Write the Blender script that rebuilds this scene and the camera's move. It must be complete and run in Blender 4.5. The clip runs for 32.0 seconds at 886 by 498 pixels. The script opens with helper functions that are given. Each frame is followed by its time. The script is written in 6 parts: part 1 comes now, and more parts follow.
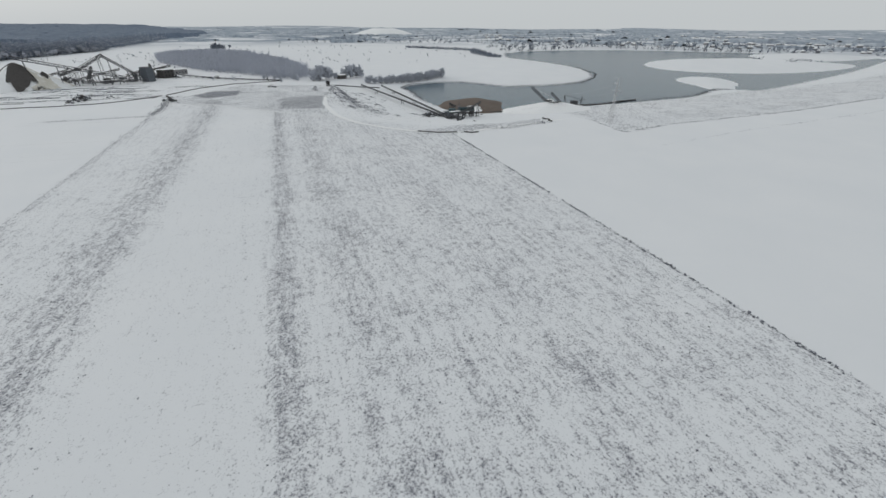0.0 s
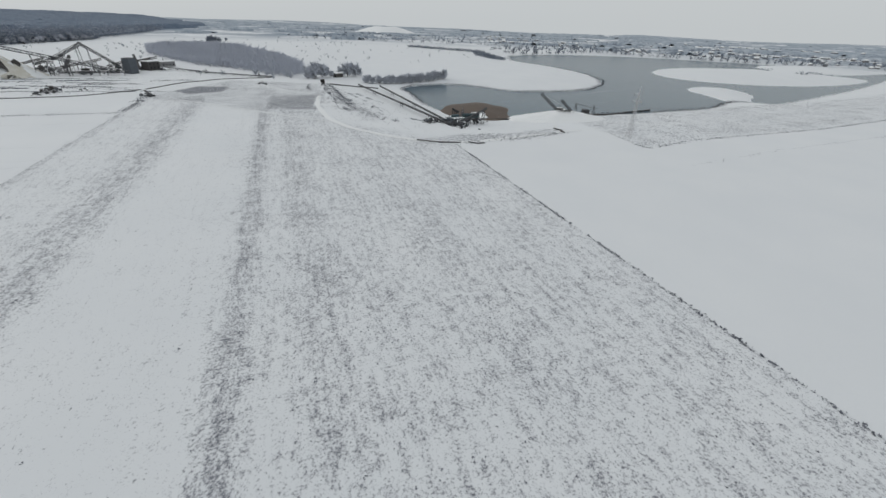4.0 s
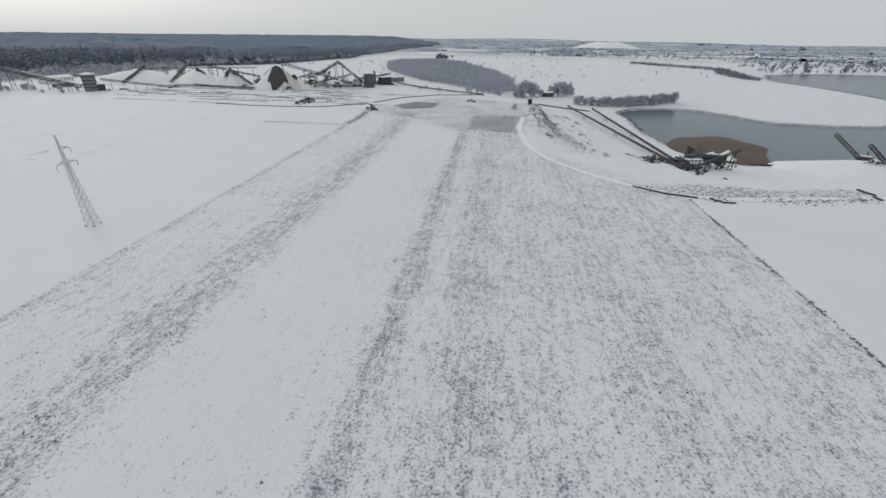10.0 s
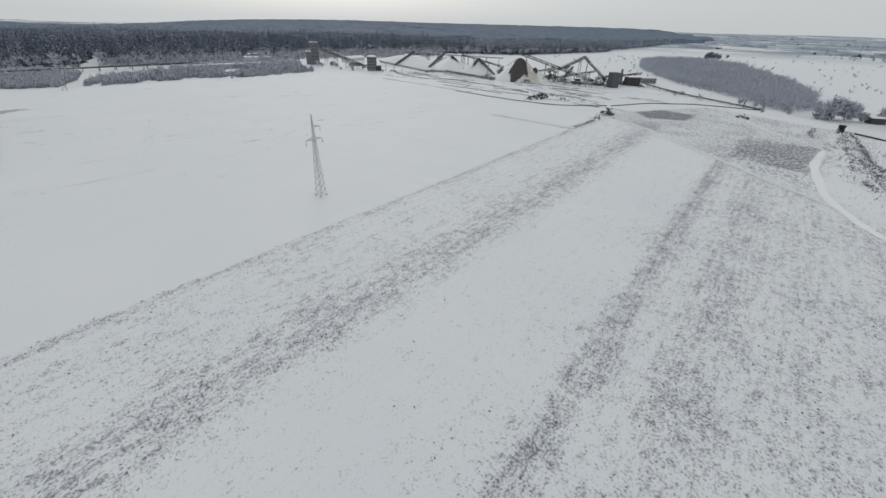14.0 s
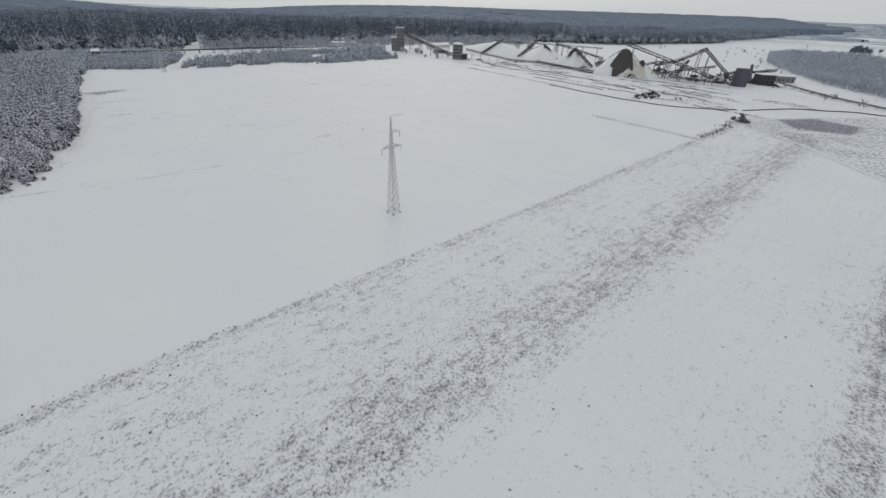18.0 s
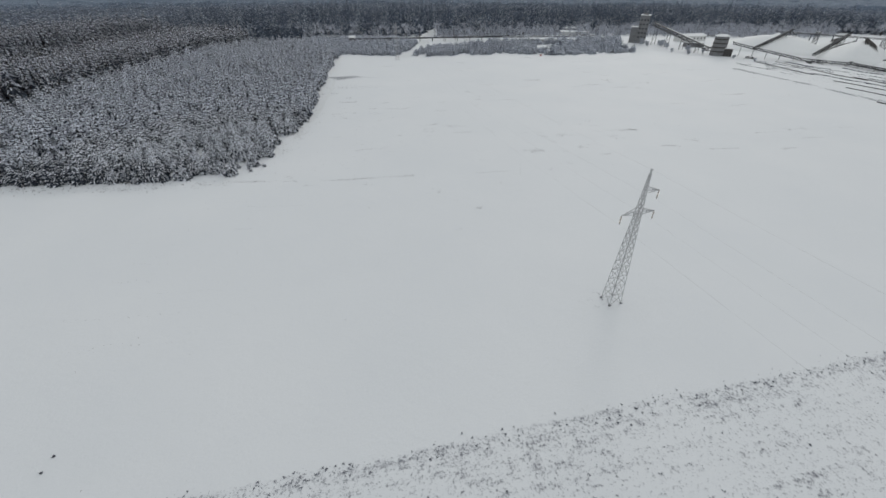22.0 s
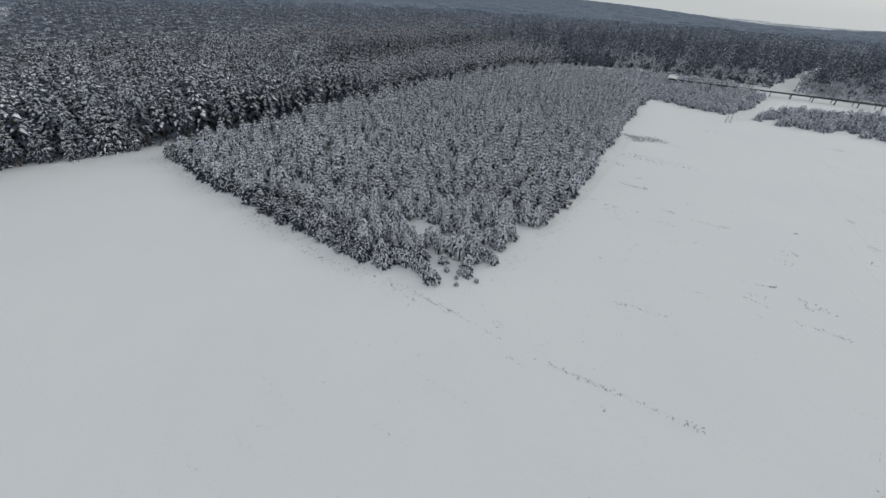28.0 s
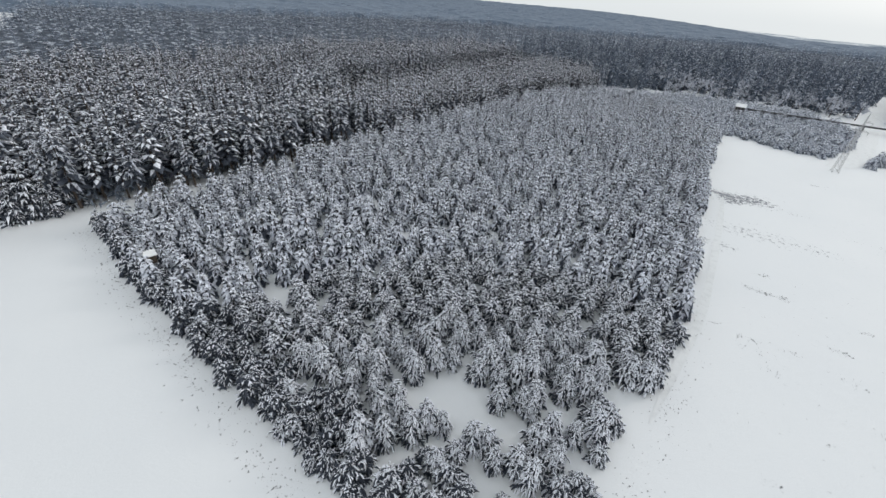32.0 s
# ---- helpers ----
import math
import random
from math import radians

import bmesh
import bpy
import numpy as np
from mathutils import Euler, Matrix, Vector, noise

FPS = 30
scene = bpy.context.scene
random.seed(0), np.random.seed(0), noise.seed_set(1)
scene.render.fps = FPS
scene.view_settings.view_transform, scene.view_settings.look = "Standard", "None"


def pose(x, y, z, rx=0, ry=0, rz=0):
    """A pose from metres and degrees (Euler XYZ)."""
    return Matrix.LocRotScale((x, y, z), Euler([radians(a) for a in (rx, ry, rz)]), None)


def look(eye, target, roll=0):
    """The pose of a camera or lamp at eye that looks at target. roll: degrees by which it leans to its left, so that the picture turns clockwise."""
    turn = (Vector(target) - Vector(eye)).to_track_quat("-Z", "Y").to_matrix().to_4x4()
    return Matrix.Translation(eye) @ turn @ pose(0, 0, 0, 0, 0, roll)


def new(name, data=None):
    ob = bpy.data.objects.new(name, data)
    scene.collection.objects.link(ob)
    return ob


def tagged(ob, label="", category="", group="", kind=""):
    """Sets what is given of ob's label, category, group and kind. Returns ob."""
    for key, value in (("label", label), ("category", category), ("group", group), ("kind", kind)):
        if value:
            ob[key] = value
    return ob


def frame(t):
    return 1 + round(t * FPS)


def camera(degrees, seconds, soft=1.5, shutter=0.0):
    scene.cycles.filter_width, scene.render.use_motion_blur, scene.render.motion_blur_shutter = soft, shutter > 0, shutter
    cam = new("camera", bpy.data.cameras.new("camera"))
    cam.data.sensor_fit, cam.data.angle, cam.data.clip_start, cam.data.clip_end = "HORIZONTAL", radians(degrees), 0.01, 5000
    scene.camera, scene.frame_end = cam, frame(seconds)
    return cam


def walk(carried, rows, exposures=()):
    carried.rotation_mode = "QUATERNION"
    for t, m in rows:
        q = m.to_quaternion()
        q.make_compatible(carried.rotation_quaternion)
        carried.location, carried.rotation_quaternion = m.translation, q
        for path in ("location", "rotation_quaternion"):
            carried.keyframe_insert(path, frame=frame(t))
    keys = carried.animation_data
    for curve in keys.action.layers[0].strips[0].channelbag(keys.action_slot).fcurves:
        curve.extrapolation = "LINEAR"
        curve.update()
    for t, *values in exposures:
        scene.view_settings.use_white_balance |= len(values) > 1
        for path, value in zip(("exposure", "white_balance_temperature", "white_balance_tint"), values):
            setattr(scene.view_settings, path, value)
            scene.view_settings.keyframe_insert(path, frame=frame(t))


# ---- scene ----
cam = camera(96.48, 32.0)

# seconds, eye x y z, yaw (to the left of +y), pitch, roll in degrees
PATH = [
    (0, -48.37, -82.61, 53.48, -58.04, -29.43, 0.33),
    (0.5, -45.60, -80.53, 53.47, -58.50, -29.65, 0.90),
    (1, -42.97, -78.56, 53.37, -58.09, -29.58, 0.96),
    (1.5, -40.29, -76.58, 53.22, -57.98, -29.69, 0.97),
    (2, -37.53, -74.60, 53.04, -57.63, -30.07, 1.03),
    (2.5, -34.54, -72.49, 52.84, -58.12, -30.80, 0.99),
    (3, -31.63, -70.45, 52.61, -58.91, -32.00, 1.50),
    (3.5, -28.77, -68.60, 52.38, -59.04, -33.36, 1.61),
    (4, -26.52, -67.20, 52.08, -58.68, -29.36, 2.31),
    (4.5, -24.23, -65.80, 51.83, -57.74, -26.78, 2.11),
    (6.5, -15.14, -55.65, 52.48, -57.58, -27.93, 1.75),
    (7, -13.23, -53.24, 52.67, -57.40, -27.93, 1.38),
    (7.5, -11.25, -50.85, 52.88, -57.45, -27.97, 1.35),
    (8, -9.32, -48.48, 53.03, -53.69, -28.25, 0.64),
    (8.5, -7.51, -46.37, 52.99, -48.45, -28.46, 0.27),
    (9, -5.65, -44.22, 52.84, -43.81, -28.62, 0.34),
    (9.5, -3.78, -41.84, 52.60, -38.04, -28.63, 0.18),
    (10, -1.94, -39.37, 52.44, -30.63, -28.21, 0.87),
    (10.5, 0.02, -36.70, 52.40, -24.13, -28.95, 0.95),
    (11, 1.70, -34.35, 52.33, -19.54, -28.98, 1.08),
    (11.5, 3.45, -32.07, 52.34, -10.74, -29.29, 0.28),
    (12, 5.18, -29.57, 52.53, -0.44, -30.03, -0.00),
    (12.5, 6.16, -26.95, 52.82, 3.01, -30.40, 1.18),
    (13, 6.25, -24.07, 53.13, 2.06, -30.27, 1.37),
    (13.5, 5.90, -20.80, 53.43, 0.88, -30.23, 1.94),
    (14, 5.37, -17.74, 53.60, 0.37, -29.84, 1.96),
    (14.5, 4.67, -14.53, 53.68, 0.68, -29.60, 2.39),
    (16.5, 0.00, 0.00, 52.55, 2.63, -30.12, 3.21),
    (17, -1.34, 3.61, 52.31, 3.42, -30.14, 2.99),
    (17.5, -2.80, 7.37, 52.12, 5.84, -30.95, 2.80),
    (18, -4.39, 11.29, 51.95, 10.92, -31.64, 2.19),
    (18.5, -6.43, 15.23, 51.76, 15.32, -32.06, 1.62),
    (19, -8.47, 19.32, 51.52, 19.57, -32.47, 1.38),
    (19.5, -10.60, 23.36, 51.24, 23.78, -32.91, 1.13),
    (20, -13.38, 27.62, 50.92, 26.00, -32.66, 1.35),
    (20.5, -16.34, 31.60, 50.65, 25.86, -33.04, 1.61),
    (21, -19.40, 35.73, 50.61, 28.69, -33.46, 1.16),
    (21.5, -22.50, 39.91, 50.80, 34.51, -33.54, 0.38),
    (22, -25.78, 44.13, 50.96, 40.01, -33.60, 0.26),
    (22.5, -29.19, 48.34, 51.19, 45.24, -33.67, 0.73),
    (23, -32.71, 52.65, 51.54, 51.12, -33.62, -0.03),
    (23.5, -36.74, 56.38, 51.80, 57.08, -33.56, -0.42),
    (24, -41.41, 59.88, 52.22, 62.30, -33.52, -0.33),
    (24.5, -46.37, 63.22, 52.73, 67.19, -33.81, -0.27),
    (25, -51.36, 66.33, 53.27, 71.95, -33.67, -0.29),
    (25.5, -56.36, 69.27, 53.84, 75.23, -33.63, 0.82),
    (27.5, -75.34, 75.76, 58.00, 74.28, -33.08, 3.86),
    (28, -81.71, 77.09, 58.41, 77.16, -33.31, 3.72),
    (28.5, -88.10, 78.24, 58.70, 77.35, -33.04, 4.19),
    (29, -94.88, 78.97, 58.87, 77.04, -32.71, 4.44),
    (29.5, -101.93, 79.45, 58.95, 77.30, -33.27, 4.70),
    (30, -108.73, 79.89, 58.93, 77.74, -33.03, 4.55),
    (30.5, -115.99, 80.05, 58.87, 78.20, -32.94, 4.57),
    (31, -122.75, 80.05, 58.74, 78.68, -32.79, 4.57),
    (31.5, -129.93, 80.22, 58.58, 79.21, -32.63, 4.34),
    (32, -136.97, 80.27, 58.38, 79.40, -32.40, 4.34),
]


def eye_pose(x, y, z, yaw, pitch, roll):
    a, p = radians(yaw), radians(pitch)
    ahead = Vector((-math.sin(a) * math.cos(p), math.cos(a) * math.cos(p), math.sin(p)))
    return look((x, y, z), Vector((x, y, z)) + ahead * 50, roll)


walk(cam, [(t, eye_pose(*row)) for t, *row in PATH], exposures=[(0.0, 0.07), (27.0, 0.05), (28.0, 0.03), (29.0, 0.16), (30.0, 0.3), (31.0, 0.43), (32.0, 0.57)])

# ---- light: a low overcast winter sky with a weak veiled sun ----
SUN_EL, SUN_AZ = 22.0, 345.0
world = bpy.data.worlds.new("overcast_sky")
scene.world = world
world.use_nodes = True
wn, wl = world.node_tree.nodes, world.node_tree.links
wn.clear()
sky = wn.new("ShaderNodeTexSky")
sky.sky_type = "NISHITA"
sky.sun_disc = False
sky.sun_elevation, sky.sun_rotation = radians(SUN_EL), radians(SUN_AZ)
sky.air_density, sky.dust_density, sky.ozone_density = 1.0, 4.0, 1.0
hsv = wn.new("ShaderNodeHueSaturation")
hsv.inputs["Saturation"].default_value = 0.35
cloud = wn.new("ShaderNodeMix")
cloud.data_type = "RGBA"
cloud.inputs[0].default_value = 0.9
cloud.inputs[7].default_value = (5.5, 5.8, 5.94, 1)
back = wn.new("ShaderNodeBackground")
back.inputs["Strength"].default_value = 0.1
out = wn.new("ShaderNodeOutputWorld")
wl.new(sky.outputs[0], hsv.inputs["Color"])
wl.new(hsv.outputs[0], cloud.inputs[6])
wl.new(cloud.outputs[2], back.inputs["Color"])
wl.new(back.outputs[0], out.inputs["Surface"])
sun = bpy.data.lights.new("sun", "SUN")
sun.energy, sun.angle, sun.color = 0.5, radians(14), (1.0, 0.96, 0.9)
sun_ob = new("sun", sun)
sun_ob.matrix_world = look((0, 0, 300), (-60 * math.sin(radians(SUN_AZ)), -60 * math.cos(radians(SUN_AZ)), 300 - 60 * math.tan(radians(SUN_EL))))


# ---- materials ----
def nodes_of(name):
    m = bpy.data.materials.new(name)
    m.use_nodes = True
    n, l = m.node_tree.nodes, m.node_tree.links
    return m, n, l, n["Principled BSDF"]


def val(n, l, op, a, b=None, c=None, clamp=False):
    q = n.new("ShaderNodeMath")
    q.operation, q.use_clamp = op, clamp
    for i, v in enumerate((a, b, c)):
        if v is None:
            continue
        if isinstance(v, (int, float)):
            q.inputs[i].default_value = v
        else:
            l.new(v, q.inputs[i])
    return q.outputs[0]


def blend(n, l, fac, a, b):
    q = n.new("ShaderNodeMix")
    q.data_type = "RGBA"
    for i, v in ((0, fac), (6, a), (7, b)):
        if isinstance(v, (int, float)):
            q.inputs[i].default_value = v
        elif isinstance(v, tuple):
            q.inputs[i].default_value = (*v, 1)
        else:
            l.new(v, q.inputs[i])
    return q.outputs[2]


def noise_of(n, l, vec, scale, detail=4.0, rough=0.55):
    q = n.new("ShaderNodeTexNoise")
    q.inputs["Scale"].default_value, q.inputs["Detail"].default_value, q.inputs["Roughness"].default_value = scale, detail, rough
    if vec is not None:
        l.new(vec, q.inputs["Vector"])
    return q.outputs["Fac"]


def step_of(n, l, v, lo, hi):
    """0 below lo, 1 above hi, smooth between."""
    q = n.new("ShaderNodeMapRange")
    q.interpolation_type = "SMOOTHSTEP"
    l.new(v, q.inputs[0])
    q.inputs[1].default_value, q.inputs[2].default_value = lo, hi
    q.inputs[3].default_value, q.inputs[4].default_value = 0.0, 1.0
    return q.outputs[0]


def bump_of(n, l, p, height, dist, strength=0.5):
    q = n.new("ShaderNodeBump")
    q.inputs["Strength"].default_value, q.inputs["Distance"].default_value = strength, dist
    l.new(height, q.inputs["Height"])
    l.new(q.outputs[0], p.inputs["Normal"])


def where(n):
    return n.new("ShaderNodeTexCoord").outputs["Object"]


def plain(name, col, rough=0.7, metal=0.0, other=None, scale=1.5, amount=0.5, bump=0.0, rand=0.0):
    """A surface of one colour with a second colour in patches and fine grain."""
    m, n, l, p = nodes_of(name)
    vec = n.new("ShaderNodeNewGeometry").outputs["Position"]
    other = other or tuple(c * 0.6 for c in col)
    big = step_of(n, l, noise_of(n, l, vec, scale, 5, 0.65), 0.42, 0.68)
    fine = noise_of(n, l, vec, scale * 9, 3)
    fac = val(n, l, "MULTIPLY_ADD", big, amount, val(n, l, "MULTIPLY", fine, 0.3), clamp=True)
    colour = blend(n, l, fac, col, other)
    if rand:
        r = n.new("ShaderNodeObjectInfo").outputs["Random"]
        colour = blend(n, l, val(n, l, "MULTIPLY", r, rand), colour, tuple(c * 0.45 for c in col))
    l.new(colour, p.inputs["Base Color"])
    p.inputs["Roughness"].default_value, p.inputs["Metallic"].default_value = rough, metal
    if bump:
        bump_of(n, l, p, fine, bump)
    return m


def snow_cover(name, under, cover, scale):
    """Snow lying on something darker: patches of it show through."""
    m, n, l, p = nodes_of(name)
    vec = n.new("ShaderNodeNewGeometry").outputs["Position"]
    k = step_of(n, l, noise_of(n, l, vec, scale, 4, 0.7), 0.5 + 0.25 * (cover - 0.5) - 0.09, 0.5 + 0.25 * (cover - 0.5) + 0.09)
    # snow colour is blued here to carry the tint of skylit shade
    l.new(blend(n, l, k, (0.86, 0.88, 0.945), under), p.inputs["Base Color"])
    p.inputs["Roughness"].default_value = 0.8
    return m


MAT = dict(
    snow=plain("snow", (0.86, 0.87, 0.875), 0.75, other=(0.8, 0.81, 0.825), scale=0.4, amount=0.35, bump=0.05),
    frosted=snow_cover("frosted_needles", (0.46, 0.48, 0.54), 1.8, 5.0),
    needle=plain("pine_needles", (0.034, 0.041, 0.056), 0.8, other=(0.11, 0.127, 0.168), scale=2.0, amount=0.7),
    bark=plain("bark", (0.10, 0.075, 0.06), 0.9, other=(0.05, 0.04, 0.035), scale=4.0),
    twig=plain("bare_twigs", (0.42, 0.44, 0.5), 0.9, other=(0.66, 0.68, 0.74), scale=0.9, amount=0.9),
    greytwig=plain("grey_violet_twigs", (0.44, 0.465, 0.53), 0.9, other=(0.59, 0.615, 0.68), scale=0.6, amount=0.9),
    stubble=plain("dead_stubble", (0.15, 0.158, 0.19), 0.95, other=(0.31, 0.32, 0.36), scale=3.0),
    straw=plain("pale_dead_weeds", (0.3, 0.295, 0.31), 0.95, other=(0.48, 0.475, 0.49), scale=2.0),
    steel=plain("weathered_steel", (0.085, 0.09, 0.1), 0.6, 0.2, other=(0.055, 0.053, 0.055), scale=0.7),
    galv=plain("galvanised_steel", (0.56, 0.565, 0.58), 0.65, 0.1, other=(0.36, 0.355, 0.365), scale=0.8),
    teal=plain("blue_green_machine_paint", (0.06, 0.11, 0.125), 0.55, 0.1, other=(0.05, 0.06, 0.065), scale=0.8),
    rust=plain("rusty_steel", (0.085, 0.079, 0.077), 0.8, 0.2, other=(0.05, 0.047, 0.047), scale=0.6),
    belt=plain("conveyor_belt", (0.045, 0.046, 0.05), 0.8, other=(0.09, 0.092, 0.1), scale=0.5),
    concrete=plain("concrete", (0.21, 0.215, 0.225), 0.85, other=(0.12, 0.12, 0.125), scale=0.35, bump=0.03),
    panel=plain("grey_sheet_metal", (0.1, 0.115, 0.135), 0.55, 0.2, other=(0.07, 0.08, 0.092), scale=0.3),
    glass=plain("dark_window", (0.03, 0.035, 0.04), 0.15, scale=0.5),
    gravel=plain("gravel", (0.085, 0.078, 0.075), 0.95, other=(0.055, 0.052, 0.05), scale=0.5, bump=0.3),
    sand=plain("wet_sand", (0.135, 0.103, 0.083), 0.9, other=(0.095, 0.073, 0.06), scale=0.25, bump=0.2),
    palesand=plain("pale_sand", (0.6, 0.57, 0.5), 0.95, other=(0.76, 0.75, 0.71), scale=0.3, bump=0.2),
    # dark firs seen far off; a share of haze is mixed into their colour
    darkfir=plain("hazy_dark_needles", (0.12, 0.147, 0.195), 0.85, other=(0.27, 0.305, 0.37), scale=0.5, amount=0.8),
    # fir needles lightened and blued, haze painted into the colour
    hazefir=plain("hazy_fir_needles", (0.19, 0.23, 0.3), 0.85, other=(0.34, 0.385, 0.46), scale=0.5, amount=0.8),
    # frosted treetops of the hills, blued to paint in the haze
    canopy=plain("hazy_frosted_canopy", (0.1, 0.137, 0.193), 0.95, other=(0.19, 0.235, 0.302), scale=0.09, amount=0.8),
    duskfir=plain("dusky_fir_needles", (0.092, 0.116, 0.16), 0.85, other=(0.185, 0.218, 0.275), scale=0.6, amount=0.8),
    hoar=plain("snowy_fir_boughs", (0.55, 0.585, 0.65), 0.85, other=(0.72, 0.75, 0.81), scale=0.5, amount=0.8),
    gap=plain("painted_forest_shade", (0.05, 0.063, 0.088), 0.95, other=(0.1, 0.12, 0.155), scale=0.12, amount=0.7),
    # far woods: the pale blue of distance haze is put into the base colour
    hazewood=plain("hazy_bare_woods", (0.28, 0.33, 0.39), 0.95, other=(0.5, 0.54, 0.59), scale=0.03, amount=0.8),
    darktwig=plain("dark_bare_twigs", (0.42, 0.445, 0.5), 0.9, other=(0.62, 0.645, 0.7), scale=1.0, amount=0.8),
    thicket=plain("frosted_thicket", (0.4, 0.42, 0.47), 0.9, other=(0.78, 0.8, 0.86), scale=0.8, amount=0.9),
    fardark=plain("dark_far_trees", (0.14, 0.17, 0.215), 0.9, other=(0.26, 0.29, 0.345), scale=0.6),
    reed=plain("dark_reeds", (0.11, 0.112, 0.125), 0.9, other=(0.2, 0.2, 0.21), scale=0.8),
    whitewash=plain("whitewashed_wall", (0.7, 0.7, 0.69), 0.9, other=(0.5, 0.5, 0.5), scale=0.3),
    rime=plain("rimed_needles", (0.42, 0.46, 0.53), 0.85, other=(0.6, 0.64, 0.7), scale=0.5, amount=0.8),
    trodden=plain("trodden_snow", (0.78, 0.795, 0.81), 0.75, other=(0.66, 0.675, 0.69), scale=0.5, amount=0.6, bump=0.05),
    redpaint=plain("red_paint", (0.4, 0.05, 0.035), 0.5, other=(0.2, 0.04, 0.03), scale=2.0),
    water=None,
    house=plain("plastered_wall", (0.27, 0.27, 0.28), 0.9, other=(0.16, 0.155, 0.155), scale=0.2, rand=0.8),
    porcelain=plain("insulator_glass", (0.05, 0.045, 0.045), 0.3, scale=2.0),
    wire=plain("aluminium_wire", (0.6, 0.6, 0.61), 0.5, 0.3, scale=2.0),
)


def water_material():
    m, n, l, p = nodes_of("lake_water")
    vec = n.new("ShaderNodeNewGeometry").outputs["Position"]
    p.inputs["Roughness"].default_value = 0.22
    p.inputs["IOR"].default_value = 1.33
    p.inputs["Specular IOR Level"].default_value = 0.24
    l.new(blend(n, l, noise_of(n, l, vec, 0.012, 3), (0.075, 0.122, 0.158), (0.1, 0.148, 0.182)), p.inputs["Base Color"])
    bump_of(n, l, p, noise_of(n, l, vec, 0.8, 4), 0.08, 0.35)
    return m


MAT["water"] = water_material()

# the stubble strip runs along ALONG; ACROSS points to its other side
ALONG, ACROSS = Vector((0.609, 0.793, 0)), Vector((0.793, -0.609, 0))
STRIP_A, STRIP_B = -76.0, 97.3


def strip_point(u, v, z=0.0):
    return ALONG * u + ACROSS * v + Vector((0, 0, z))


# how thickly the stubble shows, across the strip
STUBBLE = [(-80, 0.66), (-74, 0.62), (-71, 0.42), (-60, 0.4), (-52, 0.46), (-47, 0.62), (-41, 0.8), (-36, 0.62), (-32, 0.32), (-28, 0.14), (-18, 0.13), (-10, 0.2), (-6, 0.3), (-3, 0.22), (0.5, 0.5), (3, 0.86), (5.5, 0.8), (8, 0.54),
           (12, 0.48), (17, 0.7), (23, 0.7), (28, 0.55), (36, 0.63), (42, 0.53), (52, 0.66), (65, 0.55), (75, 0.62), (86, 0.55), (97, 0.62)]


def ground_material():
    m, n, l, p = nodes_of("winter_ground")
    pos = n.new("ShaderNodeNewGeometry").outputs["Position"]

    def dot(vec):
        q = n.new("ShaderNodeVectorMath")
        q.operation = "DOT_PRODUCT"
        l.new(pos, q.inputs[0])
        q.inputs[1].default_value = vec
        return q.outputs["Value"]

    u, v = dot(ALONG), dot(ACROSS)
    wob = val(n, l, "MULTIPLY_ADD", noise_of(n, l, pos, 0.12, 4), 3.6, -1.8)
    vw = val(n, l, "ADD", v, wob)
    # coordinates stretched along the drilling rows
    comb = n.new("ShaderNodeCombineXYZ")
    l.new(val(n, l, "MULTIPLY", u, 0.07), comb.inputs[0])
    l.new(v, comb.inputs[1])
    rows = comb.outputs[0]
    fine = n.new("ShaderNodeCombineXYZ")
    l.new(val(n, l, "MULTIPLY", u, 1.15), fine.inputs[0])
    l.new(v, fine.inputs[1])
    short = n.new("ShaderNodeCombineXYZ")
    l.new(val(n, l, "MULTIPLY", u, 0.9), short.inputs[0])
    l.new(v, short.inputs[1])
    edge = val(n, l, "MULTIPLY_ADD", noise_of(n, l, pos, 0.6, 3), 1.6, -0.8)
    ve = val(n, l, "ADD", v, edge)
    inside = val(n, l, "SUBTRACT", step_of(n, l, ve, STRIP_A - 0.4, STRIP_A + 0.4), step_of(n, l, ve, STRIP_B - 0.4, STRIP_B + 0.4))
    # the strip ends at the track: nearer on its far side
    end = val(n, l, "MULTIPLY_ADD", v, 1.15, u)
    inside = val(n, l, "MULTIPLY", inside, val(n, l, "SUBTRACT", 1.0, step_of(n, l, end, 222.0, 246.0)))
    # how much stubble stands out of the snow, across the strip
    ramp = n.new("ShaderNodeValToRGB")
    l.new(val(n, l, "MULTIPLY_ADD", vw, 1 / 180.0, 80 / 180.0), ramp.inputs[0])
    stops = STUBBLE
    el = ramp.color_ramp.elements
    while len(el) < len(stops):
        el.new(0.5)
    for e, (at, k) in zip(el, stops):
        e.position, e.color = (at + 80) / 180, (k, k, k, 1)
    bands = noise_of(n, l, rows, 0.7, 4, 0.6)
    cover = val(n, l, "MULTIPLY_ADD", val(n, l, "SUBTRACT", bands, 0.5), 1.0, ramp.outputs[0])
    patch = noise_of(n, l, pos, 0.05, 4)
    cover = val(n, l, "MULTIPLY_ADD", val(n, l, "SUBTRACT", patch, 0.5), 0.6, cover)
    speck = noise_of(n, l, fine.outputs[0], 1.95, 6, 0.8)
    clump = noise_of(n, l, short.outputs[0], 0.62, 4, 0.65)
    cover = val(n, l, "MULTIPLY_ADD", val(n, l, "SUBTRACT", clump, 0.5), 1.85, cover)
    blot = noise_of(n, l, short.outputs[0], 0.22, 3)
    cover = val(n, l, "MULTIPLY_ADD", val(n, l, "SUBTRACT", blot, 0.5), 0.85, cover)
    thr = val(n, l, "MULTIPLY_ADD", cover, -0.17, 0.61)
    show = val(n, l, "MULTIPLY", val(n, l, "SUBTRACT", speck, thr), 8.0, clamp=True)
    show = val(n, l, "MULTIPLY", show, inside)
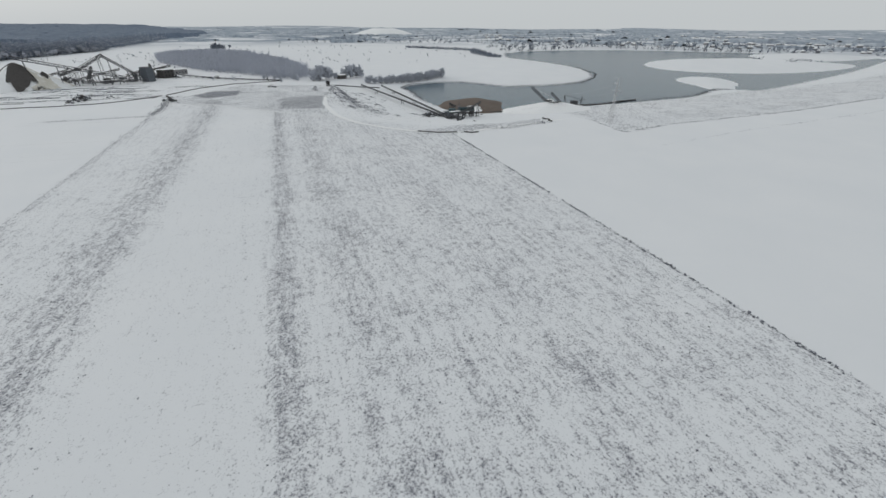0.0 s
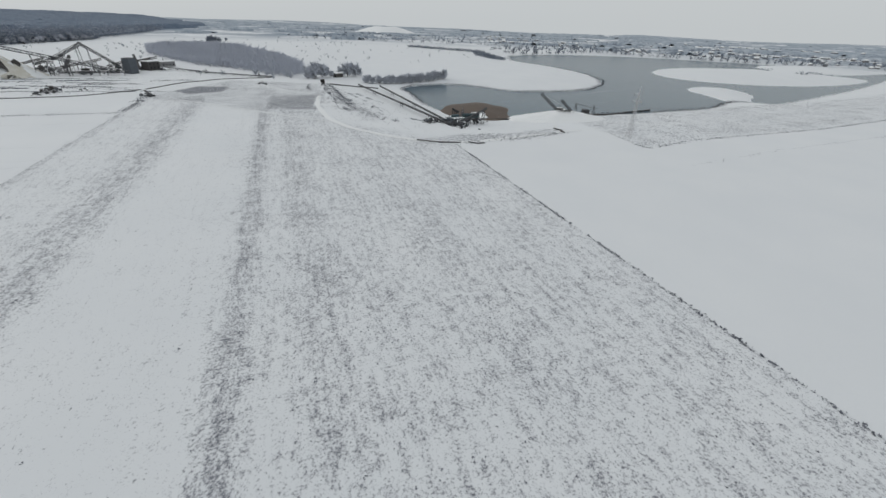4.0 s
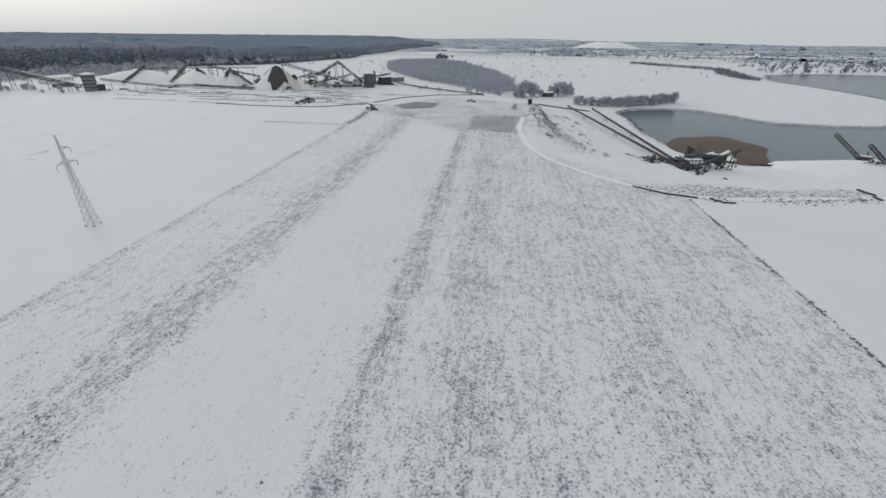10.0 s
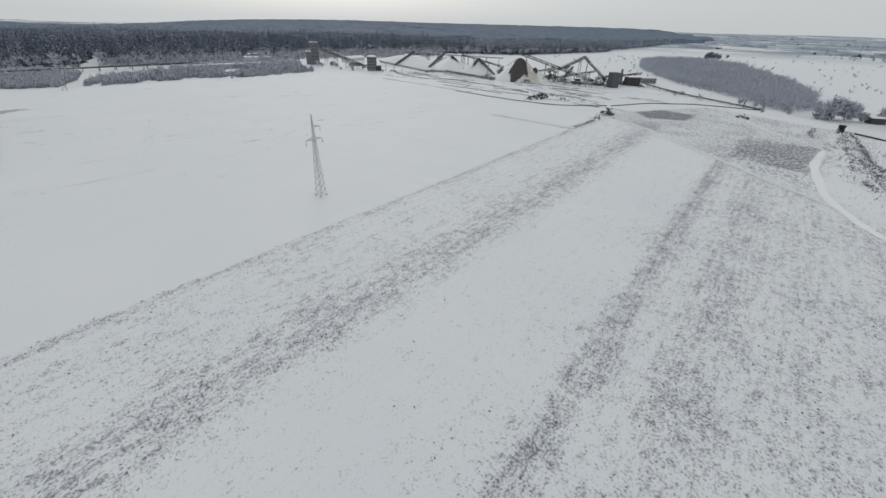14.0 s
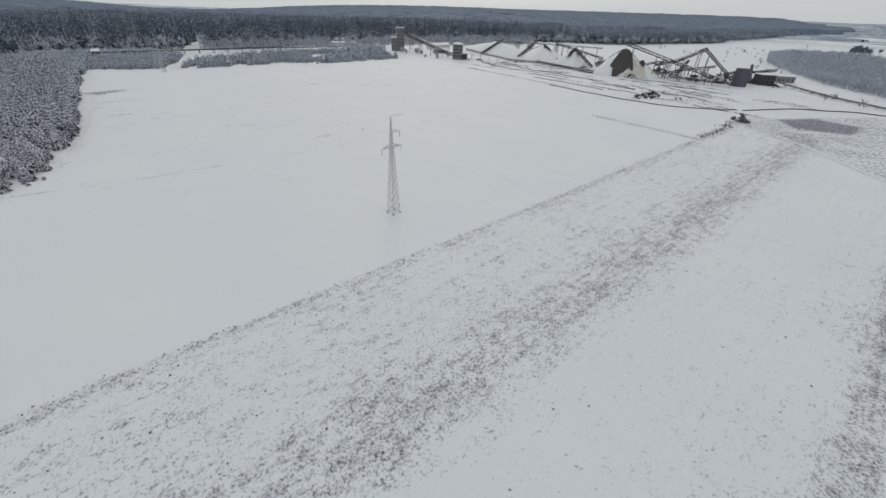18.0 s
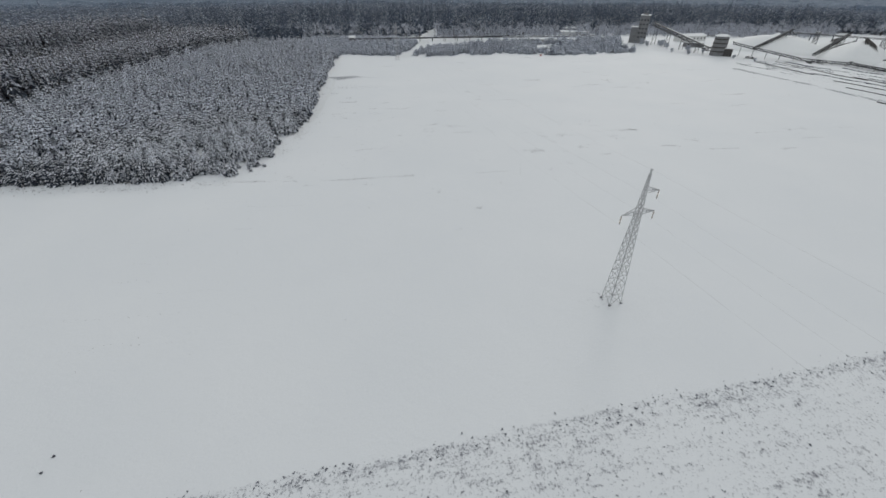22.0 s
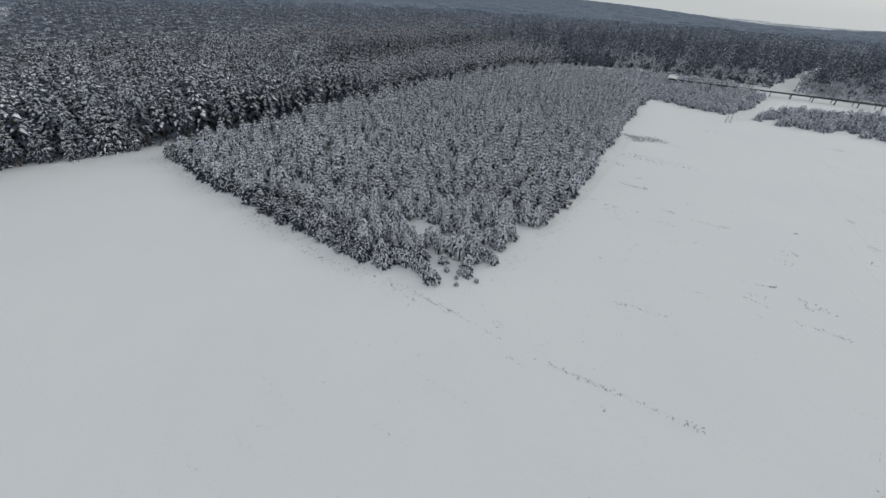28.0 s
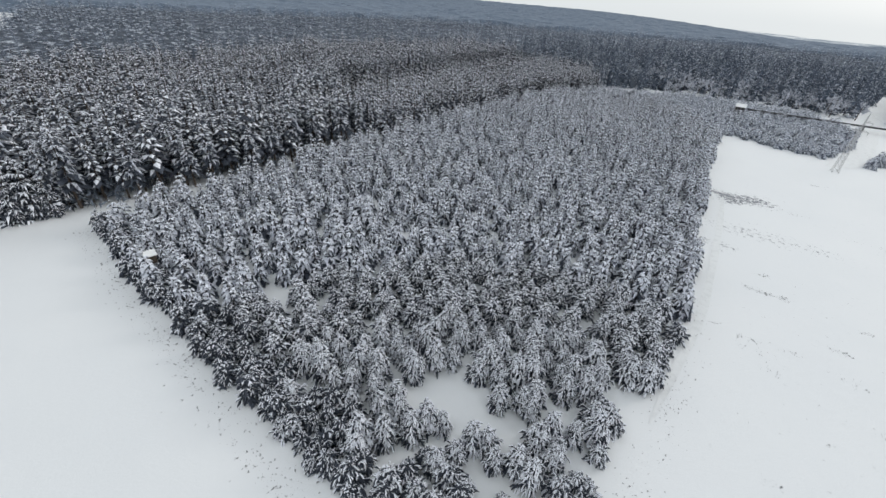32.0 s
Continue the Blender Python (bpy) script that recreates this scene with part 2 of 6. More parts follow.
    worn = val(n, l, "MULTIPLY", val(n, l, "MULTIPLY", step_of(n, l, cover, 0.45, 1.1), inside), 0.33)
    rough = n.new("ShaderNodeAttribute")
    rough.attribute_name = "scrub"
    brush = noise_of(n, l, pos, 0.7, 6, 0.75)
    other = val(n, l, "MULTIPLY_ADD", val(n, l, "SUBTRACT", noise_of(n, l, pos, 0.05, 3), 0.5), 0.9, rough.outputs["Fac"])
    other = val(n, l, "MULTIPLY", val(n, l, "SUBTRACT", brush, val(n, l, "MULTIPLY_ADD", other, -0.19, 0.63)), 11.0, clamp=True)
    other = val(n, l, "MULTIPLY", other, step_of(n, l, rough.outputs["Fac"], 0.05, 0.25))
    show = val(n, l, "MAXIMUM", show, other)
    # thin weeds elsewhere in the snow
    weeds = val(n, l, "MULTIPLY", val(n, l, "SUBTRACT", noise_of(n, l, pos, 1.5, 6, 0.8), 0.59), 6.0, clamp=True)
    thin = step_of(n, l, noise_of(n, l, pos, 0.016, 4), 0.5, 0.72)
    weeds = val(n, l, "MULTIPLY", weeds, val(n, l, "MULTIPLY", thin, 0.35))
    # distant country: dark scrub and ploughed land among snowy fields, with haze painted in
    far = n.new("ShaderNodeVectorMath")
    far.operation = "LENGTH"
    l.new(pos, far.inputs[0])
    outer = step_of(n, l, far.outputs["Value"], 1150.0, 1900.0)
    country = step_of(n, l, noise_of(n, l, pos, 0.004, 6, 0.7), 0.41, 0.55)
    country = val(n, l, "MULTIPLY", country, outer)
    dirt = val(n, l, "MAXIMUM", show, weeds)
    soil = blend(n, l, noise_of(n, l, pos, 2.3, 2), (0.06, 0.067, 0.088), (0.24, 0.25, 0.29))
    snow = blend(n, l, noise_of(n, l, pos, 0.03, 5), (0.735, 0.757, 0.785), (0.815, 0.825, 0.84))
    snow = blend(n, l, worn, snow, (0.45, 0.45, 0.495))
    c = blend(n, l, val(n, l, "MULTIPLY", dirt, 0.94), snow, soil)
    # the bluish tone of these patches imitates haze
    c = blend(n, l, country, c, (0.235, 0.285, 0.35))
    l.new(c, p.inputs["Base Color"])
    p.inputs["Roughness"].default_value = 0.8
    relief = val(n, l, "MULTIPLY_ADD", speck, 0.6, noise_of(n, l, pos, 0.25, 3))
    bump_of(n, l, p, relief, 0.25, 0.35)
    return m


MAT["ground"] = ground_material()


# ---- mesh helpers ----
def mesh_np(name, verts, tris, mats, index=None, smooth=False):
    """One mesh from arrays of corners and triangles."""
    me = bpy.data.meshes.new(name)
    verts, tris = np.asarray(verts, np.float32), np.asarray(tris, np.int32)
    me.vertices.add(len(verts))
    me.vertices.foreach_set("co", verts.ravel())
    me.loops.add(tris.size)
    me.loops.foreach_set("vertex_index", tris.ravel())
    me.polygons.add(len(tris))
    me.polygons.foreach_set("loop_start", np.arange(len(tris), dtype=np.int32) * tris.shape[1])
    for m in mats:
        me.materials.append(MAT[m])
    if index is not None:
        me.polygons.foreach_set("material_index", np.asarray(index, np.int32))
    me.polygons.foreach_set("use_smooth", np.full(len(tris), smooth))
    me.update(calc_edges=True)
    return me


def part(name, bm, material, parent, label=""):
    me = bpy.data.meshes.new(name)
    bm.to_mesh(me)
    bm.free()
    me.materials.append(MAT[material])
    ob = new(name, me)
    ob.parent = parent
    if label:
        tagged(ob, label)
    return ob


def thing(name, x, y, z, label, category, group="", turn=0.0, kind=""):
    ob = new(name)
    ob.matrix_world = pose(x, y, z, 0, 0, turn)
    return tagged(ob, label, category, group, kind)


def scatter(base, spots):
    """Copies of a small mesh (corners, triangles, material slots) joined into one. spots: rows of x, y, z, turn, width, height."""
    bv, bt, bi = base
    spots = np.asarray(spots, float)
    c, s = np.cos(spots[:, 3])[:, None], np.sin(spots[:, 3])[:, None]
    x = (bv[None, :, 0] * c - bv[None, :, 1] * s) * spots[:, 4:5] + spots[:, 0:1]
    y = (bv[None, :, 0] * s + bv[None, :, 1] * c) * spots[:, 4:5] + spots[:, 1:2]
    z = bv[None, :, 2] * spots[:, 5:6] + spots[:, 2:3]
    v = np.stack([x, y, z], -1).reshape(-1, 3)
    t = (bt[None] + (np.arange(len(spots)) * len(bv))[:, None, None]).reshape(-1, 3)
    return v, t, np.tile(bi, len(spots))


def joined(pieces):
    v, t, i, k = [], [], [], 0
    for a, b, c in pieces:
        v.append(a), t.append(b + k), i.append(c)
        k += len(a)
    return np.concatenate(v), np.concatenate(t), np.concatenate(i)


def in_poly(x, y, poly):
    inside = np.zeros(np.shape(x), bool)
    for (x0, y0), (x1, y1) in zip(poly, poly[1:] + poly[:1]):
        cross = (y0 > y) != (y1 > y)
        inside ^= cross & (x < (x1 - x0) * (y - y0) / ((y1 - y0) or 1e-9) + x0)
    return inside


def edge_dist(x, y, poly):
    best = np.full(np.shape(x), 1e9)
    for (x0, y0), (x1, y1) in zip(poly, poly[1:] + poly[:1]):
        dx, dy = x1 - x0, y1 - y0
        k = np.clip(((x - x0) * dx + (y - y0) * dy) / (dx * dx + dy * dy), 0, 1)
        best = np.minimum(best, np.hypot(x - x0 - k * dx, y - y0 - k * dy))
    return best


def rounded(poly, times=2):
    for _ in range(times):
        poly = [q for (a, b), (c, d) in zip(poly, poly[1:] + poly[:1]) for q in ((0.75 * a + 0.25 * c, 0.75 * b + 0.25 * d), (0.25 * a + 0.75 * c, 0.25 * b + 0.75 * d))]
    return poly


# ---- the land and the lake ----
WATER = -6.0
LAKE = rounded([(318, 200), (305, 178), (268, 139), (240, 95), (241, 61), (261, 42), (299, 24), (332, -9), (385, -43), (432, -74), (500, -88), (515, -112),
                (513, -127), (611, -169), (808, -246), (910, -281), (1050, -330), (1330, -420), (1420, -300), (1363, -114), (1356, 104), (1212, 308), (1019, 392),
                (830, 310), (774, 213), (681, 108), (571, 55), (480, 49), (431, 74), (390, 110), (402, 165), (390, 190), (350, 208)], 1)
ISLE_LONG = rounded([(815, 37), (724, -11), (710, -68), (738, -145), (847, -236), (1032, -313), (1066, -259), (1116, -111), (978, 17)])
ISLE_FLAT = rounded([(1060, -180), (1274, -130), (1442, -235), (1640, -400), (1640, -520), (1330, -400), (1180, -318), (1110, -265), (1070, -240)], 1)
ISLE_SMALL = rounded([(575, -40), (532, -69), (500, -84), (500, -105), (537, -108), (590, -113), (646, -85), (628, -50)], 1)


def fractal(x, y, size, seed=0):
    """Smooth unevenness between about -1 and 1, from a few crossed waves."""
    r = np.random.RandomState(seed)
    total = 0
    for k in range(7):
        a, f = r.uniform(0, 6.28), r.uniform(0.6, 2.2)
        total = total + np.sin((x * np.cos(a) + y * np.sin(a)) * f * 6.28 / size + r.uniform(0, 6.28)) / f
    return total / 4.0


def land_height(x, y):
    x, y = np.asarray(x, float), np.asarray(y, float)
    wet = in_poly(x, y, LAKE) & ~in_poly(x, y, ISLE_LONG) & ~in_poly(x, y, ISLE_SMALL) & ~in_poly(x, y, ISLE_FLAT)
    d = np.minimum(edge_dist(x, y, LAKE), np.minimum(edge_dist(x, y, ISLE_LONG), edge_dist(x, y, ISLE_SMALL)))
    d = np.minimum(d, edge_dist(x, y, ISLE_FLAT))
    d = d + fractal(x, y, 40, 3) * 1.5 + fractal(x, y, 15, 13) * 1.6 * (x < 560)
    shore = np.where(wet, WATER - 0.3 - 0.12 * np.abs(d), np.minimum(0.0, WATER + 0.5 + 0.075 * np.abs(d)))
    shore = np.maximum(shore, -11)
    r = np.hypot(x, y)
    k = np.clip((r - 1500) / 3000, 0, 1)
    fall = np.exp(-((np.degrees(np.arctan2(y, x)) - 131) / 14) ** 2)
    hills = k * k * (30 + 14 * fractal(x, y, 2600, 5)) * (1 - fall) - 70 * fall * k
    return shore + hills + np.where(wet, 0, 0.12 * fractal(x, y, 60, 8))


# rough weedy ground: outlines and how much shows through the snow
SCRUB = []
SCRUB.append(([(207, -48), (246, -68), (347, -140), (531, -250), (900, -420), (974, -364), (667, -227), (520, -135), (440, -82), (334, -15), (300, 5), (262, 5), (232, -17)], 0.62, 9))
SCRUB.append(([(175, 221), (209, 201), (165, 154), (141, 176)], 1.1, 4))
SCRUB.append(([(142, 292), (168, 304), (187, 286), (167, 262), (140, 268)], 1.4, 7))
SCRUB.append(([(136, 171), (112, 266), (127, 290), (215, 325), (255, 250), (195, 180), (150, 130)], 0.7, 6))
SCRUB.append(([(264, 250), (250, 255), (205, 192), (170, 132), (158, 100), (170, 96), (197, 140)], 0.5, 7))
SCRUB.append(([(60, 300), (130, 300), (260, 320), (250, 400), (120, 420), (-20, 460), (-40, 430)], 0.3, 15))
SCRUB.append(([(142, 56), (150, 36), (182, 12), (209, 2), (228, 3), (224, 14), (190, 27), (165, 47)], 0.8, 5))
SCRUB.append(([(-158, 104), (-190, 150), (-330, 268), (-240, 370), (-150, 470), (-60, 430), (10, 280), (-60, 185)], 0.1, 25))
SCRUB.append(([(-268, 211), (-254, 208), (-249, 226), (-258, 229)], 1.1, 4))
SCRUB.append(([(-232, 176), (-226, 178), (-222, 188), (-228, 186)], 0.7, 3))
SCRUB.append(([(-246, 190), (-238, 184), (-215, 215), (-222, 219)], 0.45, 6))
SCRUB.append(([(-29, 24), (-24, 27), (-20, 32), (-24, 33), (-30, 28)], 0.8, 3))
SCRUB.append(([(-20, 35), (-14, 36), (-10, 42), (-16, 43)], 0.75, 3))
SCRUB.append(([(-43, 108), (-38, 107), (-36, 112), (-41, 113)], 0.6, 4))


def scrub_share(x, y):
    total = np.zeros(np.shape(x))
    for poly, k, soft in SCRUB:
        d = edge_dist(x, y, poly)
        d = np.where(in_poly(x, y, poly), d, -d)
        total = np.maximum(total, k * np.clip(0.5 + d / soft, 0, 1))
    shore = edge_dist(x, y, LAKE)
    total = np.maximum(total, 1.1 * np.clip(1.5 - shore / 4.5, 0, 1) * (x < 1000))
    return total


def axis(dense, lo=-4800, hi=4800):
    """Grid lines: dense stretches of (from, to, step), and growing steps outside."""
    at = []
    for a, b, s in dense:
        at += list(np.arange(a, b, s))
    at.append(dense[-1][1])
    for sign, end in ((1, hi), (-1, lo)):
        p, s = (at[-1], dense[-1][2]) if sign > 0 else (at[0], dense[0][2])
        more = []
        while (end - p) * sign > 0:
            s *= 1.12
            p += sign * min(s, 220)
            more.append(p)
        at = at + more if sign > 0 else more[::-1] + at
    return np.array(at)


gx, gy = axis([(-340, 130, 5), (130, 620, 3.5), (620, 1440, 8)]), axis([(-430, -120, 7), (-120, 330, 3.5), (330, 480, 7)])
X, Y = np.meshgrid(gx, gy, indexing="ij")
nx, ny = X.shape
ids = np.arange(nx * ny).reshape(nx, ny)
quads = np.stack([ids[:-1, :-1], ids[1:, :-1], ids[1:, 1:], ids[:-1, 1:]], -1).reshape(-1, 4)
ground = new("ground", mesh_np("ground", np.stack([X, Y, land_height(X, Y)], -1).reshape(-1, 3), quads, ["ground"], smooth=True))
weedy = ground.data.attributes.new("scrub", "FLOAT", "POINT")
weedy.data.foreach_set("value", scrub_share(X, Y).ravel().astype(np.float32))
tagged(ground, "snow-covered farmland with dark stubble showing through", "ground", kind="structure")
wx, wy = np.meshgrid(np.linspace(180, 1500, 12), np.linspace(-480, 440, 12), indexing="ij")
ids = np.arange(144).reshape(12, 12)
water = new("lake_water", mesh_np("lake_water", np.stack([wx, wy, 0 * wx + WATER], -1).reshape(-1, 3), np.stack([ids[:-1, :-1], ids[1:, :-1], ids[1:, 1:], ids[:-1, 1:]], -1).reshape(-1, 4), ["water"]))
tagged(water, "calm grey-green water of a flooded gravel pit", "water", kind="structure")


# ---- stubble that stands out of the snow on the strip ----
def tuft(seed, blades=5):
    r = np.random.RandomState(seed)
    v, t = [], []
    for b in range(blades):
        a, w, h = r.uniform(0, 6.28), r.uniform(0.10, 0.2), r.uniform(0.10, 0.3)
        lean = r.uniform(0.05, 0.28)
        c = np.array([r.uniform(-0.14, 0.14), r.uniform(-0.14, 0.14), 0])
        side, ahead = np.array([-np.sin(a), np.cos(a), 0]) * w, np.array([np.cos(a), np.sin(a), 0]) * lean
        k = len(v)
        v += [c - side, c + side, c + ahead + np.array([0, 0, h])]
        t.append([k, k + 1, k + 2])
    return np.array(v), np.array(t), np.zeros(len(t), int)


def stubble_share(v):
    return np.interp(v, [k[0] for k in STUBBLE], [k[1] for k in STUBBLE]) ** 1.7


rng = np.random.RandomState(11)
N = 170000
u, v = rng.uniform(-190, 310, N), rng.uniform(STRIP_A, STRIP_B, N)
x, y = ALONG.x * u + ACROSS.x * v, ALONG.y * u + ACROSS.y * v
share = stubble_share(v + fractal(u, v, 50, 4) * 2) * (0.5 + 0.5 * fractal(x, y, 30, 21) + 0.55 * fractal(u * 0.08, v, 6, 22))
keep = rng.rand(N) < share * 0.5
x, y = x[keep], y[keep]
K = len(x)
size = 0.45 + rng.rand(K) ** 3 * 0.75
spots = np.stack([x, y, land_height(x, y) - 0.03, rng.uniform(0, 6.28, K), size, size * 0.8], -1)
pieces = [scatter(tuft(s), spots[s::4]) for s in range(4)]
sv, st, si = joined(pieces)
stubble = new("stubble", mesh_np("stubble", sv, st, ["stubble"], si))
tagged(stubble, "dark dead stubble and weeds poking through thin snow", "stubble", kind="stuff")


def weed_line(points, width, count, seed, name="weed_row", label="row of dark weeds along a field edge", big=1.0, mat="stubble"):
    """Weeds and clods along a line."""
    r = np.random.RandomState(seed)
    pts = np.array(points, float)
    seg = np.hypot(*np.diff(pts, axis=0).T)
    at = r.uniform(0, seg.sum(), count)
    at = at[fractal(at, at * 0, 14, seed) + r.uniform(-0.5, 0.7, count) > -0.1]
    cum = np.concatenate([[0], np.cumsum(seg)])
    x, y = np.interp(at, cum, pts[:, 0]) + r.normal(0, width, len(at)), np.interp(at, cum, pts[:, 1]) + r.normal(0, width, len(at))
    size = big * (0.35 + r.rand(len(at)) ** 3 * 0.8)
    spots = np.stack([x, y, land_height(x, y) - 0.03, r.uniform(0, 6.28, len(at)), size, size * 1.2], -1)
    v, t, i = scatter(tuft(seed, 6), spots)
    return tagged(new(name, mesh_np(name, v, t, [mat], i)), label, "weeds", kind="stuff")


def strip_xy(u, v):
    p = strip_point(u, v)
    return (p.x, p.y)


weed_line([strip_xy(-190, STRIP_B - 0.3), strip_xy(118, STRIP_B - 0.3)], 0.3, 2600, 31, big=1.35, label="dark weedy edge of the stubble strip")
weed_line([strip_xy(-60, STRIP_A + 0.5), strip_xy(298, STRIP_A + 0.5)], 0.8, 2300, 32, big=0.7, label="dark weedy edge of the stubble strip")
for k, (line, n, big) in enumerate((([(-152, 86), (-145, 93), (-134.7, 102.3)], 420, 0.55), ([(-129, 107.5), (-118.8, 119.7), (-110.3, 129.4)], 520, 0.6), ([(-95, 145), (-89, 152.5)], 160, 0.5), ([(-222, 18), (-168, 64), (-150, 82)], 500, 0.45), ([(-110, 129), (-83, 160), (-62, 183)], 120, 0.4))):
    weed_line(line, 0.35, n, 330 + k, label="faint weedy track edge in the snow", big=big, mat="straw")
weed_line([(-243, 1), (-219, 20), (-195, 42), (-168, 66), (-152, 84)], 1.7, 1300, 39, big=0.75, label="faint weeds along the young pines", mat="straw")
weed_line([(-205, 152), (-258, 197), (-325, 260)], 2.0, 1000, 40, big=0.75, label="faint weeds along the young pines", mat="straw")
weed_line([(-150, 84), (-147, 93), (-152, 104), (-166, 121), (-185, 141), (-205, 158)], 1.9, 900, 42, big=0.7, label="faint weeds round the tip of the young pines", mat="straw")
weed_line([(-140, 70), (-128, 95), (-140, 125), (-165, 150), (-200, 185)], 7.0, 500, 43, big=0.5, label="sparse weeds in the snow beside the young pines", mat="straw")
weed_line([(29, 266), (42, 255), (57, 244), (72, 234), (79, 226)], 1.7, 1200, 34, big=0.85, label="weedy ditch edge across the snow")
weed_line([(113, 276), (96, 248), (77, 226)], 1.6, 620, 35, big=1.9, label="dark clods along the field corner")
weed_line([(230, -24), (207, -48), (246, -68), (347, -140), (531, -250)], 0.9, 2600, 36, big=1.4, label="dark weedy edge of rough land")
weed_line([(188, -71), (246, -105), (424, -222)], 0.6, 500, 37, label="thin weed line across a snow field")
weed_line([(264, 250), (227, 195), (193, 150), (174, 122), (164, 104)], 5.0, 2700, 38, big=1.0, label="dark rubble and brush on the bank")
for k, (line, wide, n, big) in enumerate((([(262, 246), (236, 208), (214, 178), (198, 152)], 0.8, 900, 1.7), ([(252, 240), (226, 200), (200, 164), (182, 134)], 1.2, 900, 1.4), ([(240, 228), (214, 190), (190, 160)], 0.9, 500, 1.6), ([(228, 220), (206, 196), (190, 172), (176, 140)], 1.6, 700, 1.1), ([(212, 182), (196, 150), (184, 126), (172, 108)], 1.8, 700, 1.3), ([(245, 252), (232, 240), (222, 226)], 1.0, 260, 1.5))):
    weed_line(line, wide * 1.25, int(n * 1.25), 150 + k, label="dark brush in streaks down the bank", big=big)
weed_line([(140, 52), (151, 34), (182, 13), (209, 3), (216, -1)], 2.2, 1500, 41, big=1.5, label="weeds along the bend of the snowy track")
weed_line([(-68, 435), (-47, 417), (-26, 402), (-8, 384), (6, 372), (23, 360)], 1.3, 1500, 44, "rut_clods", "line of dark clods along the yard edge", 1.2)
dashes = random.Random(14)
for k in range(46):
    f, w = dashes.uniform(0, 1), dashes.uniform(-6, 34)
    x, y, n = 222 - 58 * f + 0.88 * w, 212 - 116 * f - 0.44 * w, dashes.uniform(1.5, 7)
    a = 1.09 + dashes.gauss(0, 0.3)
    weed_line([(x - n * math.cos(a), y - n * math.sin(a)), (x + n * math.cos(a), y + n * math.sin(a))], dashes.uniform(0.2, 0.9), int(n * dashes.uniform(9, 22)), 700 + k, label="short dark streak of brush and rubble on the bank", big=dashes.uniform(0.9, 1.8))
ruts = random.Random(6)
for k in range(78):
    u, w = ruts.uniform(0, 1), ruts.uniform(0, 1)
    x, y = -70 + 190 * u + 70 * w, 462 - 165 * u + 60 * w
    n = ruts.uniform(4, 22)
    bend = ruts.uniform(-3, 3)
    weed_line([(x - 0.78 * n, y + 0.62 * n), (x + bend, y + bend), (x + 0.8 * n, y - 0.58 * n)], ruts.uniform(0.3, 1.4), int(n * ruts.uniform(9, 26)), 550 + k, "rut_clods", "dark wheel ruts and clods in the yard snow", ruts.uniform(1.2, 2.2))
smudge = random.Random(9)
for k in range(210):
    x, y, a = smudge.uniform(-270, 40), smudge.uniform(110, 440), 0.915 + smudge.gauss(0, 0.12)
    if x * 0.793 - y * 0.609 > -85 or not in_poly(np.array([x]), np.array([y]), SCRUB[7][0])[0]:
        continue
    n = smudge.uniform(1.5, 6)
    weed_line([(x - n * math.cos(a), y - n * math.sin(a)), (x + n * math.cos(a), y + n * math.sin(a))], smudge.uniform(0.3, 1.0), int(n * smudge.uniform(8, 22)) + 8, 120 + k, "field_weeds", "thin smudge of pale weeds in the snow field", smudge.uniform(0.4, 0.8), "straw")
for k in range(90):
    x, y, a = smudge.uniform(-200, -70), smudge.uniform(100, 240), 0.915 + smudge.gauss(0, 0.25)
    if x * 0.7 + y * 0.7 < -28 or in_poly(np.array([x]), np.array([y]), [(-150, 90), (-168, 66), (-244, 4), (-462, 262), (-330, 272), (-200, 162), (-165, 118)])[0]:
        continue
    n = smudge.uniform(0.5, 2.5)
    weed_line([(x - n * math.cos(a), y - n * math.sin(a)), (x + n * math.cos(a), y + n * math.sin(a))], smudge.uniform(0.2, 0.9), int(n * smudge.uniform(6, 16)) + 5, 420 + k, "field_weeds", "thin smudge of pale weeds in the snow field", smudge.uniform(0.4, 0.8), "straw")
# sparse weeds in drilled rows of the open snow field
rows_ = random.Random(21)
picks = []
for k in range(15):
    a, b = rows_.uniform(-28, 36), rows_.uniform(-10, 26)
    for j in range(rows_.randint(4, 14)):
        b += rows_.uniform(0.5, 2.4)
        picks.append((-122 - 0.7 * a + 0.72 * b * 0.8 + rows_.gauss(0, 0.25), 46 + 0.72 * a + 0.69 * b * 0.8 + rows_.gauss(0, 0.25)))
picks += [(rows_.uniform(-150, -60), rows_.uniform(10, 95)) for _ in range(40)]
p = np.array([q for q in picks if not in_poly(np.array([q[0]]), np.array([q[1]]), [(-154, 95), (-168, 71), (-243, 4), (-330, 85), (-182, 130)])[0]])
size = np.random.RandomState(3).uniform(0.18, 0.42, len(p))
v, t, i = scatter(tuft(78, 6), np.stack([p[:, 0], p[:, 1], land_height(*p.T) - 0.02, size * 40, size, size], -1))
tagged(new("field_weeds", mesh_np("field_weeds", v, t, ["straw"], i)), "single dead weeds in faint rows on the snow field", "weeds", kind="stuff")
trail = []
for (x0, y0), (x1, y1) in zip(((-35, 70), (-37.8, 83.9), (-40.1, 93.2), (-40.6, 97.3), (-38.7, 98.4)), ((-37.8, 83.9), (-40.1, 93.2), (-40.6, 97.3), (-38.7, 98.4), (-33, 92))):
    n = int(math.hypot(x1 - x0, y1 - y0) / 0.8)
    trail += [(x0 + (x1 - x0) * k / n + rows_.gauss(0, 0.12), y0 + (y1 - y0) * k / n + rows_.gauss(0, 0.12)) for k in range(n)]
p = np.array(trail)
v, t, i = scatter(tuft(79, 3), np.stack([p[:, 0], p[:, 1], land_height(*p.T) - 0.02, p[:, 0] * 9, np.full(len(p), 0.32), np.full(len(p), 0.2)], -1))
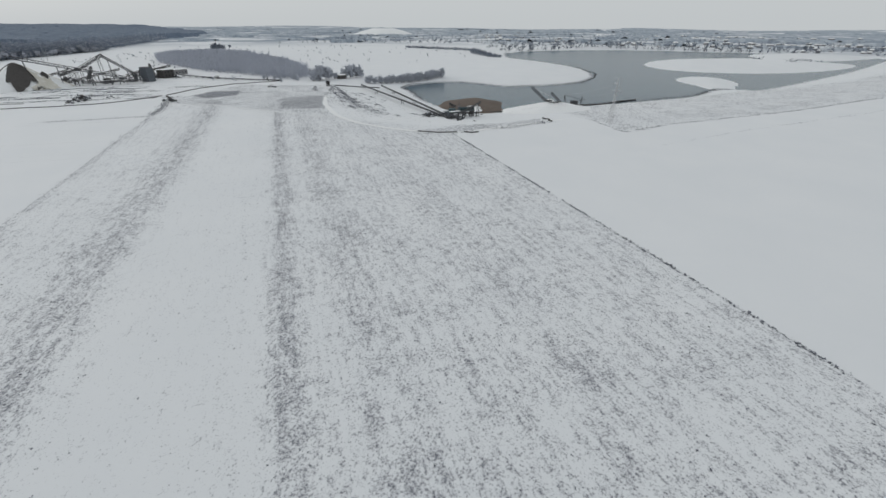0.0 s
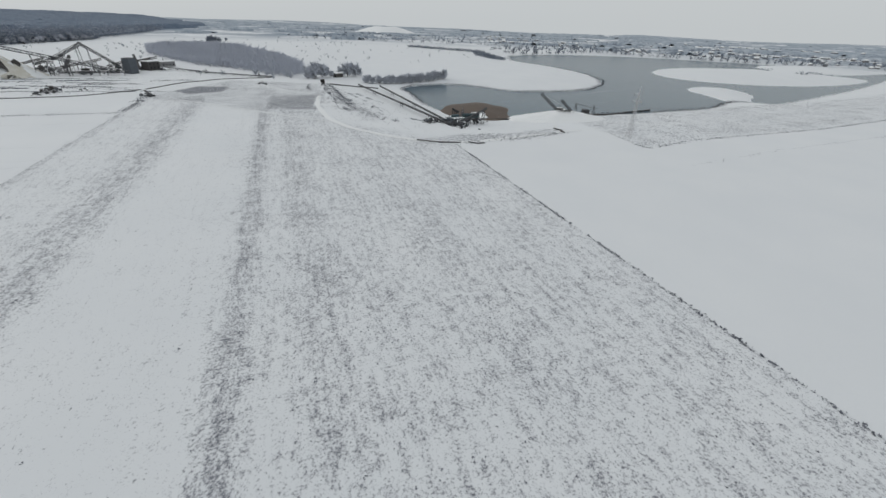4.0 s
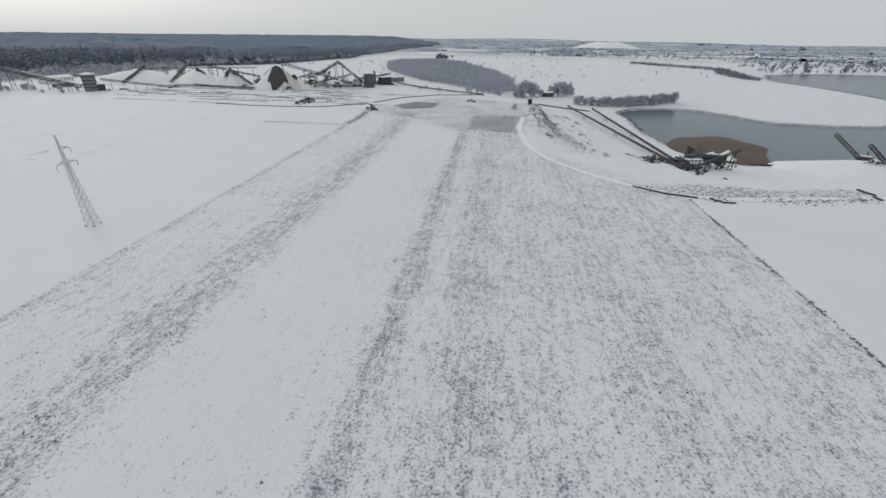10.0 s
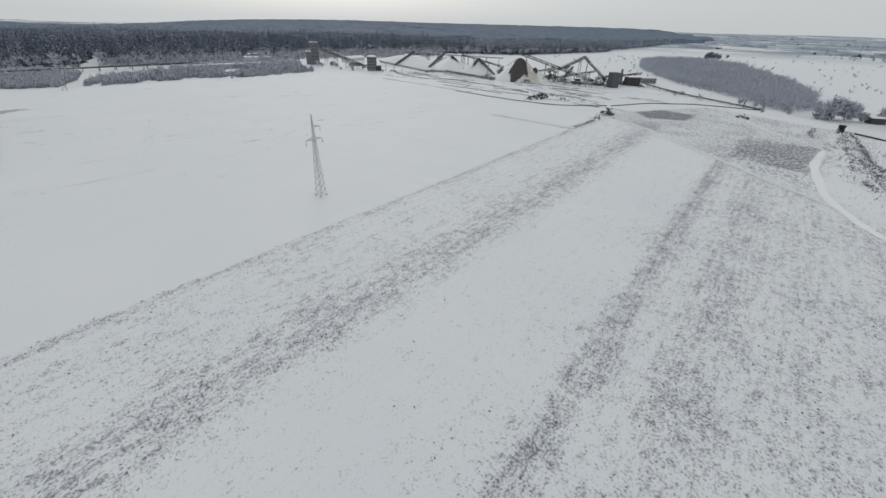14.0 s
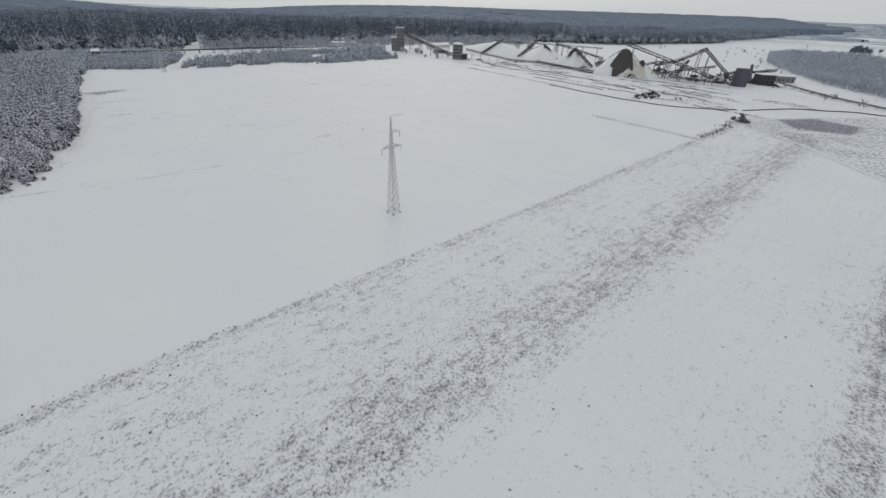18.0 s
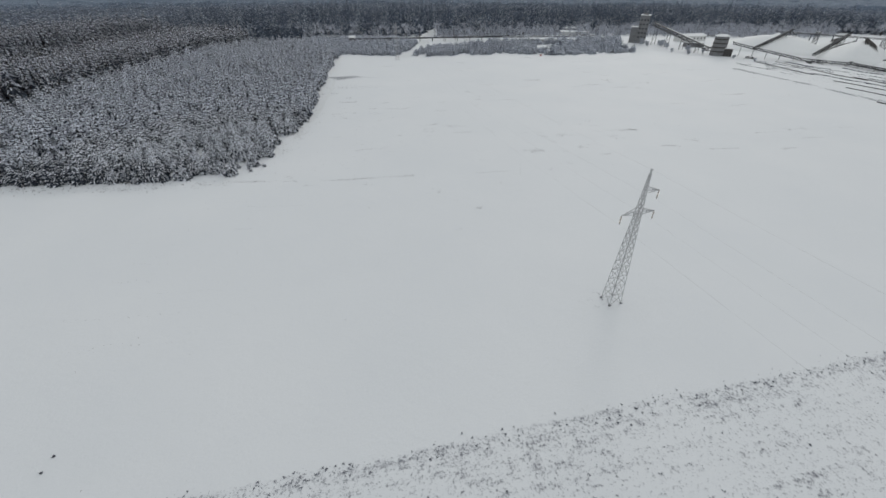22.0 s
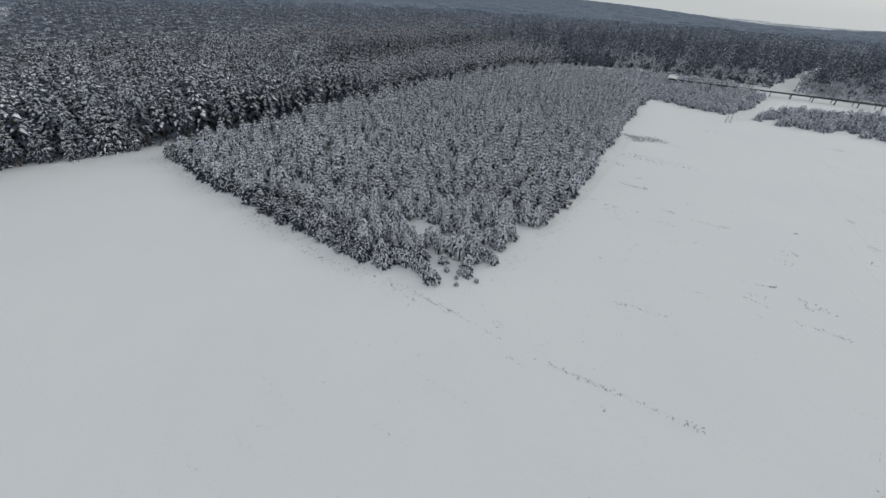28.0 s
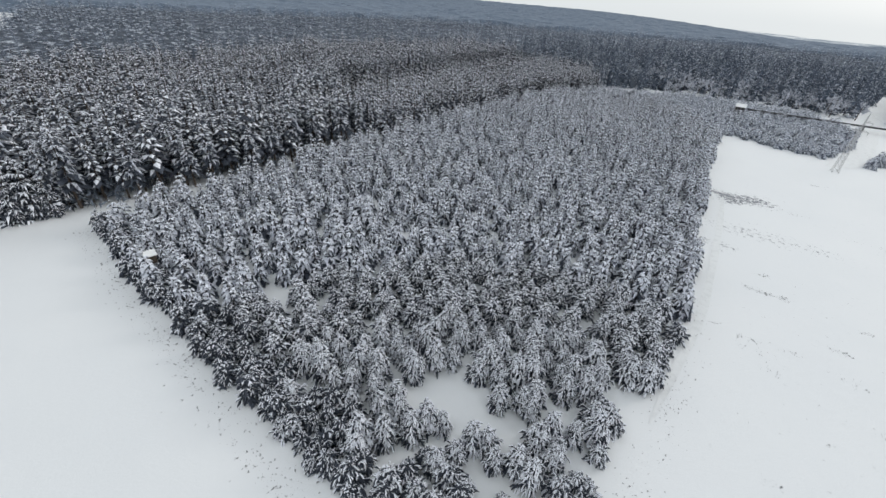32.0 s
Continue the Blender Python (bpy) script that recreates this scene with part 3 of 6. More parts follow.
tagged(new("trail_prints", mesh_np("trail_prints", v, t, ["straw"], i)), "bent trail of small trodden marks across the snow", "trail", kind="stuff")
shrubs = np.array([(-80.5, 31.5), (-82, 33)])
v, t, i = scatter(tuft(77, 14), np.stack([shrubs[:, 0], shrubs[:, 1], land_height(*shrubs.T), np.arange(2.0), np.full(2, 0.8), np.full(2, 1.2)], -1))
tagged(new("field_shrub", mesh_np("field_shrub", v, t, ["stubble"], i)), "small dark dead shrubs in the snow field", "shrub", kind="stuff")


def track(points, width, label, lift=0.05, mat="trodden"):
    """A snowy cart track, draped on the land."""
    pts = []
    for (x0, y0), (x1, y1) in zip(points, points[1:]):
        n = max(2, int(math.hypot(x1 - x0, y1 - y0) / 2.5))
        pts += [(x0 + (x1 - x0) * k / n, y0 + (y1 - y0) * k / n) for k in range(n)]
    p = np.array(pts)
    for _ in range(6):
        p[1:-1] = (p[:-2] + 2 * p[1:-1] + p[2:]) / 4
    d = np.gradient(p, axis=0)
    d /= np.hypot(*d.T)[:, None]
    nrm = np.stack([-d[:, 1], d[:, 0]], -1)
    wob = width * (1 + 0.2 * fractal(np.arange(len(p)) * 2.5, 0, 17, 3))[:, None] * np.clip(np.minimum(np.arange(len(p)), np.arange(len(p))[::-1]) / 9 + 0.25, 0, 1)[:, None]
    cols = [p + nrm * wob * k for k in (-0.5, -0.25, 0, 0.25, 0.5)]
    v = np.concatenate([np.column_stack([c, land_height(*c.T) + lift + (0.0 if j in (1, 3) else 0.05)]) for j, c in enumerate(cols)])
    n = len(p)
    q = [(j * n + k, (j + 1) * n + k, (j + 1) * n + k + 1, j * n + k + 1) for j in range(4) for k in range(n - 1)]
    return tagged(new("track", mesh_np("track", v, np.array(q), [mat], smooth=True)), label, "track", kind="structure")


track([(-171.5, 124.5), (-179.5, 133.5), (-192, 149), (-206, 163), (-235, 190), (-262, 214)], 1.9, "faint wheel track in the snow beside the young pines", 0.02)
track([(116, 259), (125, 243), (130, 210), (136, 169), (139, 144), (143, 125), (144, 108)], 2.4, "narrow trodden snow track across the stubble")
track([(222, 311), (212, 269), (204, 239), (208, 217), (207, 197), (195, 178)], 2.4, "narrow trodden snow track over rough land")
track([(206, 197), (176, 166), (149, 126), (140, 99), (139, 74), (142, 52), (152, 35), (166, 24), (184, 15), (209, 5), (235, -8)], 3.5, "smooth snowy cart track round the field end", mat="snow")
track([(-294, 300), (-299, 322), (-345, 388), (-384, 440), (-414, 483), (-441, 528), (-512, 641), (-630, 836)], 11.0, "snowy ride cut through the forest")
track([(-470, 345), (-379, 411), (-338, 432), (-317, 459), (-289, 500), (-240, 559), (-190, 600)], 7.0, "snowy forest road behind the bushes")


# ---- trees ----
def pine(seed, height, radius, whorls, per, level=2, trunk_h=0.12, droop=0.35, snow=0.85):
    """A snow-laden conifer: bent boughs in whorls, each a dark underside and a snowy ridge on top. Slots: 0 needles, 1 snow, 2 bark.
    level: 3 and 2 for trees close by, 1 further off, 0 far away."""
    r = np.random.RandomState(seed)
    v, t, m = [], [], []

    def tri(a, b, c, slot):
        t.append([a, b, c]), m.append(slot)

    n = 5 if level else 3
    for k in range(n):
        a = k * 6.283 / n
        v += [[0.018 * height * np.cos(a), 0.018 * height * np.sin(a), 0]]
    v.append([0, 0, height * 0.97])
    for k in range(n):
        tri(k, (k + 1) % n, n, 2)
    up = np.array([0, 0, 1.0])
    for w in range(whorls):
        f = w / (whorls - 1)
        z = height * (trunk_h + (0.93 - trunk_h) * f)
        # fewer snowy boughs low down, to paint in the shade between trees
        white_share = snow * (0.55 + 0.5 * f ** 0.6)
        reach = (radius * (1 - f) ** (0.5 if level >= 3 else 0.65) + 0.10 * radius) * (r.uniform(0.8, 1.12) if level >= 3 else 1)
        turn = r.uniform(0, 6.28)
        count = max(3, int(per * (1 - 0.4 * f)))
        for b in range(count):
            a = turn + b * 6.283 / count + r.uniform(-0.3, 0.3)
            L = reach * r.uniform(0.75, 1.2)
            wd = L * r.uniform(0.2, 0.3) + 0.1
            d, s = np.array([np.cos(a), np.sin(a), 0]), np.array([-np.sin(a), np.cos(a), 0])
            o = up * (z + r.uniform(-0.04, 0.04) * height)
            rise = L * r.uniform(0.05, 0.3) * (0.3 + f)
            mid, tip = o + d * L * 0.6 + up * rise, o + d * L + up * (rise - L * droop * r.uniform(0.6, 1.3))
            k = len(v)
            low = 0.10 * L + 0.04
            if level >= 3:
                # a bough that ends in a fan of snow-laden fingers
                v += [o, mid + s * wd * 0.8 - up * low, mid - s * wd * 0.8 - up * low, mid + d * 0.1 * L - up * low * 0.4]
                tri(k, k + 1, k + 3, 0), tri(k, k + 3, k + 2, 0)
                for g in (-2.2, -1.5, -0.8, -0.2, 0.2, 0.8, 1.5, 2.2) if level == 4 else (-2, -1, 0, 0, 1, 2):
                    turn_f = a + g * 0.5 + r.uniform(-0.35, 0.35)
                    fd, fs = np.array([np.cos(turn_f), np.sin(turn_f), 0]), np.array([-np.sin(turn_f), np.cos(turn_f), 0])
                    root = o + (mid - o) * (0.2 + 0.85 * r.rand()) + up * r.uniform(-0.1, 0.22)
                    fl = (0.3 + 0.2 * r.rand()) * L * (1.15 if abs(g) < 0.3 else 0.85) + 0.14
                    fw = (0.05 + 0.05 * r.rand() + 0.02 * L) * (0.85 if level == 4 else 1.0) * (1 + 0.3 * max(0.0, L - 2.2))
                    bend, end = root + fd * fl * 0.6 + up * 0.06, root + fd * fl - up * fl * (0.25 + droop * r.uniform(0.3, 1.1))
                    q = len(v)
                    if level == 4:
                        blunt = root + (end - root) * 0.88
                        v += [root, bend + fs * fw - up * fw * 0.6, bend - fs * fw - up * fw * 0.6, bend + up * fw * 0.8, blunt + fs * fw * 0.9 - up * fw * 0.7, blunt - fs * fw * 0.9 - up * fw * 0.7, blunt + up * fw * 0.6, end - up * fw * 0.4]
                        white = 1 if r.rand() < white_share else 0
                        for tr in ((0, 1, 3), (0, 3, 2), (1, 4, 6), (1, 6, 3), (3, 6, 5), (3, 5, 2), (4, 7, 6), (6, 7, 5)):
                            tri(q + tr[0], q + tr[1], q + tr[2], white)
                        q = len(v)
                        v += [root - up * fw, bend + fs * fw * 1.2 - up * fw * 2.0, bend - fs * fw * 1.2 - up * fw * 2.0, end - up * fw * 1.6]
                        tri(q, q + 1, q + 3, 0), tri(q, q + 3, q + 2, 0)
                        continue
                    v += [root, bend + fs * fw - up * fw, bend - fs * fw - up * fw, end, bend + up * fw * 0.7]
                    white = 1 if r.rand() < white_share else 0
                    tri(q, q + 1, q + 4, white), tri(q, q + 4, q + 2, white), tri(q + 1, q + 3, q + 4, white), tri(q + 4, q + 3, q + 2, white)
                    q = len(v)
                    v += [root - up * fw, bend + fs * fw * 1.4 - up * fw * 2.2, bend - fs * fw * 1.4 - up * fw * 2.2, end - up * fw * 1.5]
                    tri(q, q + 1, q + 3, 0), tri(q, q + 3, q + 2, 0)
                continue
            if level == 0:
                v += [o, mid + s * wd * 2.1 - up * low, mid - s * wd * 2.1 - up * low, o + (tip - o) * 0.88]
                slot = 1 if r.rand() < white_share * 0.8 else 0
                tri(k, k + 1, k + 3, slot), tri(k, k + 3, k + 2, slot)
                continue
            if level == 1:
                v += [o, mid + s * wd * 1.1 - up * low * 1.3, mid - s * wd * 1.1 - up * low * 1.3, tip - up * low]
                tri(k, k + 1, k + 3, 0), tri(k, k + 3, k + 2, 0)
                for g in (-0.6, 0.0, 0.6):
                    if r.rand() > white_share:
                        continue
                    q = len(v)
                    ta = a + g + r.uniform(-0.2, 0.2)
                    fd, fs = np.array([np.cos(ta), np.sin(ta), 0]), np.array([-np.sin(ta), np.cos(ta), 0])
                    root = o + (mid - o) * r.uniform(0.15, 0.5)
                    fl, fw = L * r.uniform(0.6, 0.8), 0.06 * L + 0.15
                    v += [root + up * 0.05, root + fd * fl * 0.6 + fs * fw + up * 0.05, root + fd * fl * 0.6 - fs * fw + up * 0.05, root + fd * fl - up * fl * droop * r.uniform(0.7, 1.5)]
                    tri(q, q + 1, q + 3, 1), tri(q, q + 3, q + 2, 1)
                continue
            v += [o, mid + s * wd - up * low * 1.4, mid - s * wd - up * low * 1.4, tip - up * low, mid - up * low * 0.4]
            tri(k, k + 1, k + 4, 0), tri(k, k + 4, k + 2, 0), tri(k + 1, k + 3, k + 4, 0), tri(k + 4, k + 3, k + 2, 0)
            if r.rand() < white_share:
                q = len(v)
                cw = wd * r.uniform(0.55, 0.85)
                v += [o + d * L * 0.15 + up * 0.03, mid + s * cw - up * low * 0.7, mid - s * cw - up * low * 0.7, tip + up * 0.02, mid + up * low * 0.6]
                tri(q, q + 1, q + 4, 1), tri(q, q + 4, q + 2, 1), tri(q + 1, q + 3, q + 4, 1), tri(q + 4, q + 3, q + 2, 1)
    return np.array(v, float), np.array(t), np.array(m)


def bare_tree(seed, height, radius, limbs, twigs, thick=1.0):
    """A leafless tree under hoar frost: tapered trunk, limbs and a cloud of thin twig blades. Slots: 0 twigs, 1 bark."""
    r = np.random.RandomState(seed)
    v, t, m = [], [], []

    def blade(a, b, w, slot):
        k = len(v)
        e = np.cross(b - a, r.normal(0, 1, 3))
        e = e / (np.linalg.norm(e) + 1e-9) * w
        v.extend([a - e, a + e, b])
        t.append([k, k + 1, k + 2]), m.append(slot)

    top = np.array([0, 0, height])
    blade(np.zeros(3), top * 0.8, height * 0.02, 1)
    blade(np.zeros(3), top * 0.8, height * 0.02, 1)
    for k in range(limbs):
        a, f = k * 2.4 + r.uniform(0, 0.8), r.uniform(0.04, 0.8)
        start = top * f * 0.8
        reach = radius * r.uniform(0.6, 1.0) * (1.15 - 0.5 * f)
        end = start + np.array([np.cos(a) * reach, np.sin(a) * reach, reach * r.uniform(0.15, 1.0)])
        blade(start, end, height * 0.008, 1)
        for j in range(twigs):
            p = start + (end - start) * r.uniform(0.25, 1.0)
            q = p + r.normal(0, 0.28 * radius, 3) + np.array([0, 0, 0.18 * radius])
            blade(p, q, radius * thick * r.uniform(0.05, 0.11), 0)
    return np.array(v, float), np.array(t), np.array(m)


def compact(v, t):
    used, back_ = np.unique(t, return_inverse=True)
    return v[used], back_.reshape(t.shape)


def forest(name, label, polys, step, bases, size, seed, holes=(), jitter=0.42, mats=("needle", "frosted", "bark"), skip=None, vary=0.22, thin=0.0):
    """One joined stand of trees over polygons, with free spots left out."""
    r = np.random.RandomState(seed)
    rows = []
    for poly in polys:
        xs, ys = [p[0] for p in poly], [p[1] for p in poly]
        x, y = np.meshgrid(np.arange(min(xs), max(xs), step), np.arange(min(ys), max(ys), step))
        x, y = x.ravel(), y.ravel()
        x, y = x + r.uniform(-jitter, jitter, len(x)) * step, y + r.uniform(-jitter, jitter, len(y)) * step
        ok = in_poly(x, y, poly) & (r.rand(len(x)) > thin)
        for hole in holes:
            ok &= ~in_poly(x, y, hole)
        if skip is not None:
            ok &= ~skip(x, y)
        rows.append(np.stack([x[ok], y[ok]], -1))
    xy = np.concatenate(rows)
    n = len(xy)
    w = size * r.uniform(1 - vary, 1 + vary, n) * (1 + 0.12 * fractal(xy[:, 0], xy[:, 1], 60, seed))
    h = w * r.uniform(0.88, 1.14, n)
    spots = np.stack([xy[:, 0], xy[:, 1], land_height(xy[:, 0], xy[:, 1]) - 0.05, r.uniform(0, 6.28, n), w, h], -1)
    v, t, i = joined([scatter(b, spots[k::len(bases)]) for k, b in enumerate(bases) if len(spots[k::len(bases)])])
    ob = new(name, mesh_np(name, v, t, list(mats), i))
    return tagged(ob, label, "trees", kind="stuff")


PLANTATION = [(-154, 96), (-168.5, 72), (-198, 45.5), (-221, 23.5), (-244, 5), (-278, 38), (-330, 85), (-430, 190), (-462, 262), (-430, 300), (-345, 276), (-329, 266), (-258, 202), (-204, 156), (-180.5, 132), (-171, 117)]
TIP = (-150.0, 92.0)
CLEARINGS = ((-221, 28, 2.4, 2.2), (-180, 91, 4.8, 7.0), (-184, 68, 2.2, 3.0), (-173, 96.5, 2.8, 4.0), (-176, 125, 3.5, 3.0), (-209, 60, 4.5, 2.6), (-172, 101, 3.5, 3.0), (-174, 109, 3.0, 2.5), (-169, 79, 3.0, 2.6), (-185, 68, 3.5, 2.0), (-162, 95, 3.5, 3.0))


def cleared(x, y):
    out = np.zeros(np.shape(x), bool)
    for cx, cy, a, b in CLEARINGS:
        out |= ((x - cx) / a) ** 2 + ((y - cy) / b) ** 2 < 1 + 0.3 * fractal(x, y, 5, 2)
    return out


def close_by(x, y):
    return np.hypot(x - TIP[0], y - TIP[1]) < 67


# the pines at the corner of the stand, tree by tree
rs = np.random.RandomState(40)
xx, yy = np.meshgrid(np.arange(-245, -148, 3.4), np.arange(15, 180, 3.4))
xx, yy = xx.ravel() + rs.uniform(-1.25, 1.25, xx.size), yy.ravel() + rs.uniform(-1.25, 1.25, xx.size)
ok = in_poly(xx, yy, PLANTATION) & close_by(xx, yy) & ~cleared(xx, yy) & (np.hypot(xx - TIP[0], yy - TIP[1]) > 13) & (rs.rand(xx.size) > 0.05)
xx, yy = xx[ok], yy[ok]
order = np.argsort(np.hypot(xx - TIP[0], yy - TIP[1]))
xx, yy = xx[order], yy[order]
kinds = []
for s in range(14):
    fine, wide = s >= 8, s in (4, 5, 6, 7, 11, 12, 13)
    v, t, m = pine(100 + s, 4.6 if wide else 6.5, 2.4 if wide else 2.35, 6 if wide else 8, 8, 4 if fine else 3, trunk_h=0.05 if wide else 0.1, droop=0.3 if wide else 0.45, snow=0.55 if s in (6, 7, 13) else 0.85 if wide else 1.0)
    wood = m == 2
    kinds.append((mesh_np("trunk", *compact(v, t[wood]), ["bark"]), mesh_np("crown", *compact(v, t[~wood]), ["needle", "frosted"], m[~wood])))
# single bushes and small pines scattered round the tip of the stand
for x, y, s in ((-154.7, 91.6, 1.0), (-158.4, 90.2, 1.0), (-160.6, 88.6, 0.8), (-159.2, 101.2, 1.0), (-155.6, 100.6, 0.6), (-162.2, 108.2, 0.9), (-161.8, 95.6, 0.7), (-158.5, 95.9, 0.4), (-153.2, 102.1, 0.33), (-162.5, 80.6, 1.0),
                (-169.4, 73.0, 0.45), (-169.1, 75.5, 0.75), (-176.3, 66.2, 1.0), (-166.7, 112.2, 0.9), (-165.5, 100.6, 0.95), (-155.2, 97.6, 0.3), (-162.6, 86.2, 1.0), (-164.6, 84.2, 1.1), (-166.2, 103.6, 1.0), (-164.0, 91.0, 0.9), (-166.0, 88.5, 1.1), (-169.5, 104.0, 1.0), (-160.4, 108.6, 0.75), (-162.8, 103.6, 0.85), (-157.0, 99.0, 0.5), (-170.0, 69.5, 0.6), (-175.8, 64.8, 0.8), (-152.6, 97.0, 0.28)):
    text = "small bushy pine laden with snow standing apart" if s < 0.8 else "round bushy pine laden with snow at the stand's tip"
    tree = thing("pine_tree", x, y, float(land_height(x, y)) - 0.05, text, "tree", "young pines", rs.uniform(0, 360))
    tree.scale = (s * 0.95, s * 0.95, s * rs.uniform(0.72, 0.95))
    for nm, me in zip(("trunk", "crown"), kinds[11 + rs.randint(2)]):
        child = new(nm, me)
        child.parent = tree
for k, (x, y) in enumerate(zip(xx, yy)):
    edge = float(edge_dist(np.array([x]), np.array([y]), PLANTATION)[0])
    bushy = (edge < 3.5 and rs.rand() < 0.6) or rs.rand() < 0.08
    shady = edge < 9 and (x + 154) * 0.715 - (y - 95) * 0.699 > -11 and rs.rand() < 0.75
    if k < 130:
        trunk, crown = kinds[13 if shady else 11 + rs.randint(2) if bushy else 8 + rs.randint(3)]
    else:
        trunk, crown = kinds[6 + rs.randint(2) if shady else 4 + rs.randint(2) if bushy else rs.randint(4)]
    bushy = bushy or shady
    s = rs.uniform(0.78, 1.2) 
    text = "low bushy young pine laden with snow at the stand's edge" if bushy else "slender young pine laden with snow in a dense stand"
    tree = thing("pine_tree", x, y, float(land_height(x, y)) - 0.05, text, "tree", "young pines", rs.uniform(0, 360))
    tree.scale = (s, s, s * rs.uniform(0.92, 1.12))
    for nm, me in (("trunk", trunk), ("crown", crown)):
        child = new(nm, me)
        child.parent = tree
young = [pine(s, 7.6, 2.25, 7, 6, 1, droop=0.5, snow=1.0) for s in (1, 2, 3, 4, 5)]
forest("young_pines", "dense stand of young snow-laden pines", [PLANTATION], 3.8, young, 1.0, 5, skip=lambda x, y: close_by(x, y) | cleared(x, y), thin=0.06, vary=0.3)
low_pine = [pine(s, 4.2, 2.1, 6, 7, 3, trunk_h=0.03, droop=0.35, snow=0.6) for s in (6, 7, 8)]
forest("edge_pines", "low bushy dark pines along the edge of the young stand", [[(-167, 79), (-172, 75.5), (-200, 48.5), (-223, 26.5), (-246, 7.5), (-244, 3.5), (-220.5, 22), (-197, 44), (-169.5, 70), (-164, 77)]], 2.7, low_pine, 1.0, 65, vary=0.35, mats=("needle", "frosted", "bark"))
old_near = [pine(s, 22.0, 3.4, 11, 9, 1, trunk_h=0.3, droop=0.35, snow=0.6) for s in (11, 12)] + [pine(s, 22.0, 3.5, 9, 8, 2, trunk_h=0.3, droop=0.3, snow=0.62) for s in (13, 20)]
old_mid = [pine(s, 22.0, 3.3, 7, 6, 1, trunk_h=0.4, droop=0.3, snow=0.62) for s in (16, 17, 18)]
medium = [pine(s, 15.0, 2.5, 7, 5, 1, trunk_h=0.12, droop=0.35, snow=0.8) for s in (21, 22)]
front_far = [pine(s, 21.0, 3.0, 8, 5, 0, trunk_h=0.1, droop=0.35, snow=0.3) for s in (31, 32, 33)]
old_far = [pine(s, 23.0, 4.0, 5, 4, 0, trunk_h=0.3, droop=0.3, snow=0.5) for s in (14, 15, 19)]
EDGE = [(-255, 0), (-232, -40), (-200, -80), (-170, -150), (-205, -150), (-240, -75), (-272, -34), (-298, 2), (-352, 52), (-334, 82), (-281, 37)]
OLD = [(-205, -150), (-330, -150), (-560, 20), (-640, 190), (-600, 240), (-560, 210), (-420, 58), (-352, 52), (-298, 2), (-272, -34), (-240, -75)]
MEDIUM = [(-331, 82), (-352, 54), (-420, 60), (-560, 212), (-600, 244), (-560, 300), (-463, 262), (-432, 190)]
forest("old_forest_edge", "front rows of a tall snowy pine forest with dark trunks", [EDGE], 4.5, old_near, 1.0, 6)
old_low = [pine(s, 17.0, 3.4, 11, 8, 3, trunk_h=0.03, droop=0.4, snow=0.85) for s in (24, 25)]
forest("old_forest_edge", "bushy snow-laden pines closing the corner of the tall forest", [[(-250, -4), (-232, -40), (-200, -80), (-170, -150), (-178, -150), (-208, -82), (-240, -42), (-258, -6)]], 4.6, old_low, 0.9, 61, vary=0.35)
forest("old_forest", "tall snowy pine forest behind the young stand", [OLD], 5.5, old_mid, 1.0, 16)
forest("middle_forest", "frosted half-grown pine stand", [MEDIUM], 4.7, medium, 1.0, 26)
front_mid = [pine(s, 17.0, 2.7, 9, 6, 1, trunk_h=0.1, droop=0.4, snow=0.3) for s in (26, 27)]
forest("middle_forest_edge", "dark front rows of the half-grown pine stand", [[(-329, 81), (-432, 189), (-464, 262), (-474, 264), (-441, 193), (-338, 84)]], 3.6, front_mid, 1.0, 27)
forest("old_forest_edge", "dark side rows of the tall pine forest", [[(-350, 54), (-420, 58), (-560, 210), (-568, 204), (-424, 49), (-352, 45)]], 4.6, old_near[:2], 1.05, 66)
RIDE = [(-306, 322), (-350, 382), (-391, 436), (-421, 476), (-448, 523), (-518, 637), (-640, 832), (-626, 840), (-506, 645), (-435, 533), (-407, 489), (-378, 445), (-336, 394), (-290, 328)]
FAR_A = [(-330, -150), (-900, -420), (-1200, 200), (-1000, 900), (-330, 1250), (380, 1380), (900, 1900), (880, 1790), (379, 1090), (147, 885), (-17, 850), (-175, 715), (-225, 690), (-275, 600), (-335, 515), (-400, 440), (-480, 352), (-470, 268), (-560, 300), (-640, 190), (-560, 20)]
FRONT_W = [(-480, 352), (-400, 440), (-335, 515), (-275, 600), (-225, 690), (-175, 715), (-17, 850), (60, 866), (50, 960), (-60, 990), (-240, 930), (-330, 880), (-430, 800), (-560, 690), (-660, 560), (-720, 440), (-740, 300), (-640, 250), (-560, 300), (-470, 268)]


def in_front(x, y):
    return in_poly(x, y, FRONT_W)


spruce = [pine(s, 24.0, 3.7, 10, 6, 1, trunk_h=0.06, droop=0.45, snow=q) for s, q in ((41, 0.08), (42, 0.16), (45, 0.25))]
pale_spruce = [pine(s, 22.0, 3.9, 9, 6, 1, trunk_h=0.08, droop=0.45, snow=q) for s, q in ((43, 0.7), (44, 0.95))]


def pale_clump(x, y):
    return fractal(x, y, 34, 91) + 0.6 * fractal(x, y, 13, 92) > 0.12


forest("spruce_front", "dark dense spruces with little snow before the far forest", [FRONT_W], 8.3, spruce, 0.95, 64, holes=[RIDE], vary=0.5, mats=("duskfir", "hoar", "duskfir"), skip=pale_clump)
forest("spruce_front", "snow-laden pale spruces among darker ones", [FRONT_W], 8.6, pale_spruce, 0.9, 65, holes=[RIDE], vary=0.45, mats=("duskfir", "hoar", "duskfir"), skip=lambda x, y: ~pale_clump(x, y))
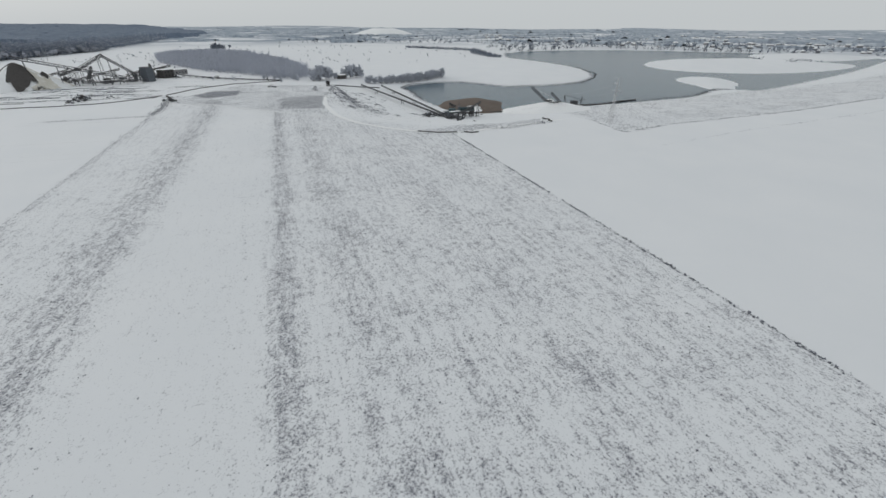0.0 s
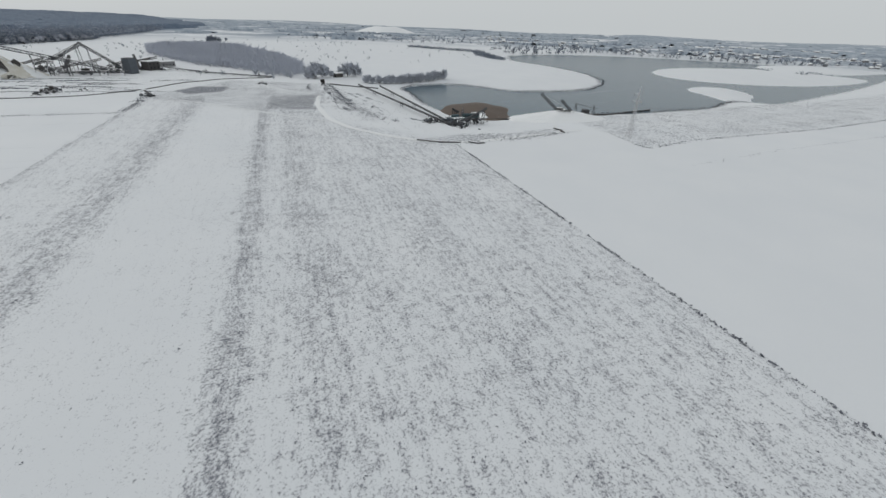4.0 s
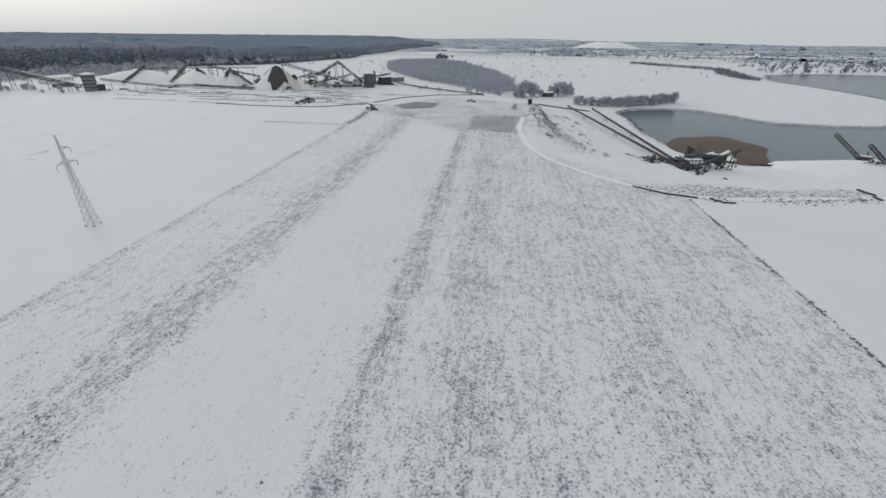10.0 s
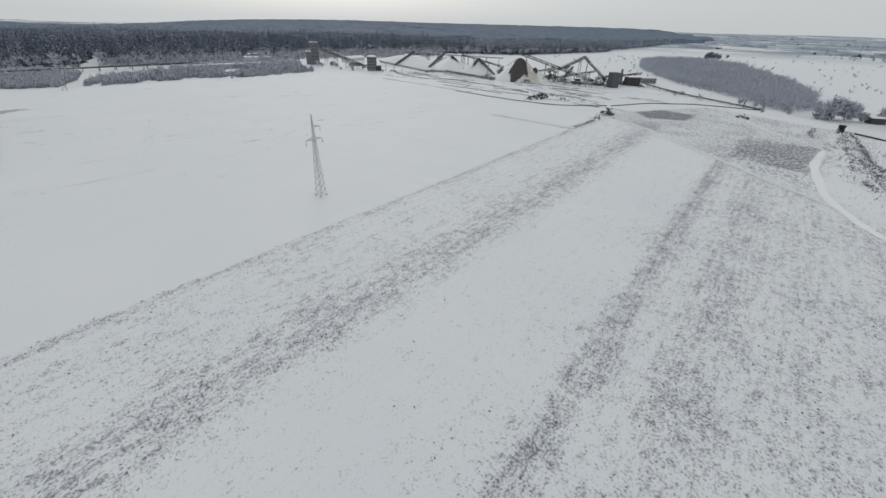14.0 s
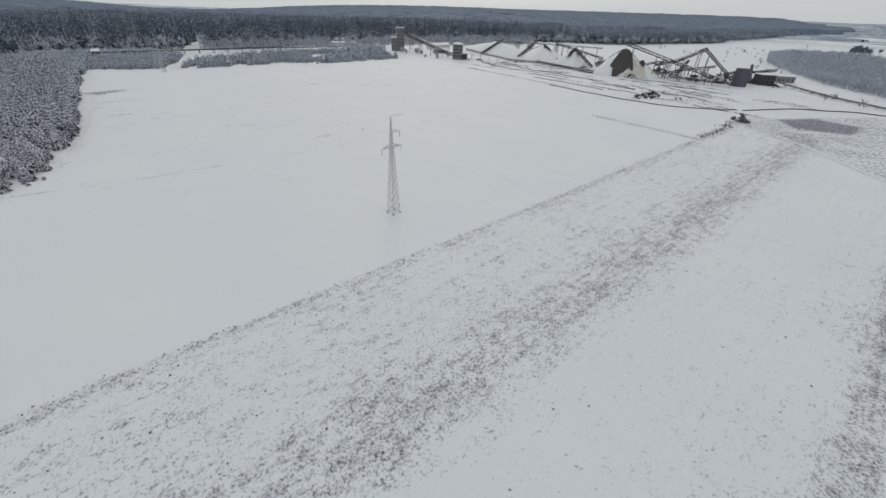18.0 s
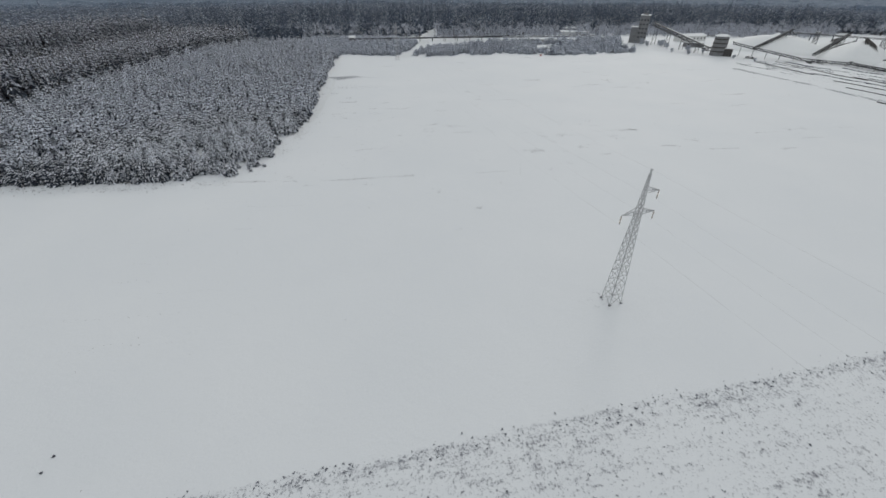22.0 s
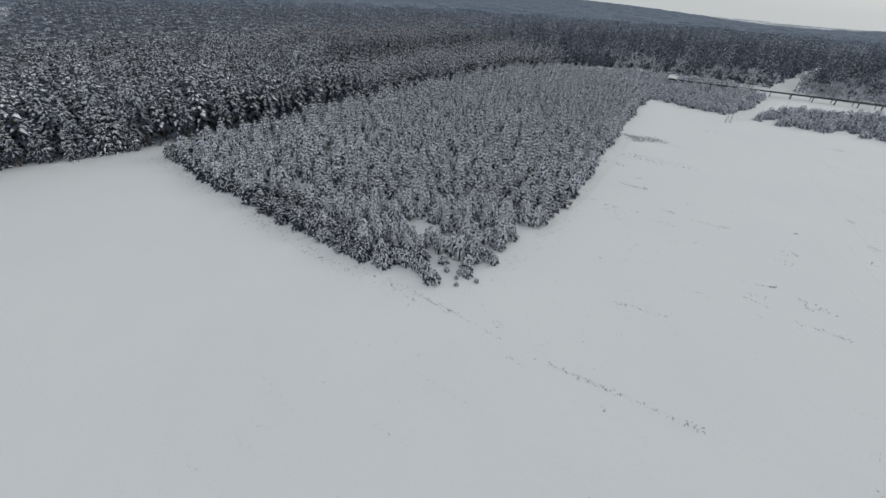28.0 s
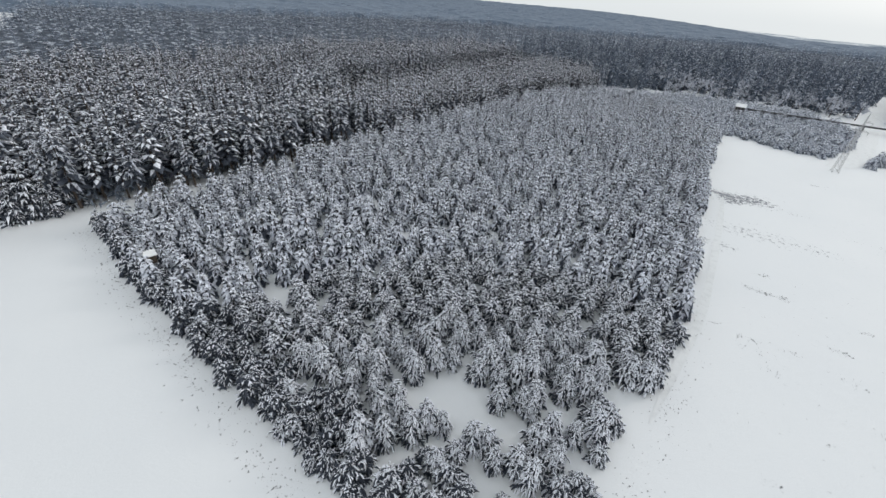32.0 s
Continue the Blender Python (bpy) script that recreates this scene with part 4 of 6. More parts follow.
# further stand: its paler, bluer needle colour stands in for haze
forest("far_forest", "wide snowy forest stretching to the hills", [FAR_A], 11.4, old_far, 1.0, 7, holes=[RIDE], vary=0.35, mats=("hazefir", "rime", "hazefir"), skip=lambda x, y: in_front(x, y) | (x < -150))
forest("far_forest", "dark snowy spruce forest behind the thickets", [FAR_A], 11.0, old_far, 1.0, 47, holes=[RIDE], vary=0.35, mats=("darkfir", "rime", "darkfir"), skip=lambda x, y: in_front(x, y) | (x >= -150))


def near_edge(x, y):
    return (edge_dist(x, y, FAR_A) > 42) | in_front(x, y)


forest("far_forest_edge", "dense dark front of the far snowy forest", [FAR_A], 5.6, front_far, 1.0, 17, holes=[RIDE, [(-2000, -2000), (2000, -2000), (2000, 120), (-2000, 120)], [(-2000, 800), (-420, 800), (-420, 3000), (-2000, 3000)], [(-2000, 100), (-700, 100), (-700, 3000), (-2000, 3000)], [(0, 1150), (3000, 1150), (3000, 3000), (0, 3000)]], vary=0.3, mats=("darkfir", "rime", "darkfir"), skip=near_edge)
# frosted thickets between the snow field and the forest road
bush = [bare_tree(s, 5.5, 3.0, 7, 7) for s in (1, 2)]
BLOCK_A = [(-333, 268), (-347, 284), (-324, 294), (-304, 308), (-322, 349), (-352, 388), (-400, 408), (-455, 352), (-462, 268), (-430, 302)]
BLOCK_B = [(-290, 314), (-268, 342), (-242, 378), (-217, 400), (-232, 432), (-262, 452), (-290, 425), (-318, 372)]
BLOCK_C = [(-210, 400), (-194, 412), (-154, 463), (-152, 480), (-172, 500), (-205, 470), (-240, 425)]
shrubby = [pine(s, 4.8, 2.5, 6, 7, 1, trunk_h=0.05, droop=0.4, snow=0.85) for s in (71, 72, 73)]
forest("thicket", "dense blue-grey thicket of low snow-laden trees", [BLOCK_A, BLOCK_B], 3.7, shrubby, 0.95, 8, mats=("duskfir", "frosted", "bark"), vary=0.5, thin=0.08, skip=lambda x, y: (fractal(x, y, 22, 31) < -0.55) & (x > -292))
forest("thicket", "frosted blue-grey thicket with gaps near the quarry", [BLOCK_C], 4.0, shrubby, 0.95, 9, mats=("darkfir", "frosted", "bark"), vary=0.6, thin=0.15, skip=lambda x, y: fractal(x, y, 20, 33) < -0.25)
wood = [bare_tree(s, 10.5, 3.8, 10, 9, 0.75) for s in (3, 4, 5)]
WOOD = rounded([(308, 716), (262, 500), (272, 400), (262, 322), (282, 308), (335, 362), (372, 430), (425, 545), (517, 800), (420, 860)], 1)
forest("bare_wood", "dense grey leafless wood under hoar frost", [WOOD], 4.6, wood, 1.0, 10, mats=("greytwig", "greytwig"), vary=0.3)


def lone_tree(x, y, h, seed, label, frost="darktwig"):
    v, t, m = bare_tree(seed, h, h * 0.42, 22, 22)
    ob = thing("bare_tree", x, y, float(land_height(x, y)) - 0.1, label, "tree", "bare trees", seed * 37)
    w = m == 1
    for nm, me in (("trunk", mesh_np("trunk", *compact(v, t[w]), ["bark"])), ("crown", mesh_np("crown", *compact(v, t[~w]), [frost]))):
        child = new(nm, me)
        child.parent = ob
    return ob


for k, (x, y, h) in enumerate(((274, 287, 14), (279, 284, 16), (285, 288, 17), (290, 284, 16), (296, 286, 14), (283, 293, 14), (300, 281, 8), (313, 279, 12), (318, 275, 15), (325, 278, 16), (331, 275, 14), (338, 276, 9.5), (252, 342, 6.5), (258, 332, 5), (262, 328, 4.5), (246, 306, 4), (268, 312, 8), (264, 302, 5))):
    lone_tree(x, y, h, 60 + k, "leafless frosted tree on the bank by the quarry" if h > 8 else "small leafless bush beside the conveyor line")
# pale frosted broad-leaved trees before the dark forest front
forest("undergrowth", "dark bare undergrowth below the tall pines", [EDGE], 3.6, bush, 0.8, 62, mats=("fardark", "bark"), vary=0.5)
frosty = [bare_tree(s, 13.0, 4.4, 9, 9) for s in (81, 82, 83)]
FRINGE = [(-560, 330), (-470, 330), (-395, 425), (-330, 500), (-270, 585), (-215, 675), (-165, 690), (-10, 825), (150, 868), (385, 1075), (365, 1100), (140, 905), (-30, 880), (-185, 745), (-250, 720), (-300, 640), (-420, 480), (-520, 400)]
forest("frosted_trees", "pale frosted broad-leaved trees along the forest front", [FRINGE], 9.0, frosty, 0.95, 28, mats=("twig", "bark"), vary=0.45, thin=0.3, holes=[RIDE])
GAP = [(-420, 432), (-345, 452), (-297, 516), (-250, 572), (-205, 622), (-150, 668), (-60, 705), (-10, 800), (-17, 850), (-175, 715), (-225, 690), (-275, 600), (-335, 515), (-400, 440)]
forest("frosted_trees", "frosted bushes and low trees behind the forest road", [GAP], 5.5, bush, 1.35, 29, mats=("twig", "bark"), vary=0.5, thin=0.25, holes=[RIDE])
forest("frosted_trees", "frosted bushes along the near side of the forest road", [[(-286, 390), (-255, 446), (-228, 505), (-192, 548), (-205, 572), (-246, 528), (-278, 472), (-305, 420)]], 4.6, shrubby, 1.1, 63, mats=("darkfir", "frosted", "bark"), vary=0.5, thin=0.25)
forest("dark_firs", "scattered dark firs behind the forest road", [GAP], 11.0, front_far, 0.6, 30, mats=("darkfir", "rime", "bark"), vary=0.4, thin=0.25, holes=[RIDE])
forest("thicket", "taller frosted bushes beside the quarry tower", [[(-215, 465), (-178, 492), (-182, 520), (-215, 520), (-240, 480)]], 4.5, shrubby, 1.4, 36, mats=("darkfir", "frosted", "bark"), vary=0.45, thin=0.2)
for k, (x, y, h) in enumerate(((-112, 492, 5), (-128, 500, 4), (-118, 515, 6), (-76, 492, 3.5), (-140, 528, 6), (-148, 540, 7), (-153, 548, 5), (-104, 512, 4), (-160, 530, 6), (-168, 540, 7), (-60, 486, 3))):
    lone_tree(x, y, h, 90 + k, "small leafless frosted bush at the quarry buildings")
rs = np.random.RandomState(71)
for k in range(52):
    f = k / 51
    x, y = np.interp(f, (0, 0.3, 0.62, 1), (308, 340, 372, 412)) + rs.uniform(-2, 2), np.interp(f, (0, 0.3, 0.62, 1), (235, 221, 212, 207)) + rs.uniform(-1, 7)
    lone_tree(x, y, rs.uniform(5.5, 9) + 3.0 * f, 200 + k % 7, "leafless tree in a dense row along the lake inlet")
mixed = [pine(s, 8.0, 2.0, 6, 5, 1, trunk_h=0.1, snow=0.5) for s in (61, 62)]
forest("roadside_firs", "scattered firs among the frosted thickets", [BLOCK_B, BLOCK_C, [(-300, 440), (-250, 540), (-190, 600), (-170, 560), (-235, 470), (-270, 420)]], 9.0, mixed, 1.0, 18, vary=0.4, thin=0.75, mats=("darkfir", "rime", "bark"))
for k, (x, y, h, text) in enumerate(((231.5, 78, 9.0, "small dark fir beside the washing plant"), (257, 344, 6.0, "small dark fir before the bare wood"), (118, 279, 4.5, "low dark fir bush at the field corner"), (121, 281, 3.2, "low dark fir bush at the field corner"))):
    fir = thing("fir_tree", x, y, float(land_height(x, y)) - 0.1, text, "tree", "dark firs", 50 * k)
    v, t, m = pine(91 + k, h, h * 0.24, 8, 7, 2, trunk_h=0.05, droop=0.3, snow=0.2)
    for nm, sel, mats in (("trunk", m == 2, ["bark"]), ("crown", m != 2, ["needle", "frosted"])):
        child = new(nm, mesh_np(nm, *compact(v, t[sel]), mats, m[sel] if nm == "crown" else None))
        child.parent = fir
for k, (x, y, h) in enumerate(((562, 957, 12), (570, 962, 15), (578, 970, 16), (586, 968, 14), (596, 971, 12), (545, 930, 9), (508, 892, 8), (480, 905, 7), (612, 990, 8), (640, 1010, 9))):
    lone_tree(x, y, h, 120 + k, "dark leafless tree on the plain behind the wood", "fardark")


# ---- building blocks ----
def beam(bm, a, b, w, h=None):
    """A square bar from a to b."""
    a, b = Vector(a), Vector(b)
    d = b - a
    if d.length < 1e-4:
        return
    h = h or w
    side = d.cross(Vector((0, 0, 1)))
    side = side.normalized() if side.length > 1e-4 * d.length else Vector((1, 0, 0))
    up = side.cross(d).normalized()
    vs = [bm.verts.new(p + side * sx * w / 2 + up * sy * h / 2) for p in (a, b) for sx, sy in ((-1, -1), (1, -1), (1, 1), (-1, 1))]
    for q in ((0, 1, 5, 4), (1, 2, 6, 5), (2, 3, 7, 6), (3, 0, 4, 7), (3, 2, 1, 0), (4, 5, 6, 7)):
        bm.faces.new([vs[i] for i in q])


def box(bm, x0, x1, y0, y1, z0, z1, bevel=0.0):
    vs = [bm.verts.new((x, y, z)) for z in (z0, z1) for x, y in ((x0, y0), (x1, y0), (x1, y1), (x0, y1))]
    fs = [bm.faces.new([vs[i] for i in q]) for q in ((3, 2, 1, 0), (4, 5, 6, 7), (0, 1, 5, 4), (1, 2, 6, 5), (2, 3, 7, 6), (3, 0, 4, 7))]
    if bevel:
        bmesh.ops.bevel(bm, geom=list({e for f in fs for e in f.edges}), offset=bevel, segments=1, affect="EDGES")


def drum(bm, a, b, r, n=12, r2=None):
    """A round bar or cone from a to b."""
    a, b = Vector(a), Vector(b)
    d = (b - a).normalized()
    s = d.orthogonal().normalized()
    t = d.cross(s)
    rings = [[bm.verts.new(p + (s * math.cos(k * 6.2832 / n) + t * math.sin(k * 6.2832 / n)) * rr) for k in range(n)] for p, rr in ((a, r), (b, r if r2 is None else r2))]
    for k in range(n):
        bm.faces.new([rings[0][k], rings[0][(k + 1) % n], rings[1][(k + 1) % n], rings[1][k]])
    bm.faces.new(rings[0][::-1])
    bm.faces.new(rings[1])


def made(fill):
    bm = bmesh.new()
    fill(bm)
    return bm


def truss(bm, a, b, wide, high, bays, w=0.12):
    """An open girder from a to b: four chords, posts and diagonals."""
    a, b = Vector(a), Vector(b)
    d = (b - a).normalized()
    s = d.cross(Vector((0, 0, 1))).normalized() * wide / 2
    up = s.cross(d).normalized() * high
    if up.z < 0:
        up = -up
    for e in (s, -s):
        beam(bm, a + e, b + e, w * 1.6)
        beam(bm, a + e + up, b + e + up, w * 1.6)
    for k in range(bays + 1):
        p = a.lerp(b, k / bays)
        for e in (s, -s):
            beam(bm, p + e, p + e + up, w)
            if k < bays:
                q = a.lerp(b, (k + 1) / bays)
                beam(bm, (p if k % 2 else p + up) + e, (q + up if k % 2 else q) + e, w)
        beam(bm, p + s, p - s, w)


# ---- the power line ----
def lattice_body(bm, z0, z1, w0, w1, bays, corner):
    """Bracing of a tapering square tower: crossed bars on its four sides."""
    def at(z):
        return w0 + (w1 - w0) * (z - z0) / (z1 - z0)

    zs = [z0 + (z1 - z0) * (1 - (1 - k / bays) ** 1.35) for k in range(bays + 1)]
    for k in range(bays):
        a, b = at(zs[k]) / 2, at(zs[k + 1]) / 2
        for i in range(4):
            (px_, py_), (qx, qy) = corner[i], corner[(i + 1) % 4]
            beam(bm, (px_ * a, py_ * a, zs[k]), (qx * b, qy * b, zs[k + 1]), 0.075)
            beam(bm, (qx * a, qy * a, zs[k]), (px_ * b, py_ * b, zs[k + 1]), 0.075)
            if k:
                beam(bm, (px_ * a, py_ * a, zs[k]), (qx * a, qy * a, zs[k]), 0.06)


ARMS = ((-3.3, 19.3), (3.3, 19.3), (-2.9, 23.2))


def lattice_pylon(x, y, turn, label):
    top = thing("lattice_pylon", x, y, 0, label, "pylon", "power line pylons", turn)
    corner = [(-1, -1), (1, -1), (1, 1), (-1, 1)]
    for cx, cy in corner:
        part("leg", made(lambda bm: (beam(bm, (cx * 1.3, cy * 1.3, -0.3), (cx * 0.4, cy * 0.4, 19.6), 0.09), beam(bm, (cx * 0.4, cy * 0.4, 19.6), (cx * 0.12, cy * 0.12, 26.4), 0.07))), "galv", top)
        part("footing", made(lambda bm: box(bm, cx * 1.3 - 0.22, cx * 1.3 + 0.22, cy * 1.3 - 0.22, cy * 1.3 + 0.22, -0.5, 0.2, 0.05)), "concrete", top)
    part("bracing", made(lambda bm: (lattice_body(bm, 0, 19.6, 2.6, 0.8, 11, corner), lattice_body(bm, 19.6, 26.4, 0.8, 0.24, 5, corner))), "galv", top)
    for ax, az in ARMS:
        sgn = 1 if ax > 0 else -1

        def arm(bm):
            for sy in (-1, 1):
                beam(bm, (sgn * 0.4, sy * 0.45, az), (ax, 0, az), 0.11)
                beam(bm, (sgn * 0.4, sy * 0.4, az + 0.85), (ax, 0, az), 0.1)
                for k in (0.3, 0.6):
                    beam(bm, (sgn * 0.4 + (ax - sgn * 0.4) * k, sy * 0.45 * (1 - k), az), (sgn * 0.4 + (ax - sgn * 0.4) * k, sy * 0.4 * (1 - k), az + 0.85 * (1 - k)), 0.07)

        a = part("crossarm", made(arm), "galv", top)

        def string(bm):
            for k in range(9):
                drum(bm, (ax, 0, az - 0.18 - k * 0.16), (ax, 0, az - 0.26 - k * 0.16), 0.16, 8, 0.08)
            beam(bm, (ax, 0, az), (ax, 0, az - 1.75), 0.06)

        part("insulator", made(string), "porcelain", a, "brown glass insulator string")
    part("peak", made(lambda bm: (beam(bm, (0, 0, 26.2), (0, 0, 27.2), 0.2), beam(bm, (-0.35, 0, 27.0), (0.35, 0, 27.0), 0.1))), "galv", top)
    return top


PYLONS = [(-287.5, 296.0), (-38.5, 110.3), (228.5, -35.0)]
yaws = []
for k, (x, y) in enumerate(PYLONS):
    a, b = PYLONS[max(k - 1, 0)], PYLONS[min(k + 1, 2)]
    yaws.append(math.degrees(math.atan2(b[1] - a[1], b[0] - a[0])) - 90)
labels = ("grey steel lattice pylon at the forest gap in snow", "grey steel lattice pylon standing alone in a snow field", "grey steel lattice pylon on weedy land by the lake")
for (x, y), a, text in zip(PYLONS, yaws, labels):
    lattice_pylon(x, y, a, text)


def wire(p, q, sag):
    cu = bpy.data.curves.new("wire", "CURVE")
    cu.dimensions, cu.bevel_depth, cu.bevel_resolution = "3D", 0.006, 1
    s = cu.splines.new("POLY")
    s.points.add(24)
    for k, pt in enumerate(s.points):
        f = k / 24
        c = Vector(p).lerp(Vector(q), f)
        pt.co = (c.x, c.y, c.z - sag * 4 * f * (1 - f), 1)
    cu.materials.append(MAT["wire"])
    ob = new("power_line_wire", cu)
    return tagged(ob, "thin bare aluminium wire strung between steel pylons", "wire", "power line wires")


for k in range(2):
    for ax, az in (*((x, z - 1.75) for x, z in ARMS), (0.0, 27.05)):
        ends = []
        for j in (k, k + 1):
            m = pose(PYLONS[j][0], PYLONS[j][1], 0, 0, 0, yaws[j])
            ends.append(m @ Vector((ax, 0, az)))
        wire(ends[0], ends[1], 6.0 if az < 26 else 4.0)


# ---- heaps ----
def heap_mesh(name, r, h, mat, seed, flat=0.12, stretch=1.0, n=40, rings=14, sharp=1.15, top=0.0):
    rs = np.random.RandomState(seed)
    ph = rs.uniform(0, 6.28, 6)
    v = [(0, 0, h * (1 - top))]
    for k in range(1, rings + 1):
        f = k / rings
        for a in range(n):
            t = a * 2 * math.pi / n
            wob = 1 + sum(math.sin(t * (j + 2) + ph[j]) * 0.035 * (1.4 if j < 3 else 0.8) for j in range(6))
            z = h * (1 - max(f, top) ** sharp) * (1 + 0.06 * math.sin(3 * t + ph[1]) * f)
            z = z * (1 - flat * math.exp(-(f * 5) ** 2)) if f < 1 else -1.2
            v.append((r * f * wob * math.cos(t) * stretch, r * f * wob * math.sin(t), z + rs.uniform(-0.012, 0.012) * h))
    me = bpy.data.meshes.new(name)
    faces = [(0, 1 + a, 1 + (a + 1) % n) for a in range(n)]
    for k in range(rings - 1):
        for a in range(n):
            b = (a + 1) % n
            faces.append((1 + k * n + a, 1 + (k + 1) * n + a, 1 + (k + 1) * n + b, 1 + k * n + b))
    me.from_pydata(v, [], faces)
    me.materials.append(MAT[mat])
    me.polygons.foreach_set("use_smooth", np.full(len(faces), True))
    return me


def heap(x, y, r, h, mat, label, seed, turn=0.0, stretch=1.0, **more):
    nm = "gravel_cone"
    ob = new(nm, heap_mesh(nm, r, h, mat, seed, stretch=stretch, **more))
    z = float(land_height(x, y))
    ob.matrix_world = pose(x, y, z, 0, 0, turn)
    return tagged(ob, label, "heap", "quarry heaps")


heap(-58, 592, 46, 14.5, "snow", "broad snow-covered gravel heap beside the quarry conveyors", 1, 20, 1.25)
cone_a = heap(4, 545, 27, 16.5, "snow", "steep snow-covered gravel cone at the quarry", 2)
cone_b = heap(38, 520, 22, 15.5, "snow", "snow-covered gravel cone under a conveyor head", 3)
cone_c = heap(-12, 590, 24, 12.5, "snow", "low snow-covered gravel heap behind the cones", 9)
brown = heap(80, 463, 26, 21.5, "snow", "snowy sand heap with a dark bare gravel top", 4, 0, sharp=1.4, flat=0.0)


def bare_face(parent, r, h, mat, lo, hi, f0, f1, seed, name="bare_face", sharp=1.25, lift=0.7, even=0.0, text="dark bare gravel slipping through snow"):
    """A patch of a heap where no snow lies, set a little proud of its skin."""
    rs = np.random.RandomState(seed)
    na, nf = 48, 14
    v, faces = [], []
    for i in range(na + 1):
        t = lo + (hi - lo) * i / na
        g = i / na
        end = f1 * (0.62 + 0.5 * math.exp(-((g - 0.66) * 7) ** 2) + 0.1 * math.sin(i * 0.8 + seed) + 0.07 * math.sin(i * 1.5) + rs.uniform(-0.05, 0.05)) * min(1, 5 * g + 0.15, 5 * (1 - g) + 0.15)
        end = max(end + (f1 - end) * even * (0.85 + 0.15 * math.sin(i * 1.1) + rs.uniform(-0.04, 0.04)), f0 + 0.05)
        for j in range(nf + 1):
            f = f0 + (end - f0) * j / nf
            t = lo + (hi - lo) * i / na + (0.16 * math.sin(j * 0.9 + seed) + 0.08 * math.sin(j * 2.3)) * (1 - 2 * g) ** 3
            v.append((r * f * 1.015 * math.cos(t), r * f * 1.015 * math.sin(t), h * (1 - f ** sharp) + lift + rs.uniform(-0.12, 0.12)))
    for i in range(na):
        for j in range(nf):
            a = i * (nf + 1) + j
            faces.append((a, a + 1, a + nf + 2, a + nf + 1))
    me = bpy.data.meshes.new(name)
    me.from_pydata(v, [], faces)
    me.materials.append(MAT[mat])
    me.polygons.foreach_set("use_smooth", np.full(len(faces), True))
    ob = new(name, me)
    ob.parent = parent
    return tagged(ob, text)


bare_face(brown, 26, 21.5, "gravel", math.radians(95), math.radians(335), 0.0, 0.86, 2, sharp=1.4)
bare_face(brown, 26, 21.5, "palesand", math.radians(280), math.radians(395), 0.1, 1.1, 5, "sand_face", sharp=1.4, lift=0.4, even=1.0, text="pale yellowish sand laid bare")


lobe = heap(96, 456, 18.5, 13.5, "snow", "lower sand shoulder of the gravel heap", 14, 0, sharp=0.95, flat=0.0)
bare_face(lobe, 18.5, 13.5, "palesand", math.radians(195), math.radians(372), 0.0, 1.08, 6, "sand_face", sharp=0.95, lift=0.35, even=1.0, text="pale yellowish sand laid bare")
bare_face(lobe, 18.5, 13.5, "gravel", math.radians(140), math.radians(345), 0.0, 0.34, 9, sharp=0.95, lift=0.6)

bare_face(cone_a, 27, 16.5, "gravel", math.radians(255), math.radians(345), 0.0, 0.42, 21, sharp=1.15, lift=0.5)
bare_face(cone_b, 22, 15.5, "gravel", math.radians(180), math.radians(262), 0.0, 0.5, 22, sharp=1.15, lift=0.5)
bare_face(cone_c, 24, 12.5, "gravel", math.radians(200), math.radians(300), 0.0, 0.4, 23, sharp=1.15, lift=0.5)


# ---- buildings of the quarry ----
def windows(parent, xs, zs, y, w, h, name="window"):
    for x in xs:
        for z in zs:
            part(name, made(lambda bm: box(bm, x - w / 2, x + w / 2, y - 0.08, y + 0.12, z, z + h)), "glass", parent)


def building(name, x, y, turn, w, d, h, mat, label, roof="snow", rise=0.0, rows=(), cols=(), over=0.5, z=None):
    """Walls, a snowed roof (flat or ridged) and windows."""
    ob = thing(name, x, y, float(land_height(x, y)) if z is None else z, label, "building", "quarry buildings", turn)
    part("wall", made(lambda bm: box(bm, -w / 2, w / 2, -d / 2, d / 2, -0.6, h, 0.06)), mat, ob)

    def cap(bm):
        a, b = w / 2 + over, d / 2 + over
        if not rise:
            box(bm, -a, a, -b, b, h, h + 0.7, 0.2)
            return
        vs = [bm.verts.new(p) for p in ((-a, -b, h), (a, -b, h), (a, b, h), (-a, b, h), (-a, 0, h + rise), (a, 0, h + rise))]
        for q in ((0, 1, 5, 4), (2, 3, 4, 5), (1, 2, 5), (3, 0, 4), (3, 2, 1, 0)):
            bm.faces.new([vs[i] for i in q])

    part("roof", made(cap), roof, ob, "roof under thick snow" if roof == "snow" else "")
    if rows and cols:
        windows(ob, cols, rows, -d / 2, 1.3, 1.5)
        windows(ob, cols, rows, d / 2, 1.3, 1.5)
    return ob


tower = building("quarry_tower", -175, 556, 18, 9.5, 9, 26, "concrete", "tall grey concrete hoist tower with a snowed flat roof", rows=(5, 9, 13, 17, 21), cols=(-3, 0, 3))
part("lift_head", made(lambda bm: box(bm, -2.5, 2.5, -2.5, 2.5, 26.7, 28.2, 0.1)), "concrete", tower)
part("side_wing", made(lambda bm: box(bm, -11.5, -4.77, -4, 4, -0.5, 15, 0.08)), "concrete", tower)
part("wing_roof", made(lambda bm: box(bm, -11.9, -4.76, -4.4, 4.4, 15, 15.7, 0.15)), "snow", tower)
house = thing("screen_house", -91, 503, 0, "eight-sided grey screening house with dark bands and a snowed roof", "building", "quarry buildings", 10)
part("wall", made(lambda bm: drum(bm, (0, 0, -0.5), (0, 0, 15.2), 5.9, 8, 5.4)), "concrete", house)
